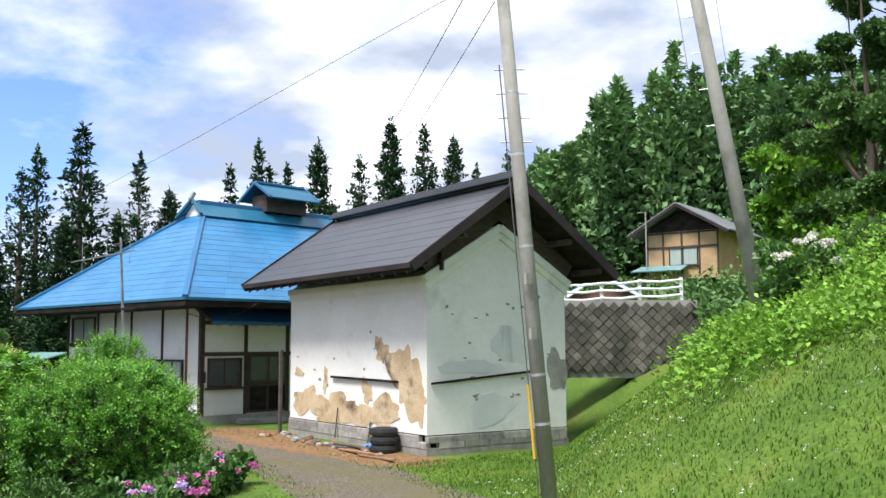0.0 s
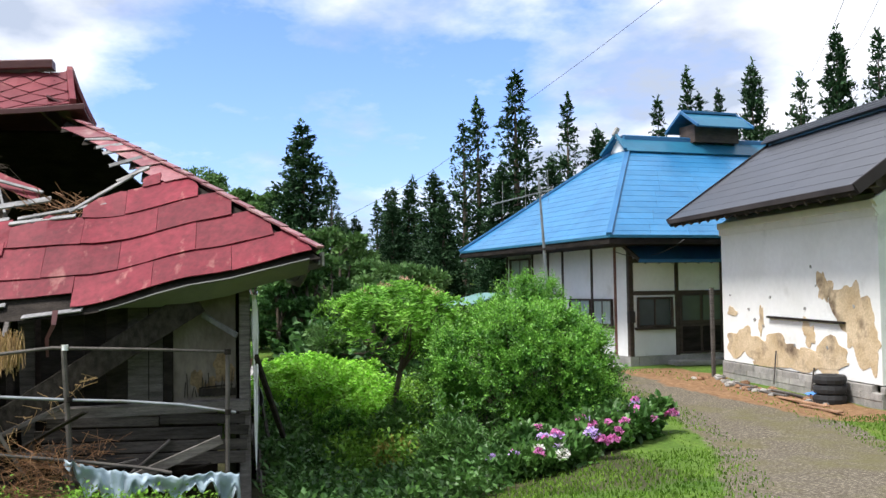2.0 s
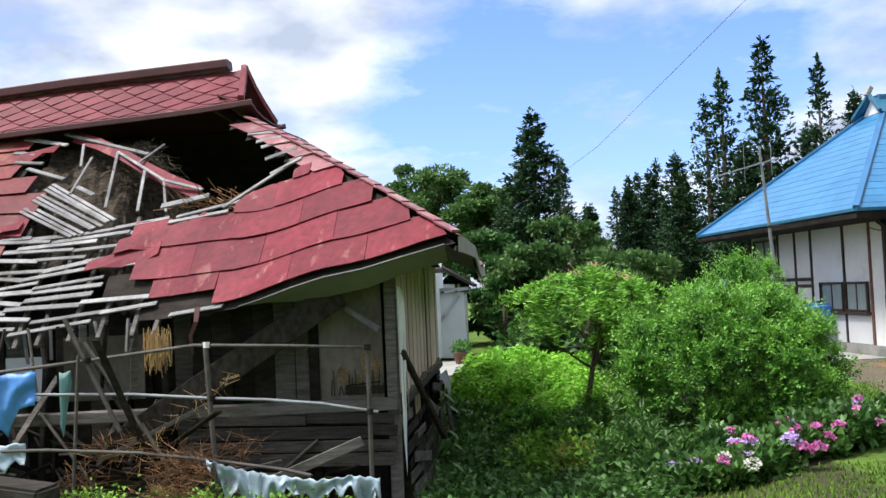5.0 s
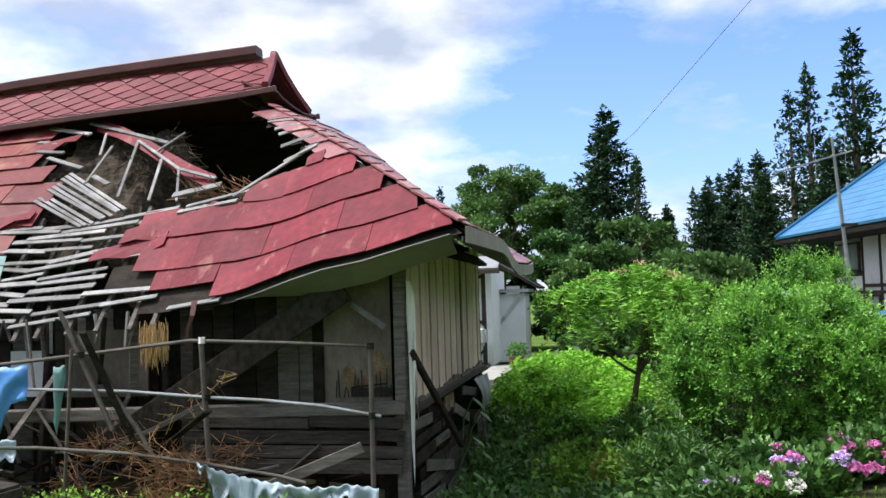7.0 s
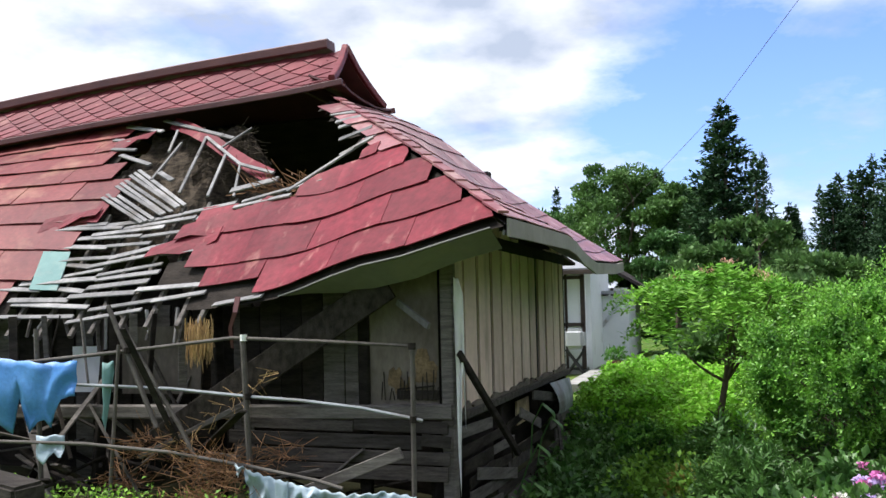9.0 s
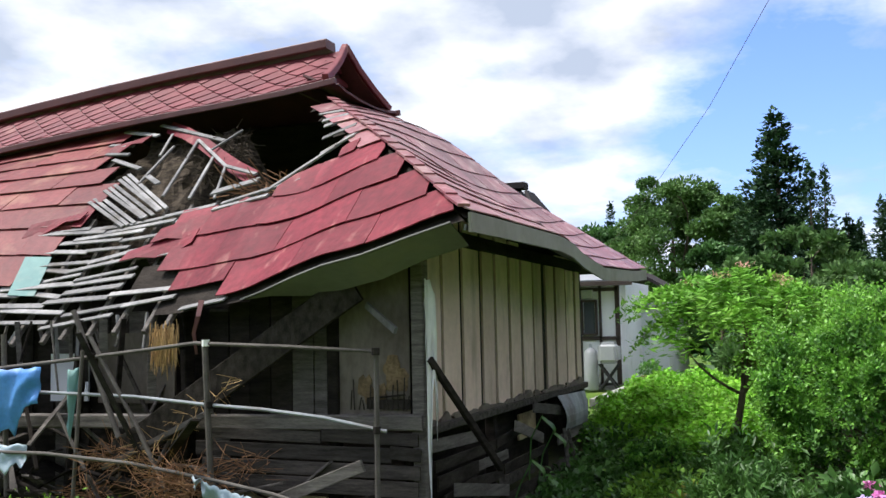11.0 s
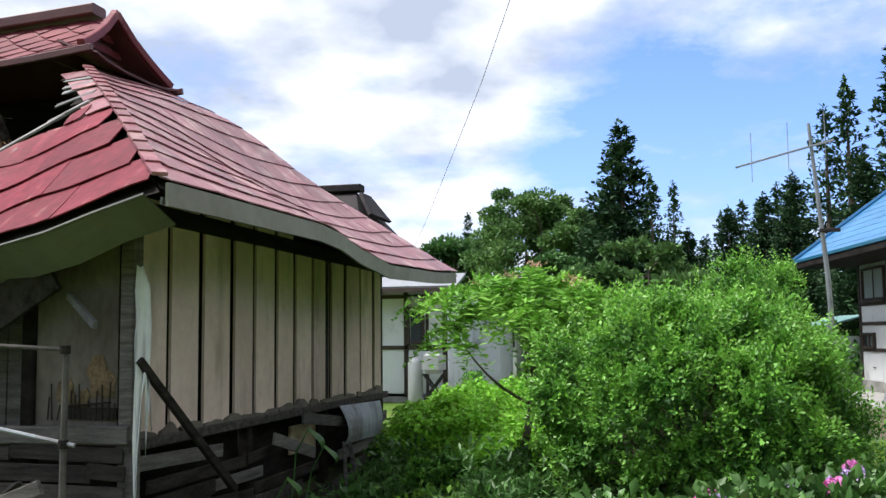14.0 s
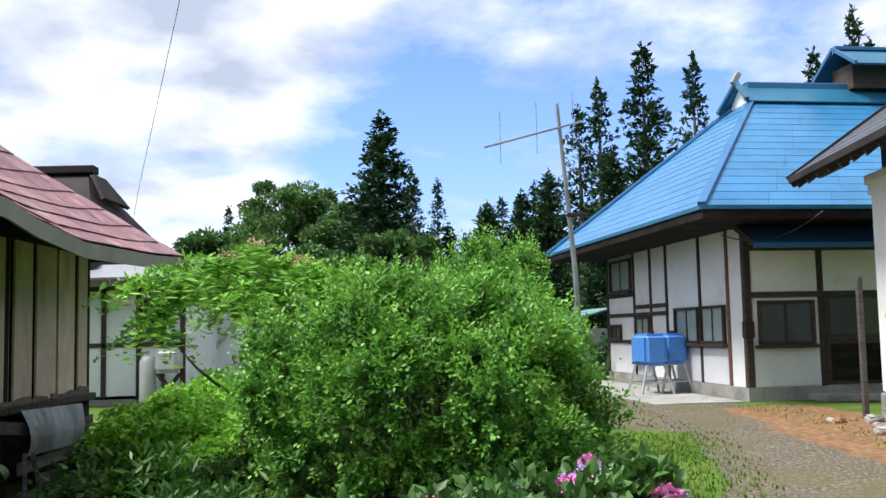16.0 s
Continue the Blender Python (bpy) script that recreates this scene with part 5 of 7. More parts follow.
    # roof, raised clear of the plaster
    oL, oR, oF, ez, rz = 1.15, 0.85, 0.95, 3.93, 5.98
    x0, x1 = oR, -L - oL
    # wood under the sheets has the eave shade in its colour
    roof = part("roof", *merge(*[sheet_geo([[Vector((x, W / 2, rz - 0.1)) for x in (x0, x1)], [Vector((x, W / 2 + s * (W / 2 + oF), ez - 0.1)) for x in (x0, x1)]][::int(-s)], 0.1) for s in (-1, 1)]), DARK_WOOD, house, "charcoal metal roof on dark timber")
    slope_sheets(roof, ((x1, W / 2, rz), (x0, W / 2, rz), (x0, -oF, ez), (x1, -oF, ez)), 9, 3, KURA_ROOF, lift=0.007)
    slope_sheets(roof, ((x0, W / 2, rz), (x1, W / 2, rz), (x1, W + oF, ez), (x0, W + oF, ez)), 6, 2, KURA_ROOF, lift=0.014)
    for k in range(3):
        part("ridge_cap", *beam_geo((x0 + 0.03, W / 2, rz + 0.05 + 0.07 * k), (x1 - 0.03, W / 2, rz + 0.05 + 0.07 * k), 0.5 - 0.13 * k, 0.07), KURA_ROOF, roof)
    for xx in (x0 + 0.02, x1 - 0.02):
        for s in (-1, 1):
            part("verge_board", *beam_geo((xx, W / 2, rz - 0.06), (xx, W / 2 + s * (W / 2 + oF), ez - 0.08), 0.05, 0.22), DARK_ROOF, roof)
    part("eave_edge", *beam_geo((x0, -oF, ez - 0.05), (x1, -oF, ez - 0.05), 0.05, 0.12), DARK_ROOF, roof)
    part("eave_edge", *beam_geo((x0, W + oF, ez - 0.05), (x1, W + oF, ez - 0.05), 0.05, 0.12), DARK_ROOF, roof)
    for k in range(17):
        x = x0 - 0.25 - k * 0.52
        part("rafter", *beam_geo((x, 0.15, ez + 0.63), (x, -oF + 0.05, ez - 0.19), 0.06, 0.09), TIMBER, roof)
    for y in (-0.45, 0.5, W / 2, W - 0.5, W + 0.45):
        z = lerp(rz, ez, abs(y - W / 2) / (W / 2 + oF)) - 0.3
        part("purlin", *beam_geo((x0 - 0.05, y, z), (-0.2, y, z), 0.12, 0.14), TIMBER, roof)
        part("purlin", *beam_geo((x1 + 0.05, y, z), (-L + 0.2, y, z), 0.12, 0.14), TIMBER, roof)
    part("attic_board", *merge(box_geo((L + 0.4, 0.06, 0.4), (-L / 2, 0.3, H + 0.32)), *[beam_geo((0.02, -0.1 if s < 0 else W + 0.1, H + 0.18), (0.02, W / 2, AZ + 0.42), 0.05, 0.5) for s in (-1, 1)]), TIMBER, house, "dark boarding under the roof")


build_kura()


# ---- the far white house behind the ruin ----
def build_white_house():
    house = thing("white_walled_house", "white walled house with dark timbers behind the ruin", "house", at=(-16.2, 0, -0.3))
    part("foundation", *box_geo((4.0, 8.2, 0.3), (-2.0, -4.9, 0.0)), CONCRETE, house)
    wall = part("front_wall", *box_geo((0.14, 8.0, 2.75), (-0.07, -4.85, 1.45)), WHITE_PAINT, house, "bright white wall")
    part("end_wall", *box_geo((4.0, 0.14, 2.75), (-2.1, -0.78, 1.45)), WHITE_PAINT, house)
    for y, w in ((-0.92, 0.12), (-1.38, 0.07), (-1.94, 0.11), (-2.75, 0.11), (-4.5, 0.11)):
        part("post", *beam_geo((0.02, y, 0.1), (0.02, y, 2.8), w, 0.06, up=(1, 0, 0)), TIMBER, wall)
    for z in (1.32, 2.62):
        part("rail", *beam_geo((0.025, -0.9, z), (0.025, -8.5, z), 0.05, 0.1), TIMBER, wall)
    window_part(wall, "y", -1.9, -1.45, 1.4, 2.35, 0.0, 1, GLASS, sill=False)
    box_part("wall_unit", (0.14, 0.3, 0.22), (0.1, -1.7, 2.5), GREY_TANK, wall)
    porch = part("porch_roof", *sheet_geo([[Vector((-0.2, y, 3.15)) for y in (-0.4, -9)][::-1], [Vector((0.95, y, 2.78)) for y in (-0.4, -9)][::-1]], 0.06), GREY_ROOF, house, "low grey metal porch roof")
    part("porch_edge", *beam_geo((0.96, -0.35, 2.74), (0.96, -9, 2.74), 0.05, 0.12), TIMBER, porch)
    # steep main roof, hipped at the end, with a raised ridge
    e = [Vector((0.3, -2.9, 3.3)), Vector((0.3, -14, 3.3)), Vector((-9.0, -14, 3.3)), Vector((-9.0, -2.9, 3.3))]
    t = [Vector((-4.4, -4.75, 6.1)), Vector((-4.4, -12, 6.1))]
    V = e + t + [p - Vector((0, 0, 0.3)) for p in e]
    part("roof", V, [(0, 1, 5, 4), (1, 2, 5), (2, 3, 4, 5), (3, 0, 4), (0, 6, 7, 1), (1, 7, 8, 2), (2, 8, 9, 3), (3, 9, 6, 0), (6, 9, 8, 7)], DARK_ROOF, house, "dark brown steep roof")
    part("ridge_cap", *beam_geo((-4.4, -4.55, 6.2), (-4.4, -12, 6.2), 0.5, 0.22), DARK_ROOF, house)
    part("gable_hood", *sheet_geo([[Vector((-3.9, -4.5, 5.95)), Vector((-4.9, -4.5, 5.95))], [Vector((-3.3, -4.0, 5.2)), Vector((-5.5, -4.0, 5.2))]], 0.1), DARK_ROOF, house)
    # little shed with a grey wall
    shed = thing("garden_shed", "small pale grey shed with a low roof", "shed", at=(-18.6, 0.2, -0.3))
    part("wall", *box_geo((2.2, 1.45, 2.1), (-1.2, -0.87, 1.05)), PANEL_GREY, shed)
    part("roof", *box_geo((2.6, 1.75, 0.1), (-1.2, -0.87, 2.2)), GREY_ROOF, shed)
    part("brace", *beam_geo((-0.06, -1.4, 0.6), (-0.06, -0.3, 2.0), 0.05, 0.1), STEEL, shed)
    far = thing("distant_outbuilding", "small timber-framed outbuilding with a dark roof", "outbuilding", at=(-24.5, -1.1, -1.3))
    part("wall", *box_geo((3.0, 2.6, 3.4), (-1.5, -0.6, 1.7)), WHITE_PAINT, far)
    for y in (-1.8, -1.2, -0.6, 0.0, 0.6):
        part("post", *beam_geo((0.02, y, 2.2), (0.02, y, 3.4), 0.1, 0.05, up=(1, 0, 0)), TIMBER, far)
    part("roof", *merge(sheet_geo([[Vector((0.5, -0.6, 4.5)), Vector((-3.5, -0.6, 4.5))], [Vector((0.5, 1.3, 3.35)), Vector((-3.5, 1.3, 3.35))]][::-1], 0.1), sheet_geo([[Vector((0.5, -0.6, 4.5)), Vector((-3.5, -0.6, 4.5))], [Vector((0.5, -2.4, 3.35)), Vector((-3.5, -2.4, 3.35))]], 0.1)), DARK_ROOF, far)


def build_terrace():
    tagged(part("terrace", *box_geo((4.6, 2.4, 0.5), (-13.4, 0.55, -0.42)), CONCRETE), "grey concrete terrace edge", "terrace", kind="structure")


build_white_house()
build_terrace()


# ---- foliage ----
def leaves_mesh(name, pos, nrm_bias, length, width, mat, rng, fold=0.25, droop=0.0):
    """Many small folded leaves at those places, each two quads, pointing roughly along the bias."""
    n = len(pos)
    d = rng.normal(size=(n, 3)) * 0.75 + nrm_bias
    d[:, 2] -= droop
    d /= np.linalg.norm(d, axis=1, keepdims=True) + 1e-9
    s = np.cross(d, rng.normal(size=(n, 3)) * 0.6 + np.array([0, 0, 1.0]))
    s /= np.linalg.norm(s, axis=1, keepdims=True) + 1e-9
    u = np.cross(s, d)
    L = (length * rng.uniform(0.6, 1.3, n))[:, None]
    W = (width * rng.uniform(0.7, 1.25, n))[:, None]
    base, tip = pos, pos + d * L
    mid = pos + d * L * 0.5
    a = mid + s * W * 0.5 + u * W * fold
    b = mid - s * W * 0.5 + u * W * fold
    V = np.stack([base, a, tip, b], 1).reshape(-1, 3)
    i = np.arange(n)[:, None] * 4
    F = np.concatenate([i + np.array([[0, 1, 2]]), i + np.array([[0, 2, 3]])], 1).reshape(-1, 3)
    me = bpy.data.meshes.new(name)
    me.vertices.add(len(V)); me.vertices.foreach_set("co", V.astype(np.float32).reshape(-1))
    me.loops.add(len(F) * 3); me.loops.foreach_set("vertex_index", F.astype(np.int32).reshape(-1))
    me.polygons.add(len(F)); me.polygons.foreach_set("loop_start", np.arange(0, len(F) * 3, 3, dtype=np.int32))
    me.materials.append(mat)
    me.update(calc_edges=True)
    return me


def clump_points(rng, centres, radii, per, shell=0.55):
    """Leaf places in lumpy clumps: mostly near each clump's outside."""
    out, bias = [], []
    for c, r in zip(centres, radii):
        v = rng.normal(size=(per, 3)); v /= np.linalg.norm(v, axis=1, keepdims=True)
        k = shell + (1 - shell) * rng.uniform(0, 1, (per, 1)) ** 0.7
        out.append(np.asarray(c) + v * k * np.asarray(r)); bias.append(v * 0.8 + np.array([0, 0, 0.35]))
    return np.concatenate(out), np.concatenate(bias)


def limb_geo(rng, base, tips, r0, bend=0.15, sides=6):
    geos = []
    for tip in tips:
        tip = Vector(tip); b = Vector(base)
        pts, rad = [], []
        off = Vector(rng.normal(size=3) * bend * (tip - b).length)
        for k in range(6):
            t = k / 5
            pts.append(b.lerp(tip, t) + off * math.sin(math.pi * t)); rad.append(r0 * (1 - 0.85 * t) + 0.004)
        geos.append(tube_geo(pts, rad, sides))
    return merge(*geos)


def shoot_leaves(rng, starts, heads, lengths, per, whorl=0.012):
    """Leaves set all round along upright shoots: their places and the way each one points."""
    n = len(starts)
    t = np.tile(np.linspace(0.12, 1, per), n)
    c = np.repeat(starts, per, 0) + np.repeat(heads * lengths[:, None], per, 0) * t[:, None]
    turn = np.tile(np.arange(per) * 2.4, n) + np.repeat(rng.uniform(0, 6.28, n), per)
    head = np.repeat(heads, per, 0)
    side = np.cross(head, np.array([0.31, 0.17, 0.93])); side /= np.linalg.norm(side, axis=1, keepdims=True) + 1e-9
    other = np.cross(head, side)
    out = side * np.cos(turn)[:, None] + other * np.sin(turn)[:, None]
    return c + out * whorl + rng.normal(0, 0.008, c.shape), out * 1.5 + head * (0.5 + 1.2 * t[:, None]), t


def build_bush(name, label, at, rx, ry, height, mat, seed, lumps=40, shoots=26, per=20, lsize=(0.075, 0.042), spires=0, category="bush", flat=2.6, fresh=None, foot=0.12):
    """A many-stemmed shrub: a broad lumpy dome, each lump a spray of leafy shoots, dark gaps between the lumps."""
    rng = np.random.default_rng(seed)
    z0 = gz(*at) - 0.05
    ob = thing(name, label, category, at=(*at, z0))
    starts, heads, lens, cs = [], [], [], []
    for k in range(lumps):
        q = (k + 0.5) / lumps
        a = 2.39996 * k + rng.uniform(-0.25, 0.25)
        zz = height * (foot + (0.93 - foot) * q ** 0.8)
        wide = max(0.0, 1 - max(0.0, (zz / height - 0.35) / 0.65) ** flat) ** (1 / flat) * (0.8 + 0.2 * min(1, zz / height / 0.35))
        rad = wide * rng.uniform(0.62, 0.84) if q < 0.75 else wide * rng.uniform(0.1, 0.85)
        c = np.array([rx * rad * math.cos(a), ry * rad * math.sin(a), zz - 0.16])
        cs.append(tuple(c))
        r = rng.uniform(0.22, 0.38) * min(1.25, (rx + ry) / 2.6 + 0.15)
        v = rng.normal(size=(shoots, 3)) + np.array([0.9 * math.cos(a), 0.9 * math.sin(a), 0.75])
        v /= np.linalg.norm(v, axis=1, keepdims=True)
        starts.append(c + v * r * rng.uniform(0.1, 0.45, (shoots, 1))); heads.append((v + np.array([0, 0, 0.4])) / np.linalg.norm(v + np.array([0, 0, 0.4]), axis=1, keepdims=True))
        lens.append(r * rng.uniform(0.55, 1.15, shoots))
    for k in range(spires):
        a, q = rng.uniform(0, 6.28), math.sqrt(rng.uniform(0, 0.8))
        v = np.array([0.16 * q * math.cos(a) + rng.normal(0, 0.05), 0.16 * q * math.sin(a) + rng.normal(0, 0.05), 1.0])
        starts.append(np.array([[rx * q * math.cos(a), ry * q * math.sin(a), height * (0.86 - 0.3 * q ** 3)]])); heads.append((v / np.linalg.norm(v))[None]); lens.append(np.array([rng.uniform(0.25, 0.55)]))
    p, b, t = shoot_leaves(rng, np.concatenate(starts), np.concatenate(heads), np.concatenate(lens), per)
    ok = p[:, 2] > 0.03
    p, b, t = p[ok], b[ok], t[ok]
    tip = (t > 0.6) if fresh else np.zeros(len(t), bool)
    crown = new("crown", leaves_mesh("crown", p[~tip], b[~tip], lsize[0], lsize[1], mat, rng)); crown.parent = ob
    if fresh:
        f = new("fresh_growth", leaves_mesh("fresh_growth", p[tip], b[tip], lsize[0] * 0.9, lsize[1] * 0.9, fresh, rng)); f.parent = ob
        f["label"] = "paler young leaves at the shoot tips"
    # leaf fill inside the dome; shade between the lumps is painted as darker leaves
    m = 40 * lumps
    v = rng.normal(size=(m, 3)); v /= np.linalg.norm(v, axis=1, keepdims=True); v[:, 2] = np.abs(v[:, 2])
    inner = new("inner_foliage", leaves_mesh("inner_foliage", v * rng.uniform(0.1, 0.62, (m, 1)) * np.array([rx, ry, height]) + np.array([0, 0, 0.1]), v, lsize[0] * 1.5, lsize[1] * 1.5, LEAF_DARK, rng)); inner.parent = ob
    part("branching", *limb_geo(rng, (0, 0, 0), cs[::2], 0.02, 0.08, 5), BARK, ob)
    return ob


def conifer_meshes(seed, h, r, dense=1.0, mat=None, flat=1.0, leaf=0.3):
    """Trunk and crown of a cedar: whorls of drooping boughs with ragged gaps."""
    rng = np.random.default_rng(seed)
    P, B = [], []
    n = int(26 * dense * h / 10)
    for k in range(n):
        t = (k + rng.uniform(0, 1)) / n
        z = h * (0.16 + 0.84 * t)
        reach = r * (1 - t) ** 0.75 * rng.uniform(0.5, 1.15) + 0.12
        for a in rng.uniform(0, 2 * math.pi, rng.integers(4, 7)):
            m = max(6, int(16 * reach * dense))
            q = rng.uniform(0.1, 1, m) ** 0.8
            rise = 0.12 * reach * math.sin(3 * q[0])
            x, y = np.cos(a) * reach * q, np.sin(a) * reach * q
            zz = z + rise + 0.28 * reach * q ** 2 - 0.12 * reach * q
            j = 0.17 * (1 - 0.4 * q)[:, None] * rng.normal(size=(m, 3)) * min(1.3, reach)
            P.append(np.stack([x, y, zz], 1) + j); B.append(np.tile(np.array([np.cos(a) * 0.7, np.sin(a) * 0.7, 0.45]), (m, 1)))
    P.append(np.stack([rng.normal(0, 0.06, 40), rng.normal(0, 0.06, 40), h * rng.uniform(0.9, 1.03, 40)], 1)); B.append(np.tile(np.array([0, 0, 1.0]), (40, 1)))
    crown = leaves_mesh("crown", np.concatenate(P), np.concatenate(B), leaf, leaf * 0.5, mat or NEEDLE, rng)
    trunk = mesh_of("trunk", *tube_geo([(0, 0, -1), (0.03, 0, h * 0.4), (0, 0.03, h * 0.95)], [0.02 * h + 0.03, 0.014 * h, 0.01], 8), BARK)
    return trunk, crown


def build_conifers():
    protos = [conifer_meshes(10 + k, 12.0, (2.0, 1.6, 2.3, 1.4, 1.8)[k], (1.9, 1.4, 1.9, 1.15, 1.1)[k], leaf=0.27) for k in range(5)]

    def tree(x, y, top, kind, wide=1.0, label="tall dark green cedar standing among others"):
        z = gz(x, y)
        ob = new("cedar_tree")
        tagged(ob, label, "tree", "cedars behind the houses")
        for nm, me in zip(("trunk", "crown"), protos[kind]):
            c = new(nm, me); c.parent = ob
        s = (top - z) / 12.2
        ob.matrix_world = Matrix.LocRotScale((x, y, z - 0.1), Euler((0, 0, (x * 7 + y * 3) % 6.28)), (s * wide, s * wide, s))

    for row in CEDARS:
        tree(*row)


# x, y, height of the tip, shape, width
CEDARS = [
    (-31.7, 2.9, 9.9, 0, 1.4), (-30.2, 4.1, 7.4, 3, 1.2), (-32.5, 1.4, 6.4, 4, 1.2), (-52.0, 5.1, 10.4, 3, 1.0), (-56, -8.5, 9.6, 1, 0.9),
    (-33.3, 13.8, 13.0, 1, 1.15), (-34.6, 12.1, 11.8, 3, 1.1), (-33.0, 11.0, 10.4, 4, 1.1), (-32.0, 15.2, 8.6, 2, 1.1), (-36, 10.0, 8.2, 2, 1.2),
    (-40, 8.2, 7.6, 1, 1.2), (-48, 6.6, 6.6, 0, 1.1), (-38, 9.0, 7.6, 0, 1.2), (-57, 7.2, 7.6, 3, 1.1), (-42, 10, 8.6, 3, 1.2), (-46, 9.5, 8.4, 1, 1.2),
    (-25.0, 13.6, 10.1, 3, 1.0), (-24.5, 14.7, 8.7, 2, 1.0), (-23.5, 17.0, 9.9, 1, 0.8), (-23.0, 18.1, 10.9, 3, 0.9), (-22.7, 18.5, 9.9, 4, 0.9), (-22.4, 19.2, 10.0, 1, 0.7), (-21.7, 20.3, 11.0, 2, 0.75),
    (-20.8, 21.9, 10.4, 4, 0.9), (-20.0, 23.0, 12.0, 0, 0.85), (-19.1, 24.2, 11.8, 1, 0.9), (-18.3, 25.2, 11.3, 2, 0.8), (-17.7, 26.0, 10.0, 3, 0.9), (-16.7, 27.0, 10.6, 4, 0.9), (-21.5, 22.4, 9.0, 0, 1.0), (-19.0, 25.4, 9.2, 2, 1.0),
    (-30.5, 18.0, 7.6, 2, 1.2), (-29, 21, 7.2, 0, 1.2), (-31, 7.0, 6.2, 2, 1.3), (-33, 5.5, 5.6, 0, 1.3), (-36, 7.0, 6.6, 3, 1.3), (-27, 11.2, 7.4, 2, 1.2), (-29, 9.0, 6.4, 0, 1.2),
]
build_conifers()


def build_hill_woods():
    """The cedar plantation on the hillside, one mass of many trees."""
    rng = np.random.default_rng(77)
    P, B = [], []
    xs, ys = [], []
    for _ in range(1100):
        a = rng.uniform(-0.83, -0.3); d = rng.uniform(58, 135)
        x, y = 14 + d * math.sin(a), d * math.cos(a) - 1
        xs.append(x); ys.append(y)
    xs, ys = np.array(xs), np.array(ys)
    zs = ground_height(xs, ys)
    for x, y, z in zip(xs, ys, zs):
        bearing = math.atan2(x - 14, y + 1)
        h, r = rng.uniform(8.5, 13.5) * lerp(0.55, 1.12, float(smooth01(-0.87, -0.66, bearing))), rng.uniform(1.5, 2.3)
        m = 560
        t = rng.uniform(0, 1, m) ** 0.8
        q = np.sqrt(rng.uniform(0.15, 1, m)) * r * (1 - t) ** 0.8 * (0.75 + 0.35 * np.sin(t * 40 + x))
        a = rng.uniform(0, 6.28, m)
        P.append(np.stack([x + q * np.cos(a), y + q * np.sin(a), z + h * (0.12 + 0.88 * t)], 1))
        B.append(np.stack([np.cos(a) * 0.7, np.sin(a) * 0.7, np.full(m, 0.5)], 1))
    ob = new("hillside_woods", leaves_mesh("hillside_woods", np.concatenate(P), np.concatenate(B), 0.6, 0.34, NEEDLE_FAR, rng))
    tagged(ob, "dense green cedar woods on the hillside", "woods", kind="stuff")


build_hill_woods()


def build_broadleaf(name, label, at, top, spread, seed, mat, count, lsize=(0.22, 0.14), clumps=26, low=0.35):
    rng = np.random.default_rng(seed)
    z0 = gz(*at) - 0.1
    h = top - z0
    ob = thing(name, label, "tree", at=(*at, z0))
    cs, rs = [], []
    for k in range(clumps):
        q = rng.uniform(low, 0.95)
        a = rng.uniform(0, 6.28)
        rad = spread * math.sin(math.pi * min(0.98, (q - low * 0.6) / (1 - low * 0.6))) ** 0.6 * rng.uniform(0.25, 0.9)
        cs.append((rad * math.cos(a), rad * math.sin(a), h * q)); rs.append(np.array([1, 1, 0.5]) * rng.uniform(0.12, 0.27) * spread)
    p, b = clump_points(rng, cs, rs, count // clumps, 0.3)
    crown = new("crown", leaves_mesh("crown", p, b, *lsize, mat, rng)); crown.parent = ob
    part("trunk", *tube_geo([(0, 0, -0.3), (0.05, 0.02, h * 0.4), (0, 0, h * 0.8)], [0.035 * spread + 0.05, 0.025 * spread + 0.03, 0.02], 8), BARK, ob)
    part("branching", *limb_geo(rng, (0.03, 0.01, h * 0.3), cs[:12], 0.02 * spread + 0.015), BARK, ob)
    return ob


build_broadleaf("broadleaf_tree", "round-crowned green tree beyond the garden", (-48.0, -3.4), 10.1, 4.6, 5, LEAF_TREE, 30000, (0.24, 0.15), 72)
build_broadleaf("broadleaf_tree", "dark leafy tree beyond the garden", (-46.0, 0.8), 8.2, 3.6, 6, LEAF_TREE, 18000, (0.3, 0.19), 46)
build_broadleaf("broadleaf_tree", "dark leafy tree beyond the garden", (-52.0, -8.0), 7.4, 4.2, 7, LEAF_DARK, 18000, (0.3, 0.19), 46)
build_broadleaf("broadleaf_tree", "leafy tree behind the garden shed", (-26.0, 4.0), 4.6, 2.8, 8, LEAF_TREE, 9000, (0.26, 0.16), 30, 0.15)
build_broadleaf("broadleaf_tree", "leafy tree behind the garden shed", (-22.5, 2.4), 3.6, 2.2, 9, LEAF_TREE, 8000, (0.24, 0.15), 26, 0.15)
build_broadleaf("broadleaf_tree", "shrubby tree in the shade behind the garden", (-18.0, 5.6), 3.0, 2.3, 12, LEAF_TREE, 9000, (0.2, 0.12), 26, 0.12)
build_broadleaf("broadleaf_tree", "shrubby tree in the shade behind the garden", (-13.5, 3.6), 2.2, 2.0, 13, LEAF_TREE, 9000, (0.18, 0.11), 26, 0.1)
build_broadleaf("broadleaf_tree", "dark leafy tree beside the garden shed", (-21.5, 1.3), 3.1, 1.3, 17, LEAF_DARK, 12000, (0.16, 0.1), 30, 0.08)
build_broadleaf("broadleaf_tree", "dark leafy tree beside the garden shed", (-27.0, 0.9), 4.3, 2.2, 18, LEAF_DARK, 14000, (0.2, 0.13), 34, 0.08)
build_broadleaf("broadleaf_tree", "bright leafy tree on the bank", (3.2, 20.2), 12.6, 2.1, 14, LEAF_TREE, 60000, (0.13, 0.085), 60, 0.05)
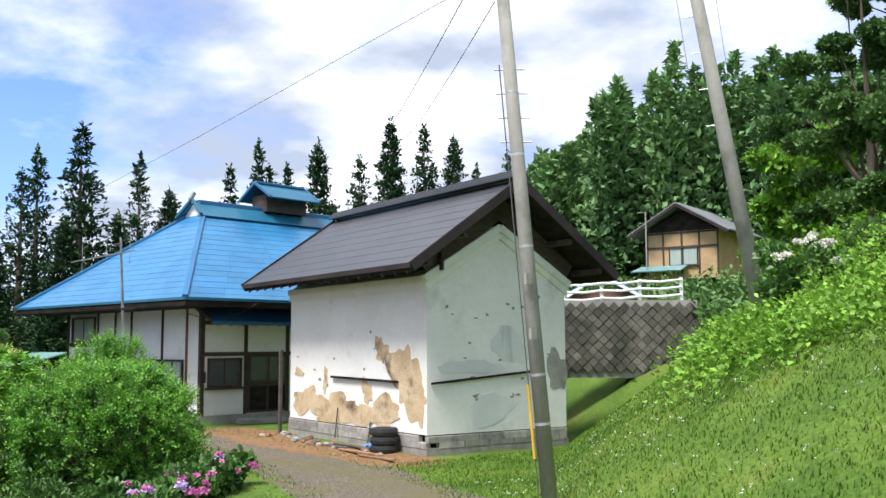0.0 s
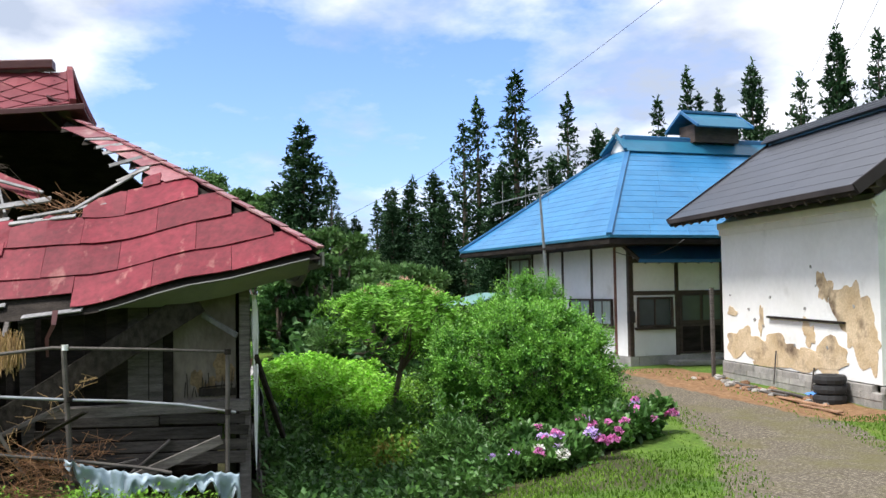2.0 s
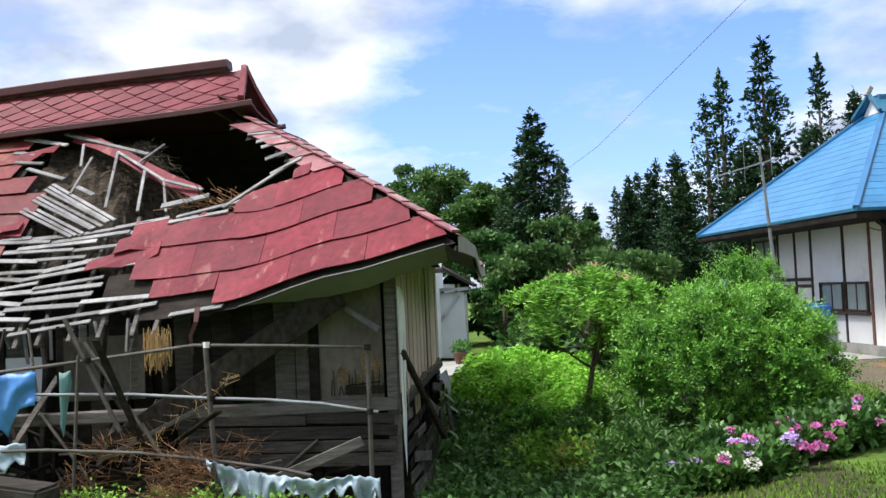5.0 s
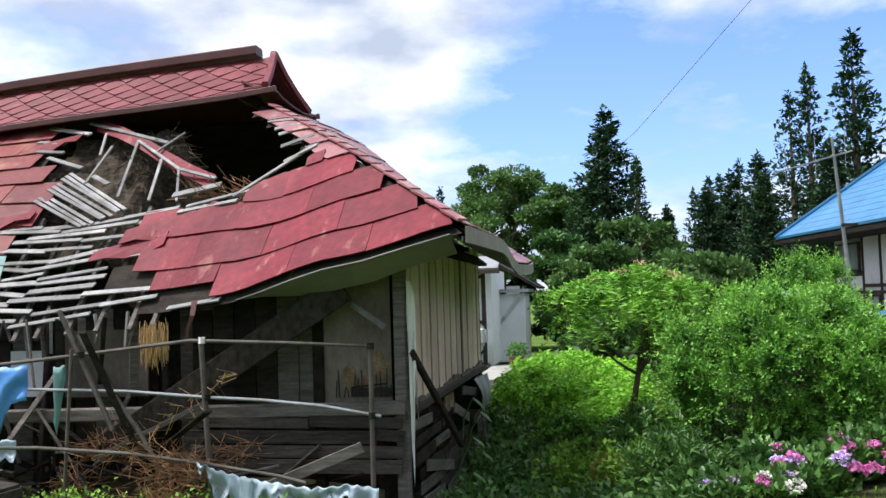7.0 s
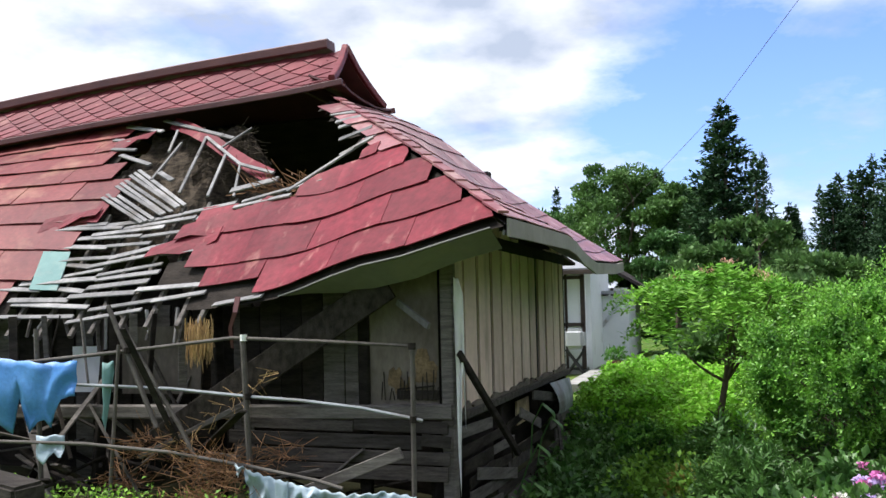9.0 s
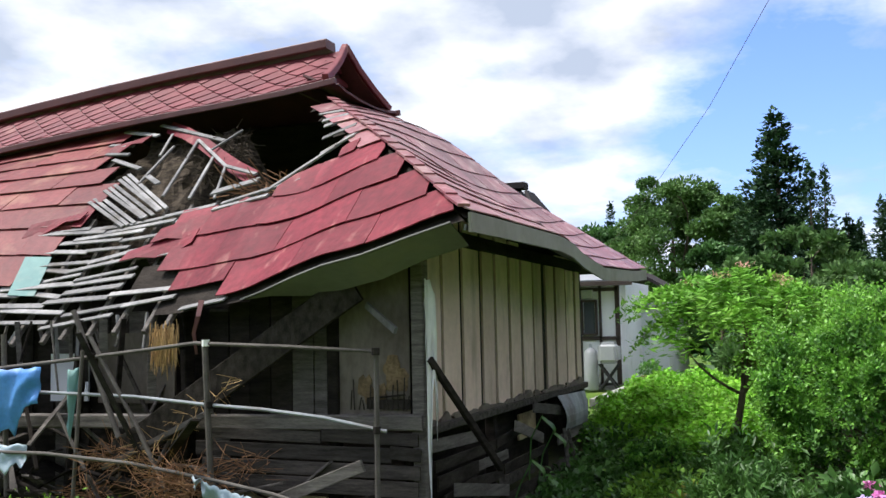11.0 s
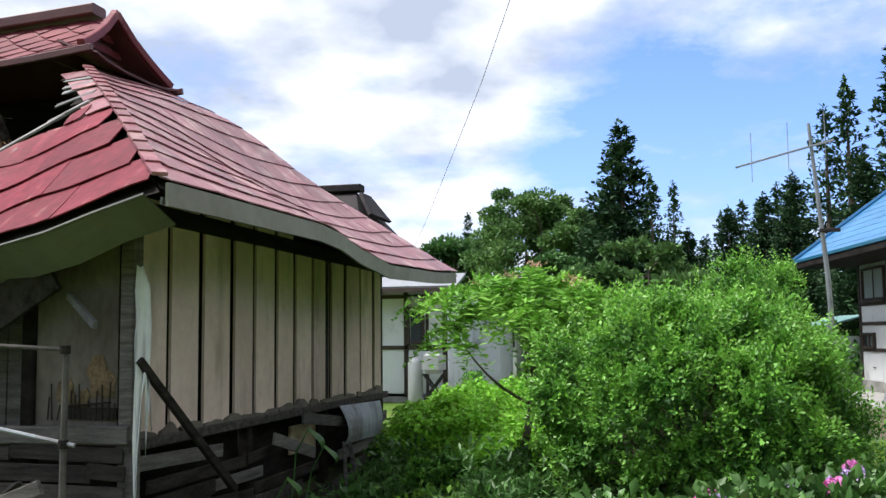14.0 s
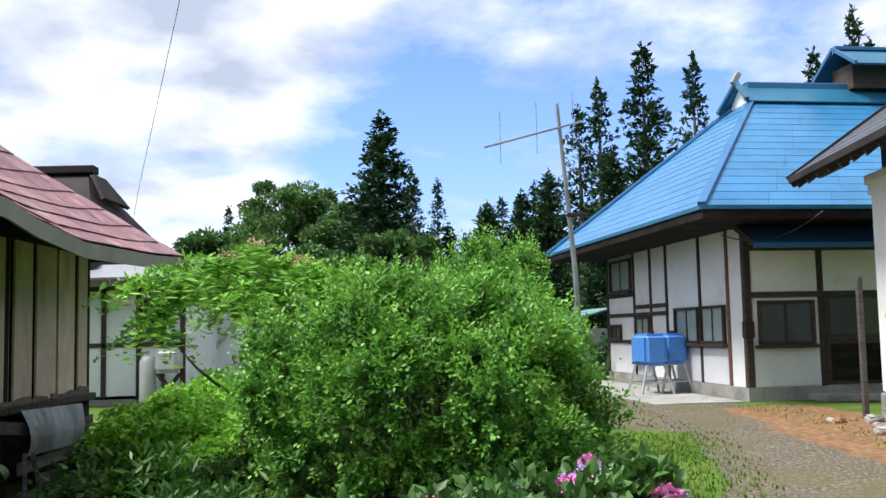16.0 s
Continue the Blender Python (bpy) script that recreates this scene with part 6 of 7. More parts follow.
build_broadleaf("broadleaf_tree", "bright leafy tree on the bank", (-2.0, 26.4), 9.0, 2.6, 15, LEAF_WEED, 16000, (0.24, 0.15), 44, 0.12)
build_broadleaf("broadleaf_tree", "leafy tree on the bank", (5.2, 18.6), 9.0, 2.2, 16, LEAF_TREE, 40000, (0.13, 0.085), 44, 0.12)

build_bush("garden_bush", "large dense light green bush beside the drive", (-3.0, 4.82), 1.66, 1.8, 1.78 - gz(-3.0, 4.82), LEAF_BUSH, 21, 70, 58, 22, (0.062, 0.036), 90, fresh=LEAF_FRESH)
build_bush("garden_bush", "leafy green shrub behind the large bush", (-5.2, 5.65), 0.8, 0.85, 2.42 - gz(-5.2, 5.65), LEAF_BUSH, 22, 40, 34, 20, (0.06, 0.028), 90, fresh=LEAF_FRESH)


def build_mimosa():
    """A spreading silk tree with flat feathery layers and a few salmon blossoms."""
    rng = np.random.default_rng(31)
    at = (-4.75, 2.85)
    z0 = gz(*at) - 0.1
    ob = thing("silk_tree", "spreading feathery silk tree with salmon blossoms", "tree", at=(*at, z0))
    tops, P, B = [], [], []
    for k in range(42):
        tier = k // 16
        m = k - 16 * tier
        a, q = 2.4 * m + tier + rng.uniform(-0.5, 0.5), math.sqrt((m + 0.5) / 16) * rng.uniform(0.75, 1.1)
        wide = (1.0, 1.1, 0.6)[tier]
        c = np.array([wide * q * math.cos(a) + 0.1 * tier, wide * q * math.sin(a) + (0.0, 0.15, 0.85)[tier], 2.06 - 0.34 * q ** 2 - 0.42 * tier - z0 + rng.normal(0, 0.06)])
        tops.append(tuple(c))
        for f in range(7):
            b = a + rng.normal(0, 1.1) if q > 0.5 else rng.uniform(0, 6.28)
            ln = rng.uniform(0.42, 0.75)
            n = 40
            t = np.linspace(0.05, 1, n)
            x, y = c[0] + np.cos(b) * ln * t, c[1] + np.sin(b) * ln * t
            z = c[2] + rng.normal(0, 0.03) + 0.12 * np.sin(2.4 * t) - 0.34 * t ** 2
            side = np.where(np.arange(n) % 2, 1, -1)[:, None] * np.stack([-np.sin(b) * np.ones(n), np.cos(b) * np.ones(n), np.zeros(n)], 1)
            P.append(np.stack([x, y, z], 1)); B.append(side * 2.4 + np.array([0, 0, 0.4]))
    crown = new("crown", leaves_mesh("crown", np.concatenate(P), np.concatenate(B), 0.13, 0.04, LEAF_MIMOSA, rng, 0.1)); crown.parent = ob
    part("trunk", *tube_geo([(0, 0, -0.3), (0.1, -0.05, 0.9), (0.1, 0.1, 1.7)], [0.06, 0.05, 0.04], 8), BARK, ob)
    part("branching", *limb_geo(rng, (0.08, 0.05, 1.4), [c for i, c in enumerate(tops) if i % 5 == 1], 0.022, 0.03), BARK, ob)
    for k, c in enumerate(tops[0:16:2]):
        p, b = clump_points(rng, [np.array(c) + np.array([0.12, 0.1, 0.12])], [np.array([0.13, 0.13, 0.05])], 46, 0.1)
        f = new("blossom", leaves_mesh("blossom", p, b + np.array([0, 0, 0.6]), 0.05, 0.012, PETAL_SALMON, rng)); f.parent = ob


build_mimosa()


def hydrangea_head(seed, mat):
    rng = np.random.default_rng(seed)
    v = rng.normal(size=(120, 3)); v /= np.linalg.norm(v, axis=1, keepdims=True); v[:, 2] = np.abs(v[:, 2]) * 0.75
    me = leaves_mesh("flower_head", v * 0.075, v * 0.2 + rng.normal(size=(120, 3)) * 0.6, 0.03, 0.034, mat, rng, 0.05)
    return me


HEADS = [hydrangea_head(k, m) for k, m in enumerate((PETAL_PINK, PETAL_LILAC, PETAL_LILAC, PETAL_WHITE, PETAL_LILAC))]


def build_hydrangea(x, y, r, h, seed, heads, mats, label):
    rng = np.random.default_rng(seed)
    z0 = gz(x, y) - 0.03
    ob = thing("hydrangea_shrub", label, "shrub", "hydrangeas along the drive", at=(x, y, z0))
    n = 16
    cs = [(r * math.sqrt(rng.uniform(0, 1)) * math.cos(a) * 0.8, r * math.sqrt(rng.uniform(0, 1)) * math.sin(a) * 0.8, h * rng.uniform(0.25, 0.85)) for a in rng.uniform(0, 6.28, n)]
    p, b = clump_points(rng, cs, [np.array([0.22, 0.22, 0.16])] * n, 90, 0.3)
    k = p[:, 2] > 0.02
    c = new("foliage", leaves_mesh("foliage", p[k], b[k] + np.array([0, 0, 0.3]), 0.13, 0.085, LEAF_HYD, rng)); c.parent = ob
    part("branching", *limb_geo(rng, (0, 0, 0), cs[:9], 0.012), BARK, ob)
    for k in range(heads):
        a, q = rng.uniform(-1.9, 1.6), math.sqrt(rng.uniform(0.1, 1.15))
        f = new("flower_head", HEADS[mats[k % len(mats)]]); f.parent = ob
        s = rng.uniform(0.85, 1.35)
        f.matrix_local = Matrix.LocRotScale((r * q * math.cos(a), r * q * math.sin(a), h * (1.02 - 0.35 * q * q) + rng.uniform(-0.05, 0.06)), Euler((rng.normal(0, 0.3), rng.normal(0, 0.3), a)), (s, s, s))


PINKISH = "green hydrangea shrub with pink and lilac flower heads"
for k, (x, y, r, h, n, m) in enumerate(((0.15, 3.6, 0.5, 0.36, 5, (3, 1, 3, 0)), (0.45, 4.15, 0.5, 0.38, 6, (1, 3, 0, 3)), (0.2, 4.7, 0.55, 0.46, 8, (1, 0, 0)), (-0.35, 5.2, 0.5, 0.5, 8, (0, 1, 0)),
                                        (-0.75, 5.75, 0.5, 0.56, 7, (0, 2, 1)), (-1.2, 6.3, 0.45, 0.58, 7, (2, 0, 1)), (-0.5, 4.3, 0.4, 0.45, 1, (0, 1)))):
    build_hydrangea(x, y, r, h, 200 + k, n, m, PINKISH)


# ---- poles, cables, fence, retaining wall, hill house ----
def build_poles():
    p = thing("utility_pole", "leaning grey concrete utility pole in the grass", "pole", "utility poles", at=(4.77, 8.18, 0.0))
    lean = Vector((-0.05, -0.063, 1)).normalized()
    part("shaft", *tube_geo([lean * -0.5, lean * 4, lean * 9.5], [0.112, 0.1, 0.082], 20), POLE_CONC, p, smooth=True)
    for h in (0.95, 1.62, 3.4, 4.7, 5.6):
        part("steel_band", *tube_geo([lean * h, lean * (h + 0.035)], 0.115 - 0.0035 * h, 20), STEEL, p)
    for h in (4.9, 5.25, 5.6, 5.95):
        for s in (-1, 1):
            part("climbing_bolt", *tube_geo([lean * h + Vector((0.05 * s, 0.06 * s, 0)), lean * h + Vector((0.14 * s, 0.17 * s, 0.0))], 0.011, 6), STEEL, p)
    for h in (2.2, 2.95):
        part("cable_box", *box_geo((0.05, 0.1, 0.16), tuple(lean * h + Vector((0.12, -0.14, 0)))), POLE_CONC, p)
    g = Vector((-0.05, -0.16, 0))
    part("guard_sleeve", *tube_geo([g + lean * 0.5, g + lean * 1.5], 0.022, 8), YELLOW, p, "yellow cable guard")
    part("earth_cable", *tube_geo([g * 0.95, g * 0.95 + lean * 6], 0.009, 6), WIRE, p)
    q = thing("utility_pole", "leaning grey concrete utility pole on the bank", "pole", "utility poles", at=(4.3, 14.15, gz(4.3, 14.15) - 0.1))
    lean2 = Vector((-0.1, -0.14, 1)).normalized()
    part("shaft", *tube_geo([lean2 * -0.5, lean2 * 4, lean2 * 9.5], [0.15, 0.13, 0.105], 20), POLE_CONC, q, smooth=True)
    for h in (4.0, 4.7, 5.4, 6.1):
        part("climbing_bolt", *tube_geo([lean2 * h + Vector((-0.1, -0.05, 0)), lean2 * h + Vector((-0.26, -0.12, 0))], 0.011, 6), STEEL, q)
    part("cable_box", *box_geo((0.16, 0.14, 0.3), tuple(lean2 * 0.35 + Vector((0, -0.2, 0)))), WHITE_PAINT, q)
    far = thing("thin_pole", "thin white pole among the hillside trees", "pole", at=(9.0, 22.0, gz(9, 22)))
    part("shaft", *tube_geo([(0, 0, 0), (0, 0, 4.4)], 0.05, 10), WHITE_PAINT, far)
    part("crossbar", *beam_geo((-0.4, 0.1, 4.1), (0.2, -0.1, 4.1), 0.04), STEEL, far)
    top2 = Vector((4.05, 13.95, 2.6)) + lean2 * 8.6
    lines = [(Vector((4.4, 7.1, 6.95)), (-22.3, 23.4, 10.8), 0.2), (Vector((4.4, 7.6, 6.9)), (-21.3, 24.6, 11.5), 0.2), (top2, (-30, 60, 15), 1.2), (top2 + Vector((0.3, 0.2, 0)), (-29, 61, 15), 1.2), (top2 + Vector((0.6, 0.4, 0)), (-28, 62, 15), 1.2)]
    drop = [(12.55, 8.59, 8.52), (9.0, 7.16, 7.33), (5.47, 5.73, 6.14), (1.93, 4.3, 4.95), (-1.6, 2.88, 3.85), (-6, 1.2, 3.05), (-10, -0.2, 2.72), (-15.8, -1.9, 2.7)]
    tagged(part("overhead_cable", *tube_geo(drop, 0.0032, 5), WIRE), "thin black service cable over the garden", "cable", "overhead cables")
    for a, b, sag in lines:
        a, b = Vector(a), Vector(b)
        pts = [a.lerp(b, t) - Vector((0, 0, sag * 4 * t * (1 - t))) for t in [k / 14 for k in range(15)]]
        tagged(part("overhead_cable", *tube_geo(pts, 0.007, 5), WIRE), "thin black overhead cable", "cable", "overhead cables")


build_poles()


WALL_STONE = material("mossy_dark_stone", (0.06, 0.056, 0.048), (0.15, 0.138, 0.118), 1.5, rough=0.95, bump=0.5, stain=(0.035, 0.04, 0.025), stain_at=(0.5, 0.7), vary=0.35, fine=0.2)


def build_retaining_wall():
    o = pose(-4.7, 18.9, 1.45, 0, 0, 51.7)
    w = part("retaining_wall", *box_geo((7.0, 0.5, 2.2), (-0.2, 0.35, 0.75)), CONCRETE)
    w.matrix_world = o
    tagged(w, "stained stone block retaining wall", "wall", kind="structure")
    rr = random.Random(9)
    for r in range(12):
        for c in range(23):
            x = -3.6 + 0.31 * c + (0.155 if r % 2 else 0)
            if x > 3.35:
                continue
            m = Matrix.Translation((x, 0.06 + rr.uniform(-0.015, 0.015), -0.05 + 0.155 * r)) @ Matrix.Rotation(radians(45), 4, "Y")
            part("block", *box_geo((0.205, 0.14, 0.205), (0, 0, 0), m), WALL_STONE, w)
    f = thing("white_fence", "white post-and-rail fence with sagging rails", "fence")
    f.matrix_world = o
    ps = [(-3.3, 1.7), (-1.9, 1.7), (-0.5, 1.75), (0.6, 1.8), (1.7, 1.85), (2.9, 1.9)]
    for x, z in ps:
        part("post", *beam_geo((x, 0.3, z - 0.3), (x, 0.3, z + 0.62), 0.09), WHITE_PAINT, f)
    for (xa, za), (xb, zb) in zip(ps, ps[1:]):
        for h in (0.12, 0.34, 0.55):
            part("rail", *tube_geo([(xa, 0.24, za + h), ((xa + xb) / 2, 0.24, (za + zb) / 2 + h - 0.04), (xb, 0.24, zb + h)], 0.035, 8), WHITE_PAINT, f)
    s = thing("tarp_covered_shed", "low shed covered with a blue tarpaulin", "shed", at=(-12.8, 28.4, gz(-12.8, 28.4) + 0.8), turn=45)
    part("wall", *box_geo((2.4, 2.4, 2.1), (0, 0, -0.3)), BROWN_POST, s)
    part("tarp_roof", *merge(sheet_geo([[Vector((0, -1.3, 1.5)), Vector((0, 1.3, 1.5))], [Vector((1.6, -1.4, 0.6)), Vector((1.6, 1.4, 0.65))]], 0.05), sheet_geo([[Vector((0, -1.3, 1.5)), Vector((0, 1.3, 1.5))][::-1], [Vector((-1.3, -1.4, 0.6)), Vector((-1.3, 1.4, 0.65))][::-1]], 0.05)), BLUE_TARP, s)
    part("gable_board", *merge(beam_geo((0, -1.35, 1.45), (1.6, -1.42, 0.55), 0.06, 0.12), beam_geo((0, -1.35, 1.45), (-1.3, -1.42, 0.55), 0.06, 0.12)), WHITE_PAINT, s)


build_retaining_wall()


def build_hill_house():
    h = thing("hillside_house", "small brown-walled house with a grey roof on the hillside", "house", at=(-19.3, 42.4, 5.9), turn=16)
    h.scale = (0.84, 0.84, 0.74)
    part("wall", *box_geo((5.0, 6.0, 3.6), (0, 3.0, 1.5)), ORANGE_WOOD, h, "honey-brown board wall")
    V = [Vector((-2.5, 0.0, 3.3)), Vector((2.5, 0.0, 3.3)), Vector((0, 0.0, 4.9)), Vector((-2.5, 0.1, 3.3)), Vector((2.5, 0.1, 3.3)), Vector((0, 0.1, 4.9))]
    part("gable_wall", V, [(0, 1, 2), (5, 4, 3), (0, 3, 4, 1), (1, 4, 5, 2), (2, 5, 3, 0)], DARK_WOOD, h)
    for x in (-2.45, -1.3, 0.0, 1.2, 2.45):
        part("post", *beam_geo((x, -0.03, 0), (x, -0.03, 3.3), 0.12, 0.06, up=(0, 1, 0)), TIMBER, h)
    for z in (2.1, 3.2):
        part("rail", *beam_geo((-2.5, -0.04, z), (2.5, -0.04, z), 0.06, 0.14), TIMBER, h)
    window_part(h, "x", -0.9, 1.1, 0.7, 2.05, 0.0, 2, CURTAIN_GLASS)
    for s in (-1, 1):
        g = [[Vector((0, -0.9, 5.3)), Vector((0, 7, 5.3))], [Vector((s * 3.5, -0.9, 3.0)), Vector((s * 3.5, 7, 3.0))]]
        part("roof_slope", *sheet_geo(g if s > 0 else [r[::-1] for r in g], 0.12), GREY_ROOF, h)
        part("verge_board", *beam_geo((0, -0.93, 5.22), (s * 3.5, -0.93, 2.92), 0.08, 0.22), DARK_ROOF, h)
    part("porch_roof", *sheet_geo([[Vector((-2.9, 0, 0.75)), Vector((0.4, 0, 0.75))], [Vector((-3.0, -1.6, 0.25)), Vector((0.5, -1.6, 0.25))]][::-1], 0.08), TEAL, h)
    part("mast", *tube_geo([(-2.0, -1.2, -1), (-2.0, -1.2, 4.8)], 0.05, 8), CONCRETE, h)


build_hill_house()


def build_antenna():
    a = thing("antenna_mast", "tall grey antenna mast leaning beside the house", "antenna", at=(-8.6, 7.2, gz(-8.6, 7.2)))
    part("mast", *tube_geo([(-0.1, 0.05, -0.2), (0.1, -0.1, 2.6), (0.32, -0.32, 5.0)], [0.045, 0.04, 0.025], 10), PIPE, a)
    part("boom", *beam_geo((0.3, -1.45, 4.35), (0.3, 0.05, 4.72), 0.03), PIPE, a)
    for k in range(0, 5, 2):
        y = -1.2 + 0.28 * k
        part("element", *tube_geo([(0.3, y, 4.0 + 0.07 * k + 0.1), (0.3, y, 4.9 + 0.07 * k)], 0.006, 5), PIPE, a)
    part("stay", *beam_geo((-0.4, -0.35, 0), (0.05, -0.05, 2.2), 0.03), PIPE, a)
    part("bracket", *beam_geo((0.2, -0.2, 3.3), (0.2, 0.1, 3.3), 0.06), DARK_ROOF, a)


build_antenna()


# ---- weeds and grass ----
def drive_distance(x, y):
    return line_distance(x, y, DRIVE)[0]


def grass_stuff(name, label, n, area, keep, hgt, mat, seed, width=0.012):
    """Grass blades, each a bent tapering strip."""
    rng = np.random.default_rng(seed)
    x, y = rng.uniform(area[0], area[1], n), rng.uniform(area[2], area[3], n)
    k = keep(x, y, rng)
    x, y = x[k], y[k]
    z = ground_height(x, y) - 0.01
    n = len(x)
    a = rng.uniform(0, 6.28, n)
    h = hgt * rng.uniform(0.45, 1.2, n)
    lean = h * rng.uniform(0.1, 0.7, n)
    w = width * rng.uniform(0.7, 1.3, n)
    dx, dy = np.cos(a), np.sin(a)
    base = np.stack([x, y, z], 1); s = np.stack([-dy, dx, np.zeros(n)], 1) * w[:, None]
    mid = base + np.stack([dx * lean * 0.35, dy * lean * 0.35, h * 0.6], 1); tip = base + np.stack([dx * lean, dy * lean, h], 1)
    V = np.stack([base - s, base + s, mid + s * 0.7, mid - s * 0.7, tip], 1).reshape(-1, 3)
    i = np.arange(n)[:, None] * 5
    F = np.concatenate([i + np.array([[0, 1, 2]]), i + np.array([[0, 2, 3]]), i + np.array([[3, 2, 4]])], 1).reshape(-1, 3)
    me = bpy.data.meshes.new(name)
    me.vertices.add(len(V)); me.vertices.foreach_set("co", V.astype(np.float32).reshape(-1))
    me.loops.add(len(F) * 3); me.loops.foreach_set("vertex_index", F.astype(np.int32).reshape(-1))
    me.polygons.add(len(F)); me.polygons.foreach_set("loop_start", np.arange(0, len(F) * 3, 3, dtype=np.int32))
    me.materials.append(mat)
    me.update(calc_edges=True)
    tagged(new(name, me), label, "grass", kind="stuff")


def toe_s(x, y):
    d, side = line_distance(x, y, TOE)
    return np.where(side > 0, d, -d)


def not_built(x, y):
    kura = (x > -9.6) & (x < -2.2) & (y > 11.2) & (y < 16.2)
    blue = (x < -12.6) & (y > 10.6)
    ruin = (x < 0.3) & (y < 0.35)
    return ~(kura | blue | ruin)


grass_stuff("lawn_grass", "short green grass on the bank and beside the drive", 380000, (-8, 17, -6, 20),
            lambda x, y, r: (drive_distance(x, y) > 1.35 + r.uniform(-0.5, 0.5, len(x))) & not_built(x, y) & ~((x < 0.4) & (y < 7.2)) & ~((y > 9.7) & (x < -1.8)) & (r.uniform(0, 1, len(x)) < 0.75), 0.06, GRASS_BLADE, 301, 0.009)
grass_stuff("lawn_grass", "thin grass along the edge of the drive", 30000, (-14, 14, -4, 12),
            lambda x, y, r: (np.abs(drive_distance(x, y) - 1.3) < 0.5) & not_built(x, y) & ~((x < -1.0) & (y < 7.0)), 0.045, GRASS_BLADE, 302)


def clover(n, seed):
    rng = np.random.default_rng(seed)
    x, y = rng.uniform(2, 10, n), rng.uniform(6, 13, n)
    k = (toe_s(x, y) > -1.2) & (toe_s(x, y) < 4.0) & (drive_distance(x, y) > 1.6)
    x, y = x[k], y[k]
    p = np.stack([x, y, ground_height(x, y) + 0.07], 1)
    P = np.repeat(p, 6, 0) + rng.normal(0, 0.008, (len(p) * 6, 3))
    ob = new("clover_bloom", leaves_mesh("clover_bloom", P, np.tile(np.array([0, 0, 0.8]), (len(P), 1)), 0.016, 0.014, PETAL_WHITE, rng))
    tagged(ob, "tiny white clover blooms in the grass", "flowers", kind="stuff")


clover(450, 5)


def weeds(name, label, seed, n, area, keep, mat, size, hgt, per=26, spread=0.2):
    """Leafy weeds in low clumps."""
    rng = np.random.default_rng(seed)
    x, y = rng.uniform(area[0], area[1], n), rng.uniform(area[2], area[3], n)
    k = keep(x, y, rng)
    x, y = x[k], y[k]
    z = ground_height(x, y)
    m = len(x)
    hh = hgt * rng.uniform(0.3, 1.1, m)
    P = np.repeat(np.stack([x, y, z], 1), per, 0)
    t = rng.uniform(0.05, 1, (m * per, 1))
    off = rng.normal(0, 1, (m * per, 3)) * spread * np.array([1, 1, 0.25])
    off[:, 2:] += np.repeat(hh, per)[:, None] * t
    B = off * np.array([1.4, 1.4, 0.3]) / spread * 0.5 + np.array([0, 0, 0.25])
    ob = new(name, leaves_mesh(name, P + off, B, size[0], size[1], mat, rng))
    tagged(ob, label, "weeds", kind="stuff")


weeds("bank_weeds", "lush leafy weeds covering the bank", 401, 5200, (1.5, 14, 4.5, 19), lambda x, y, r: (toe_s(x, y) > 2.9 + 0.8 * np.sin(x * 0.9) + r.normal(0, 0.35, len(x)) - 0.5 * (x > 6.5)) & (toe_s(x, y) < 8.5), LEAF_WEED, (0.105, 0.075), 0.5)
weeds("tall_bank_weeds", "taller weeds and creepers on the bank", 402, 1300, (2, 14, 7, 20), lambda x, y, r: (toe_s(x, y) > 4.3) & (toe_s(x, y) < 10), LEAF_WEED, (0.085, 0.055), 1.3, 64, 0.28)
weeds("hollow_weeds", "dense weeds in the hollow beside the ruin", 403, 1100, (-9.0, -1.0, 0.55, 4.2), lambda x, y, r: (y < 3.9 + 0.2 * x * (x > -3)) & ~((x > -5.0) & (y > 3.0)) & ~((x > -6.8) & (y < 1.5)) & (soft_noise(x, y, 2.2, 1.0) > -0.15), LEAF_WEED, (0.1, 0.065), 0.6, 34, 0.2)


def build_creeper():
    """Mounds of creeper below the side wall, leafy runners arching out of each."""
    rng = np.random.default_rng(404)
    P, B = [], []
    for k in range(190):
        x, y = rng.uniform(-11.4, -2.8), rng.uniform(0.6, 3.0)
        if x > -6.6 and y < 1.75 + 0.3 * (x + 6.6):
            continue
        z, top = gz(x, y), rng.uniform(0.4, 0.95)
        for _ in range(34):
            a, ln, n = rng.uniform(0, 6.28), rng.uniform(0.25, 0.55), 15
            t = np.linspace(0, 1, n)
            r = 0.08 + ln * t
            sway = a + 0.4 * rng.normal() * t
            zz = z + top * rng.uniform(0.55, 1.0) * (1 - 0.75 * t ** 2) + 0.04
            P.append(np.stack([x + r * np.cos(sway), y + r * np.sin(sway), np.maximum(zz, z + 0.03)], 1) + rng.normal(0, 0.012, (n, 3)))
            w = np.where(np.arange(n) % 2, 1.2, -1.2)
            B.append(np.stack([-np.sin(sway) * w + np.cos(sway) * 0.8, np.cos(sway) * w + np.sin(sway) * 0.8, -0.2 * np.ones(n)], 1))
    ob = new("bright_creeper", leaves_mesh("bright_creeper", np.concatenate(P), np.concatenate(B), 0.1, 0.065, LEAF_CREEPER, rng, 0.15))
    tagged(ob, "bright green creeper heap below the side wall", "creeper", kind="stuff")


build_creeper()
weeds("dark_undergrowth", "dark undergrowth in the shade of the hollow", 405, 2300, (-6.6, 0.9, 0.55, 3.3), lambda x, y, r: (soft_noise(x, y, 3.1, 2.0) > -0.2) & ((x > -1.8) | (y < 1.35)), LEAF_HYD, (0.12, 0.075), 0.42, 26, 0.17)
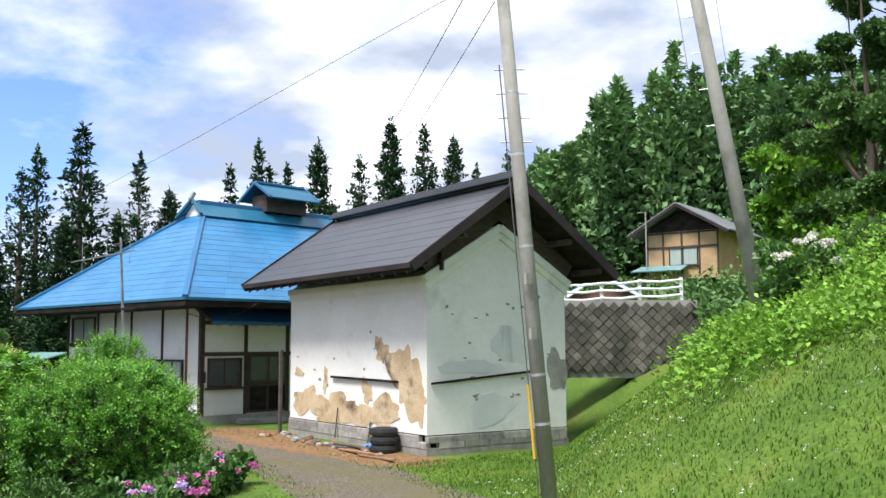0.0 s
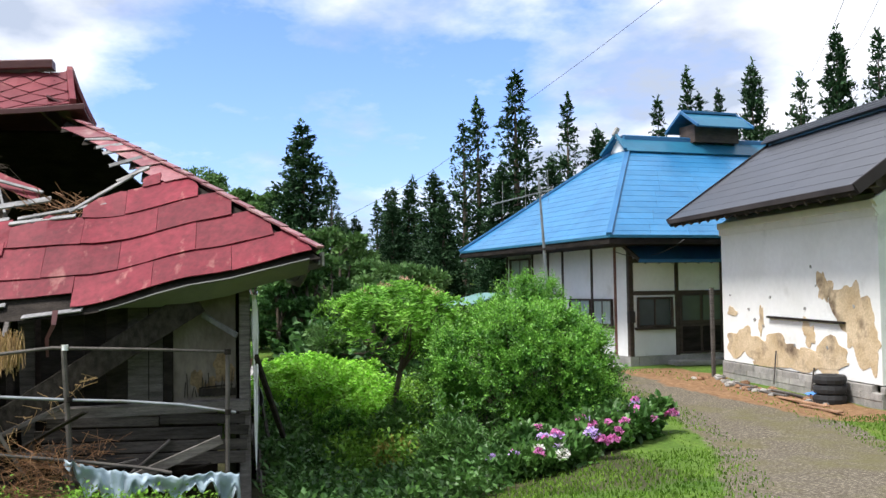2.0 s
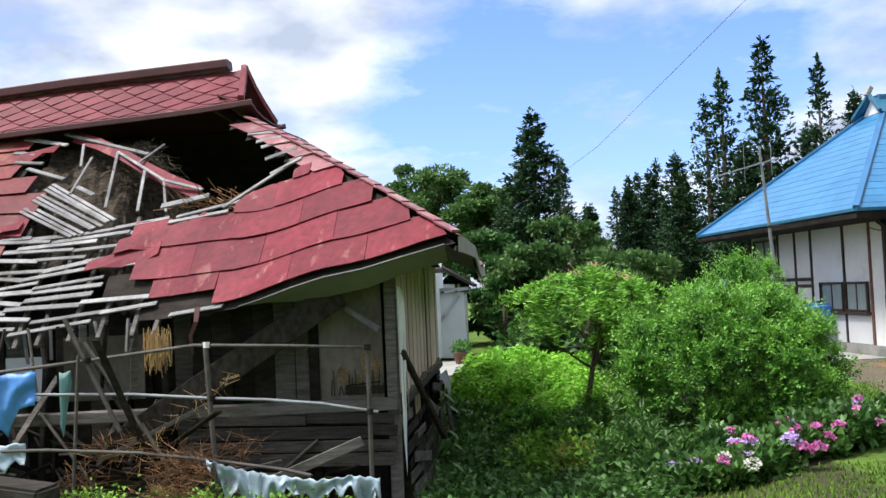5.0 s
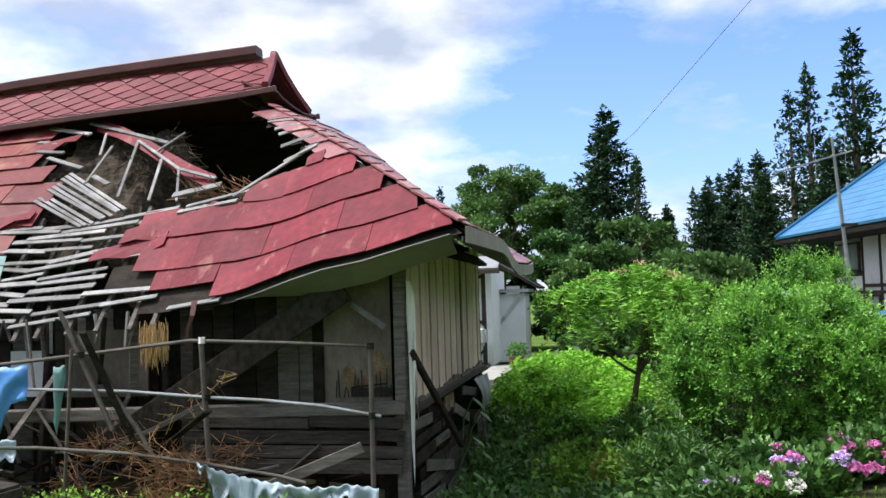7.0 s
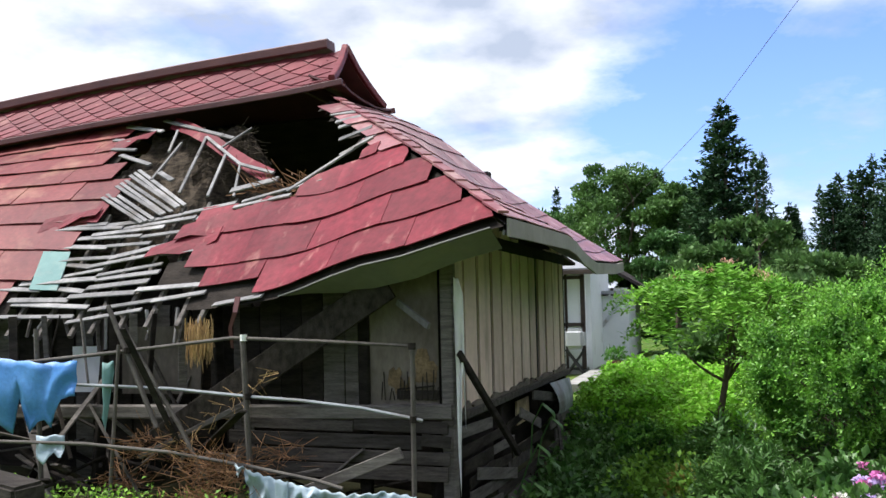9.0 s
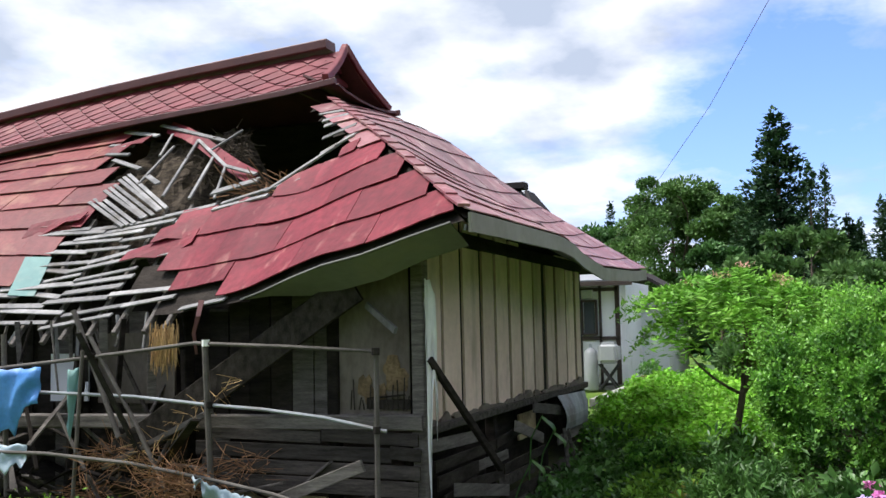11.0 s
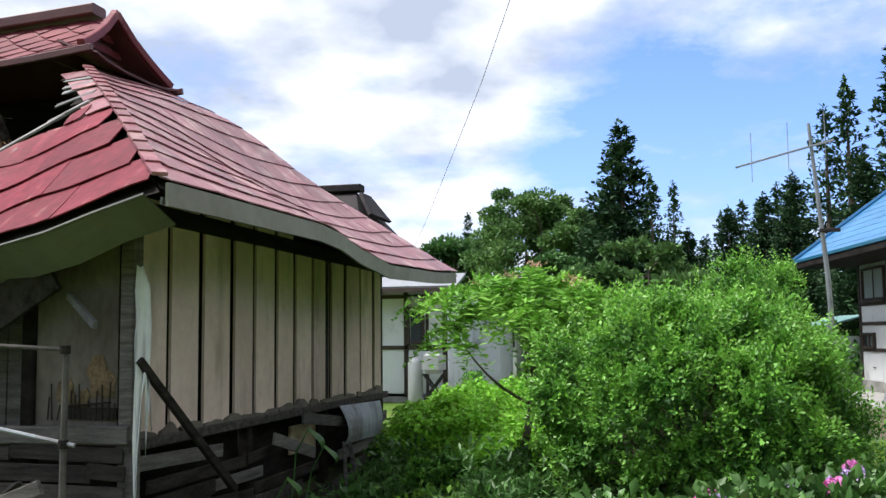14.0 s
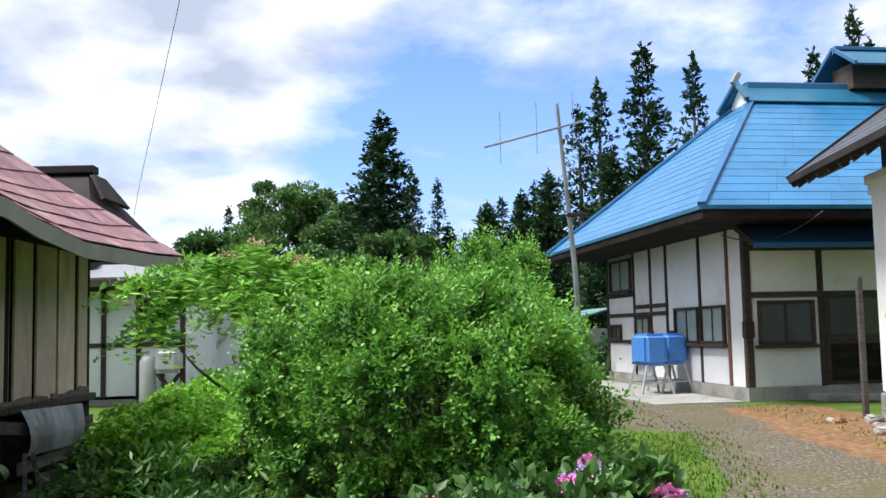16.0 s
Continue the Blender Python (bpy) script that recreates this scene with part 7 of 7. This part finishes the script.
weeds("garden_undergrowth", "mixed green undergrowth around the bushes", 406, 900, (-12, 0.2, 2.6, 7.4), lambda x, y, r: ~((x > -1.5) & (y > 3.1 - 0.2 * x)) & (drive_distance(x, y) > 2.3) & (soft_noise(x, y, 1.9, 4.0) > 0.0), LEAF_HYD, (0.1, 0.055), 0.65, 30, 0.2)
weeds("yard_weeds", "low weeds at the foot of the ruin", 407, 170, (0.4, 3.0, -5.5, -0.2), lambda x, y, r: (x < 2.6) & (soft_noise(x, y, 2.6, 3.0) > -0.1), LEAF_WEED, (0.055, 0.035), 0.2, 26, 0.13)
weeds("far_scrub", "dark scrub under the far trees", 408, 1300, (-45, -13, 2.0, 10), lambda x, y, r: (x < -22) | (y < 6.5), LEAF_DARK, (0.3, 0.18), 1.4, 22, 0.5)
weeds("hill_scrub", "green scrub below the hillside woods", 409, 1500, (-30, 9, 20, 52), lambda x, y, r: (toe_s(x, y) > 4) & ~((np.abs(x + 4.7) < 4.5) & (y < 22)) & ~((np.abs(x + 18) < 5) & (np.abs(y - 44) < 5)), LEAF_TREE, (0.36, 0.22), 1.3, 22, 0.55)
build_bush("leafy_shrub", "small dark green shrub in the hollow", (-4.7, 1.75), 0.55, 0.5, 0.95, LEAF_BUSH, 23, 18, 22, 14, category="shrub", fresh=LEAF_FRESH)
build_bush("leafy_shrub", "dark green shrub under the silk tree", (-4.1, 2.7), 0.6, 0.55, 0.9, LEAF_HYD, 28, 18, 22, 14, category="shrub")
build_bush("leafy_shrub", "drooping green shrub beside the hydrangeas", (-0.9, 3.2), 0.75, 0.7, 0.95, LEAF_HYD, 24, 24, 26, 12, (0.12, 0.03), 10, category="shrub")
build_bush("leafy_shrub", "rounded shrub by the terrace", (-10.6, 1.1), 0.6, 0.55, 0.75, LEAF_TREE, 25, 18, 22, 14, category="shrub")


def build_white_hydrangea():
    build_hydrangea(5.6, 13.2, 0.75, 1.5, 260, 16, (3,), "tall hydrangea with white flower heads on the bank")


build_white_hydrangea()


# ---- rails, sheets and litter in front of the ruin ----
def build_rail_frame():
    r = thing("pole_frame", "rough frame of weathered poles tied before the ruin", "frame", at=(0, 0, 0))
    part("rail", *tube_geo([(0.62, -0.2, 1.25), (0.64, -1.2, 1.31), (0.62, -2.35, 1.36), (0.6, -3.15, 1.28), (0.62, -4.2, 1.18), (0.62, -5.6, 1.06), (0.62, -8, 0.9)], [0.018, 0.019, 0.021, 0.021, 0.022, 0.022, 0.022], 8), BAMBOO, r)
    part("rail", *tube_geo([(0.62, -0.12, 0.47), (0.66, -0.8, 0.6), (0.64, -1.5, 0.67), (0.62, -2.18, 0.71), (0.6, -3.16, 0.79), (0.62, -4.6, 0.84), (0.62, -8, 0.9)], 0.019, 8), PIPE, r, "pale steel pipe rail")
    part("rail", *tube_geo([(0.95, -0.9, -0.2), (0.92, -1.22, -0.13), (0.9, -2.0, -0.01), (0.9, -2.98, 0.12), (0.9, -4.1, 0.19), (0.9, -7, 0.2)], 0.02, 8), BAMBOO, r)
    for a, b, w in (((0.62, -0.23, -0.7), (0.62, -0.22, 1.28), 0.028), ((0.66, -2.1, -0.55), (0.62, -2.22, 1.4), 0.034), ((0.66, -3.3, 0.35), (0.58, -4.0, 1.75), 0.03), ((0.6, -3.0, 0.3), (0.6, -3.75, 1.45), 0.025), ((0.62, -4.9, -0.5), (0.6, -5.0, 1.5), 0.03), ((0.7, -3.9, -0.5), (0.66, -3.8, 1.3), 0.022)):
        part("upright", *tube_geo([a, b], w, 8), BAMBOO, r)
    for p in ((0.63, -2.2, 1.36), (0.63, -2.15, 0.71), (0.63, -0.22, 1.25), (0.63, -0.22, 0.48), (0.63, -3.7, 1.23)):
        part("binding", *tube_geo([(p[0], p[1], p[2] - 0.035), (p[0], p[1], p[2] + 0.035)], 0.042, 8), WHITE_CLOTH if p[2] > 1.3 else DARK_WOOD, r)


build_rail_frame()


def hanging_sheet(name, label, top, drop, mat, seed, category="sheet", thick=0.006, n=18, rows=9, wave=0.06):
    rr = random.Random(seed)
    ph = [rr.uniform(0, 6.28) for _ in range(4)]
    g = []
    tops = [Vector(p) for p in top]
    for k in range(rows):
        t = k / (rows - 1)
        row = []
        for j in range(n):
            u = j / (n - 1) * (len(tops) - 1)
            i = min(int(u), len(tops) - 2)
            p = tops[i].lerp(tops[i + 1], u - i)
            d = drop[i] + (drop[i + 1] - drop[i]) * (u - i)
            q = wave * (0.3 + t) * (2.6 * noise.noise(Vector((j * 0.33 + ph[0], t * 1.6, ph[1]))) + 1.2 * noise.noise(Vector((j * 0.9, t * 3 + ph[2], ph[3]))))
            d *= 1 + 1.2 * noise.noise(Vector((j * 0.4 + ph[3], 3.1, ph[0])))
            row.append(p + Vector((q, 0.3 * q, -d * t + 0.012 * math.sin(j * 1.7 + ph[2]))))
        g.append(row)
    tagged(part(name, *sheet_geo(g, thick), mat, smooth=True), label, category)


hanging_sheet("blue_tarpaulin", "crumpled blue tarpaulin hung over the pole rail", [(0.75, -4.3, 1.12), (0.8, -4.7, 1.1), (0.85, -5.2, 1.15), (0.85, -6.4, 1.2)], [0.35, 0.55, 0.85, 0.9], BLUE_TARP, 2, "tarpaulin")
hanging_sheet("plastic_sheet", "tattered pale blue plastic sheet draped on the low rail", [(1.0, -0.08, -0.25), (1.05, -0.4, -0.2), (1.05, -0.8, -0.24), (1.05, -1.2, -0.18), (1.02, -1.55, -0.14), (0.98, -1.9, -0.05), (0.95, -2.15, 0.02)], [0.55, 0.14, 0.22, 0.12, 0.42, 0.3, 0.1], PALE_TARP, 3, n=60, wave=0.07)
hanging_sheet("plastic_sheet", "narrow torn strip of pale plastic", [(1.1, -1.45, -0.12), (1.1, -1.6, -0.1)], [0.5, 0.45], PALE_TARP, 4, n=6, wave=0.03)
hanging_sheet("torn_cloth", "torn white cloth strip nailed to the corner post", [(0.1, 0.1, 1.98), (0.05, 0.14, 1.96), (-0.01, 0.17, 1.8), (-0.05, 0.16, 1.5)], [1.7, 1.45, 1.5, 0.7], WHITE_CLOTH, 6, "cloth", n=10, rows=22, wave=0.05)
hanging_sheet("plastic_scrap", "pale green plastic scrap caught on the rail", [(0.85, -4.4, 0.28), (0.9, -4.75, 0.26)], [0.3, 0.25], PALE_TARP, 7, n=7, wave=0.05)
hanging_sheet("plastic_scrap", "faded green plastic scrap hanging in the frame", [(0.55, -3.95, 1.1), (0.55, -4.1, 1.08)], [0.6, 0.45], TEAL, 8, n=5, wave=0.03)


def build_straw_heaps():
    rr = random.Random(12)
    for label, cs, n in (("heap of fallen brown thatch straw", [(0.8, -2.55, -0.02), (0.8, -2.3, -0.1), (0.9, -2.65, -0.35), (0.9, -2.45, -0.5)], 130), ("fallen brown straw caught on the rail", [(0.55, -3.3, 0.15), (0.5, -3.5, 0.1)], 70), ("fallen brown straw at the wall", [(0.4, -1.9, 0.05), (0.45, -3.9, -0.3)], 60)):
        c0 = Vector(cs[0])
        o = part("straw_heap", *straw_geo(cs, n, (0.22, 0.34, 0.16), 0.42, rr, up=0.1, thick=0.004), TWIG)
        tagged(o, label, "straw", kind="stuff")
    for k in range(26):
        x, y = rr.uniform(-0.6, 0.5), rr.uniform(-6.0, -1.3)
        z = gz(x, y)
        a = Vector((x, y, z + rr.uniform(0.0, 0.35)))
        b = a + Vector((rr.uniform(-0.3, 0.5), rr.uniform(-1, 1), rr.uniform(-0.15, 0.5)))
        tagged(part("fallen_board", *beam_geo(a, b, rr.uniform(0.04, 0.14), 0.025), DARK_WOOD if k % 3 else OLD_WOOD), "broken weathered board fallen before the ruin", "board", "fallen boards")


build_straw_heaps()


def build_timber_stack():
    t = thing("timber_block", "sawn old timber beam lying in the grass", "timber", at=(3.0, -3.2, gz(3.0, -3.2)), turn=70)
    bm = bmesh.new()
    bmesh.ops.create_cube(bm, size=1.0)
    bmesh.ops.scale(bm, vec=(1.6, 0.32, 0.3), verts=bm.verts)
    bmesh.ops.bevel(bm, geom=bm.edges[:], offset=0.03, segments=2, affect="EDGES")
    me = bpy.data.meshes.new("beam"); bm.to_mesh(me); bm.free(); me.materials.append(BOARD_H)
    o = new("beam", me); o.parent = t; o.matrix_local = pose(-0.6, 0, 0.1, 4, 3, 0)


build_timber_stack()


def build_side_litter():
    """Corrugated sheet, props and big leaves under the side wall."""
    g = [[Vector((-4.95 - 0.055 * j + 0.12 * t, 0.2 + 0.16 * math.sin(2.2 * t) * (0.4 + 0.6 * (1 - j / 35)) + 0.01 * math.sin(j * 1.57), 0.38 - 0.5 * t - 0.0015 * j)) for j in range(36)] for t in (0, 0.2, 0.4, 0.6, 0.8, 1)]
    tagged(part("metal_sheet", *sheet_geo(g, 0.006), RUSTY_STEEL), "curled galvanised sheet leaning under the side wall", "metal sheet")
    for a, b in (((-4.75, 0.34, -0.08), (-4.3, 0.55, -1.3)), ((-4.95, 0.34, -0.1), (-5.0, 0.6, -1.3))):
        tagged(part("wooden_prop", *beam_geo(a, b, 0.05), OLD_WOOD), "grey wooden prop under the broken plinth", "prop", "props")
    for k, (x, z, s) in enumerate(((-3.3, 0.25, 0.3), (-3.7, 0.0, 0.26), (-2.4, -0.2, 0.24), (-3.0, -0.5, 0.3), (-1.6, -0.55, 0.24), (-2.2, -0.75, 0.27))):
        c = Vector((x, 0.4 + 0.05 * k, z))
        g = [[c + Vector((0.7 * s * u * math.sin(math.pi * (0.14 + 0.83 * t)) + 0.05 * t * (k % 3 - 1), 0.16 * math.sin(2 * t), -s * t * 0.75 - 0.05 * abs(u))) for u in (-0.5, -0.25, 0, 0.25, 0.5)] for t in (0, 0.15, 0.3, 0.5, 0.7, 0.88, 1)]
        p = thing("broad_leaf_plant", "broad dark green leaf drooping under the wall", "plant", "broad leaves")
        part("leaf", *sheet_geo(g, 0.004), LEAF_HYD, p)
        part("stalk", *tube_geo([c, c + Vector((0.05, -0.15, -0.3)), Vector((c.x + 0.1, 0.2, gz(c.x, 0.3)))], 0.01, 6), LEAF_DARK, p)


build_side_litter()


# ---- yard things ----
def tank_mesh(name, size, r, mat, parent, label=""):
    bm = bmesh.new()
    bmesh.ops.create_cube(bm, size=1.0)
    bmesh.ops.scale(bm, vec=size, verts=bm.verts)
    bmesh.ops.bevel(bm, geom=bm.edges[:], offset=r, segments=3, affect="EDGES")
    me = bpy.data.meshes.new(name); bm.to_mesh(me); bm.free()
    me.materials.append(mat)
    o = new(name, me); o.parent = parent
    if label:
        o["label"] = label
    return o


def build_oil_tanks():
    for k in range(2):
        t = thing("oil_tank", "blue plastic oil tank on a pale steel stand", "oil tank", "blue oil tanks")
        t.matrix_world = pose(-13.34, 11.26, -0.23, 0, 0, 8.03) @ pose(-2.95 - 0.35 * k, -1.0 + 0.61 * k, -0.2)
        b = tank_mesh("body", (1.0, 0.55, 0.72), 0.09, BLUE_TANK, t); b.matrix_local = pose(0, 0, 1.1)
        part("rib", *merge(*[box_geo((0.02, 0.565, 0.6), (dx, 0, 1.1)) for dx in (-0.25, 0, 0.25)]), BLUE_TANK, b).matrix_local = b.matrix_local.inverted()
        part("cap", *tube_geo([(0.2, 0, 1.46), (0.2, 0, 1.52)], 0.06, 12), BLACK, t)
        for dx in (-0.38, 0.38):
            for dy in (-1, 1):
                part("leg", *beam_geo((dx, dy * 0.2, 0.75), (dx + 0.12 * (1 if dx > 0 else -1), dy * 0.42, -0.05), 0.05, 0.05), STEEL, t)
            part("brace", *beam_geo((dx, -0.3, 0.35), (dx, 0.3, 0.35), 0.035), STEEL, t)
        part("strap", *box_geo((0.05, 0.57, 0.02), (0.3, 0, 0.735)), STEEL, t)


build_oil_tanks()


def build_grey_tank():
    t = thing("oil_tank", "cream grey oil tank on black crossed legs", "oil tank", at=(-15.5, -1.05, gz(-15.5, -1.05) + 0.05))
    z = 0.95
    b = tank_mesh("body", (0.5, 0.55, 0.55), 0.1, GREY_TANK, t); b.matrix_local = pose(0, 0, z)
    for s in (-1, 1):
        part("leg", *beam_geo((0.1 * s, -0.25, z - 0.28), (0.16 * s, 0.25, 0), 0.045), BLACK, t)
        part("leg", *beam_geo((0.1 * s, 0.25, z - 0.28), (0.16 * s, -0.25, 0), 0.045), BLACK, t)
    c = thing("gas_cylinder", "tall pale grey gas cylinder", "gas cylinder", at=(-15.6, -1.55, gz(-15.6, -1.55) + 0.05))
    part("body", *tube_geo([(0, 0, 0), (0, 0, 0.04), (0, 0, 0.95), (0, 0, 1.04), (0, 0, 1.1)], [0.17, 0.185, 0.185, 0.14, 0.06], 18), GREY_TANK, c, smooth=True)
    part("valve", *tube_geo([(0, 0, 1.1), (0, 0, 1.2)], 0.04, 10), STEEL, c)
    p = thing("potted_plant", "leafy plant in a brown pot on the terrace", "plant", at=(-14.6, 0.1, -0.17))
    part("pot", *tube_geo([(0, 0, 0), (0, 0, 0.3)], [0.16, 0.22], 14), BROWN_POST, p)
    rng = np.random.default_rng(9)
    q, bb = clump_points(rng, [(0, 0, 0.45)], [np.array([0.3, 0.3, 0.2])], 300, 0.2)
    f = new("foliage", leaves_mesh("foliage", q, bb, 0.1, 0.05, LEAF_BUSH, rng)); f.parent = p


build_grey_tank()


def build_kura_litter():
    k = pose(-2.54, 11.67, -0.17, 0, 0, -3.82)
    stack = thing("tyre_stack", "old black tyres stacked against the storehouse", "tyres")
    stack.matrix_world = k @ pose(-1.15, -0.4, -0.2)
    for z in (0.1, 0.29, 0.48):
        bm = bmesh.new()
        V, F = [], []
        ring, seg = 10, 28
        for i in range(seg):
            for j in range(ring):
                a, b = 2 * math.pi * i / seg, 2 * math.pi * j / ring
                r = 0.24 + 0.075 * math.cos(b)
                tread = 0.006 * (i % 2) if math.cos(b) > 0.7 else 0
                V.append((math.cos(a) * (r + tread), math.sin(a) * (r + tread), z + 0.1 * max(-0.9, min(0.9, math.sin(b) * 1.2))))
        for i in range(seg):
            for j in range(ring):
                F.append((i * ring + j, ((i + 1) % seg) * ring + j, ((i + 1) % seg) * ring + (j + 1) % ring, i * ring + (j + 1) % ring))
        bm.free()
        part("tyre", V, F, BLACK, stack, smooth=False)
    rr = random.Random(33)
    o = part("plastic_sheet", *sheet_geo([[Vector((-1.9 + 0.13 * j, -0.55 + 0.2 * t + rr.uniform(-0.04, 0.04), -0.12 + rr.uniform(0, 0.08))) for j in range(5)] for t in (0, 1, 2)], 0.006), BLUE_TANK)
    o.matrix_world = k
    tagged(o, "crumpled blue plastic beside the tyres", "plastic sheet")
    for i in range(46):
        a, b = rr.uniform(-6.7, -0.3), -rr.uniform(0.25, 0.95)
        s = rr.uniform(0.05, 0.17)
        v = tank_mesh("stone", (s * 1.5, s, s * 0.7), s * 0.22, STONE if i % 3 else RUBBLE, None)
        w = k @ Vector((a, b, 0))
        v.matrix_world = pose(w.x, w.y, gz(w.x, w.y) + s * 0.18, rr.uniform(-12, 12), rr.uniform(-12, 12), rr.uniform(0, 180))
        tagged(v, "loose stone in the reddish soil by the storehouse", "stone", "loose stones")
    for i, (a0, a1, b) in enumerate(((-4.2, -2.0, -0.75), (-2.2, -0.1, -0.95), (-5.6, -3.9, -0.5), (-1.0, 0.6, -1.1), (-3.4, -1.7, -0.45))):
        p, q = k @ Vector((a0, b, 0)), k @ Vector((a1, b - 0.12, 0))
        tagged(part("old_board", *beam_geo((p.x, p.y, gz(p.x, p.y) + 0.03), (q.x, q.y, gz(q.x, q.y) + 0.06), 0.12, 0.03), RUBBLE if i % 2 else OLD_WOOD), "old board lying along the storehouse wall", "board", "boards by the storehouse")
    for a, b, h in ((-4.0, -0.12, 0.75), (-2.4, -0.1, 0.5), (-1.55, -0.1, 0.45)):
        p = k @ Vector((a, b, -0.1))
        tagged(part("leaning_stick", *beam_geo(p, p + Vector((0.03, 0.06, h)), 0.03), OLD_WOOD), "short stick leaning on the storehouse wall", "stick", "leaning sticks")
    p = k @ Vector((-6.95, -0.25, -0.2))
    tagged(part("wooden_post", *beam_geo(p, p + Vector((0.0, 0.0, 2.3)), 0.09), OLD_WOOD), "grey wooden post standing at the storehouse corner", "post")


build_kura_litter()


def build_house_cables():
    a, b = Vector((-13.6, 10.9, 3.05)), Vector((-11.8, 12.3, 3.3))
    pts = [a.lerp(b, t) - Vector((0, 0, 0.3 * 4 * t * (1 - t))) for t in [k / 8 for k in range(9)]]
    tagged(part("house_cable", *tube_geo(pts, 0.012, 5), WIRE), "loose dark cable under the eaves", "cable")
    m = pose(-13.34, 11.26, -0.23, 0, 0, 8.03)
    w = thing("awning_shed", "low shed roof of teal sheet behind the garden", "shed")
    w.matrix_world = m @ pose(-11.0, -0.8, -0.1)
    part("wall", *box_geo((2.6, 1.6, 1.5), (-0.6, 0.4, 0.75)), PANEL_GREY, w)
    part("roof", *sheet_geo([[Vector((0.9, -0.7, 1.55)), Vector((-2.2, -0.7, 1.55))][::-1], [Vector((0.9, 1.4, 2.1)), Vector((-2.2, 1.4, 2.1))][::-1]][::-1], 0.05), TEAL, w)
    step = part("stone_apron", *box_geo((9.4, 1.9, 0.16), (-4.6, -1.1, -0.19)), CONCRETE)
    step.matrix_world = m
    tagged(step, "grey stone apron along the house", "pavement", kind="structure")


build_house_cables()


def build_dry_patch():
    """A low yellowing shrub in the hollow."""
    build_bush("yellowing_shrub", "low yellowing shrub in the hollow", (-2.6, 2.6), 0.7, 0.5, 0.5, STRAW_LEAF, 27, 14, 18, 10, (0.1, 0.06), category="shrub")


STRAW_LEAF = material("yellowing_leaf", (0.25, 0.24, 0.05), (0.42, 0.36, 0.08), 2.0, rough=0.6, bump=0.0, vary=0.3, island=True, transl=0.25)
build_dry_patch()
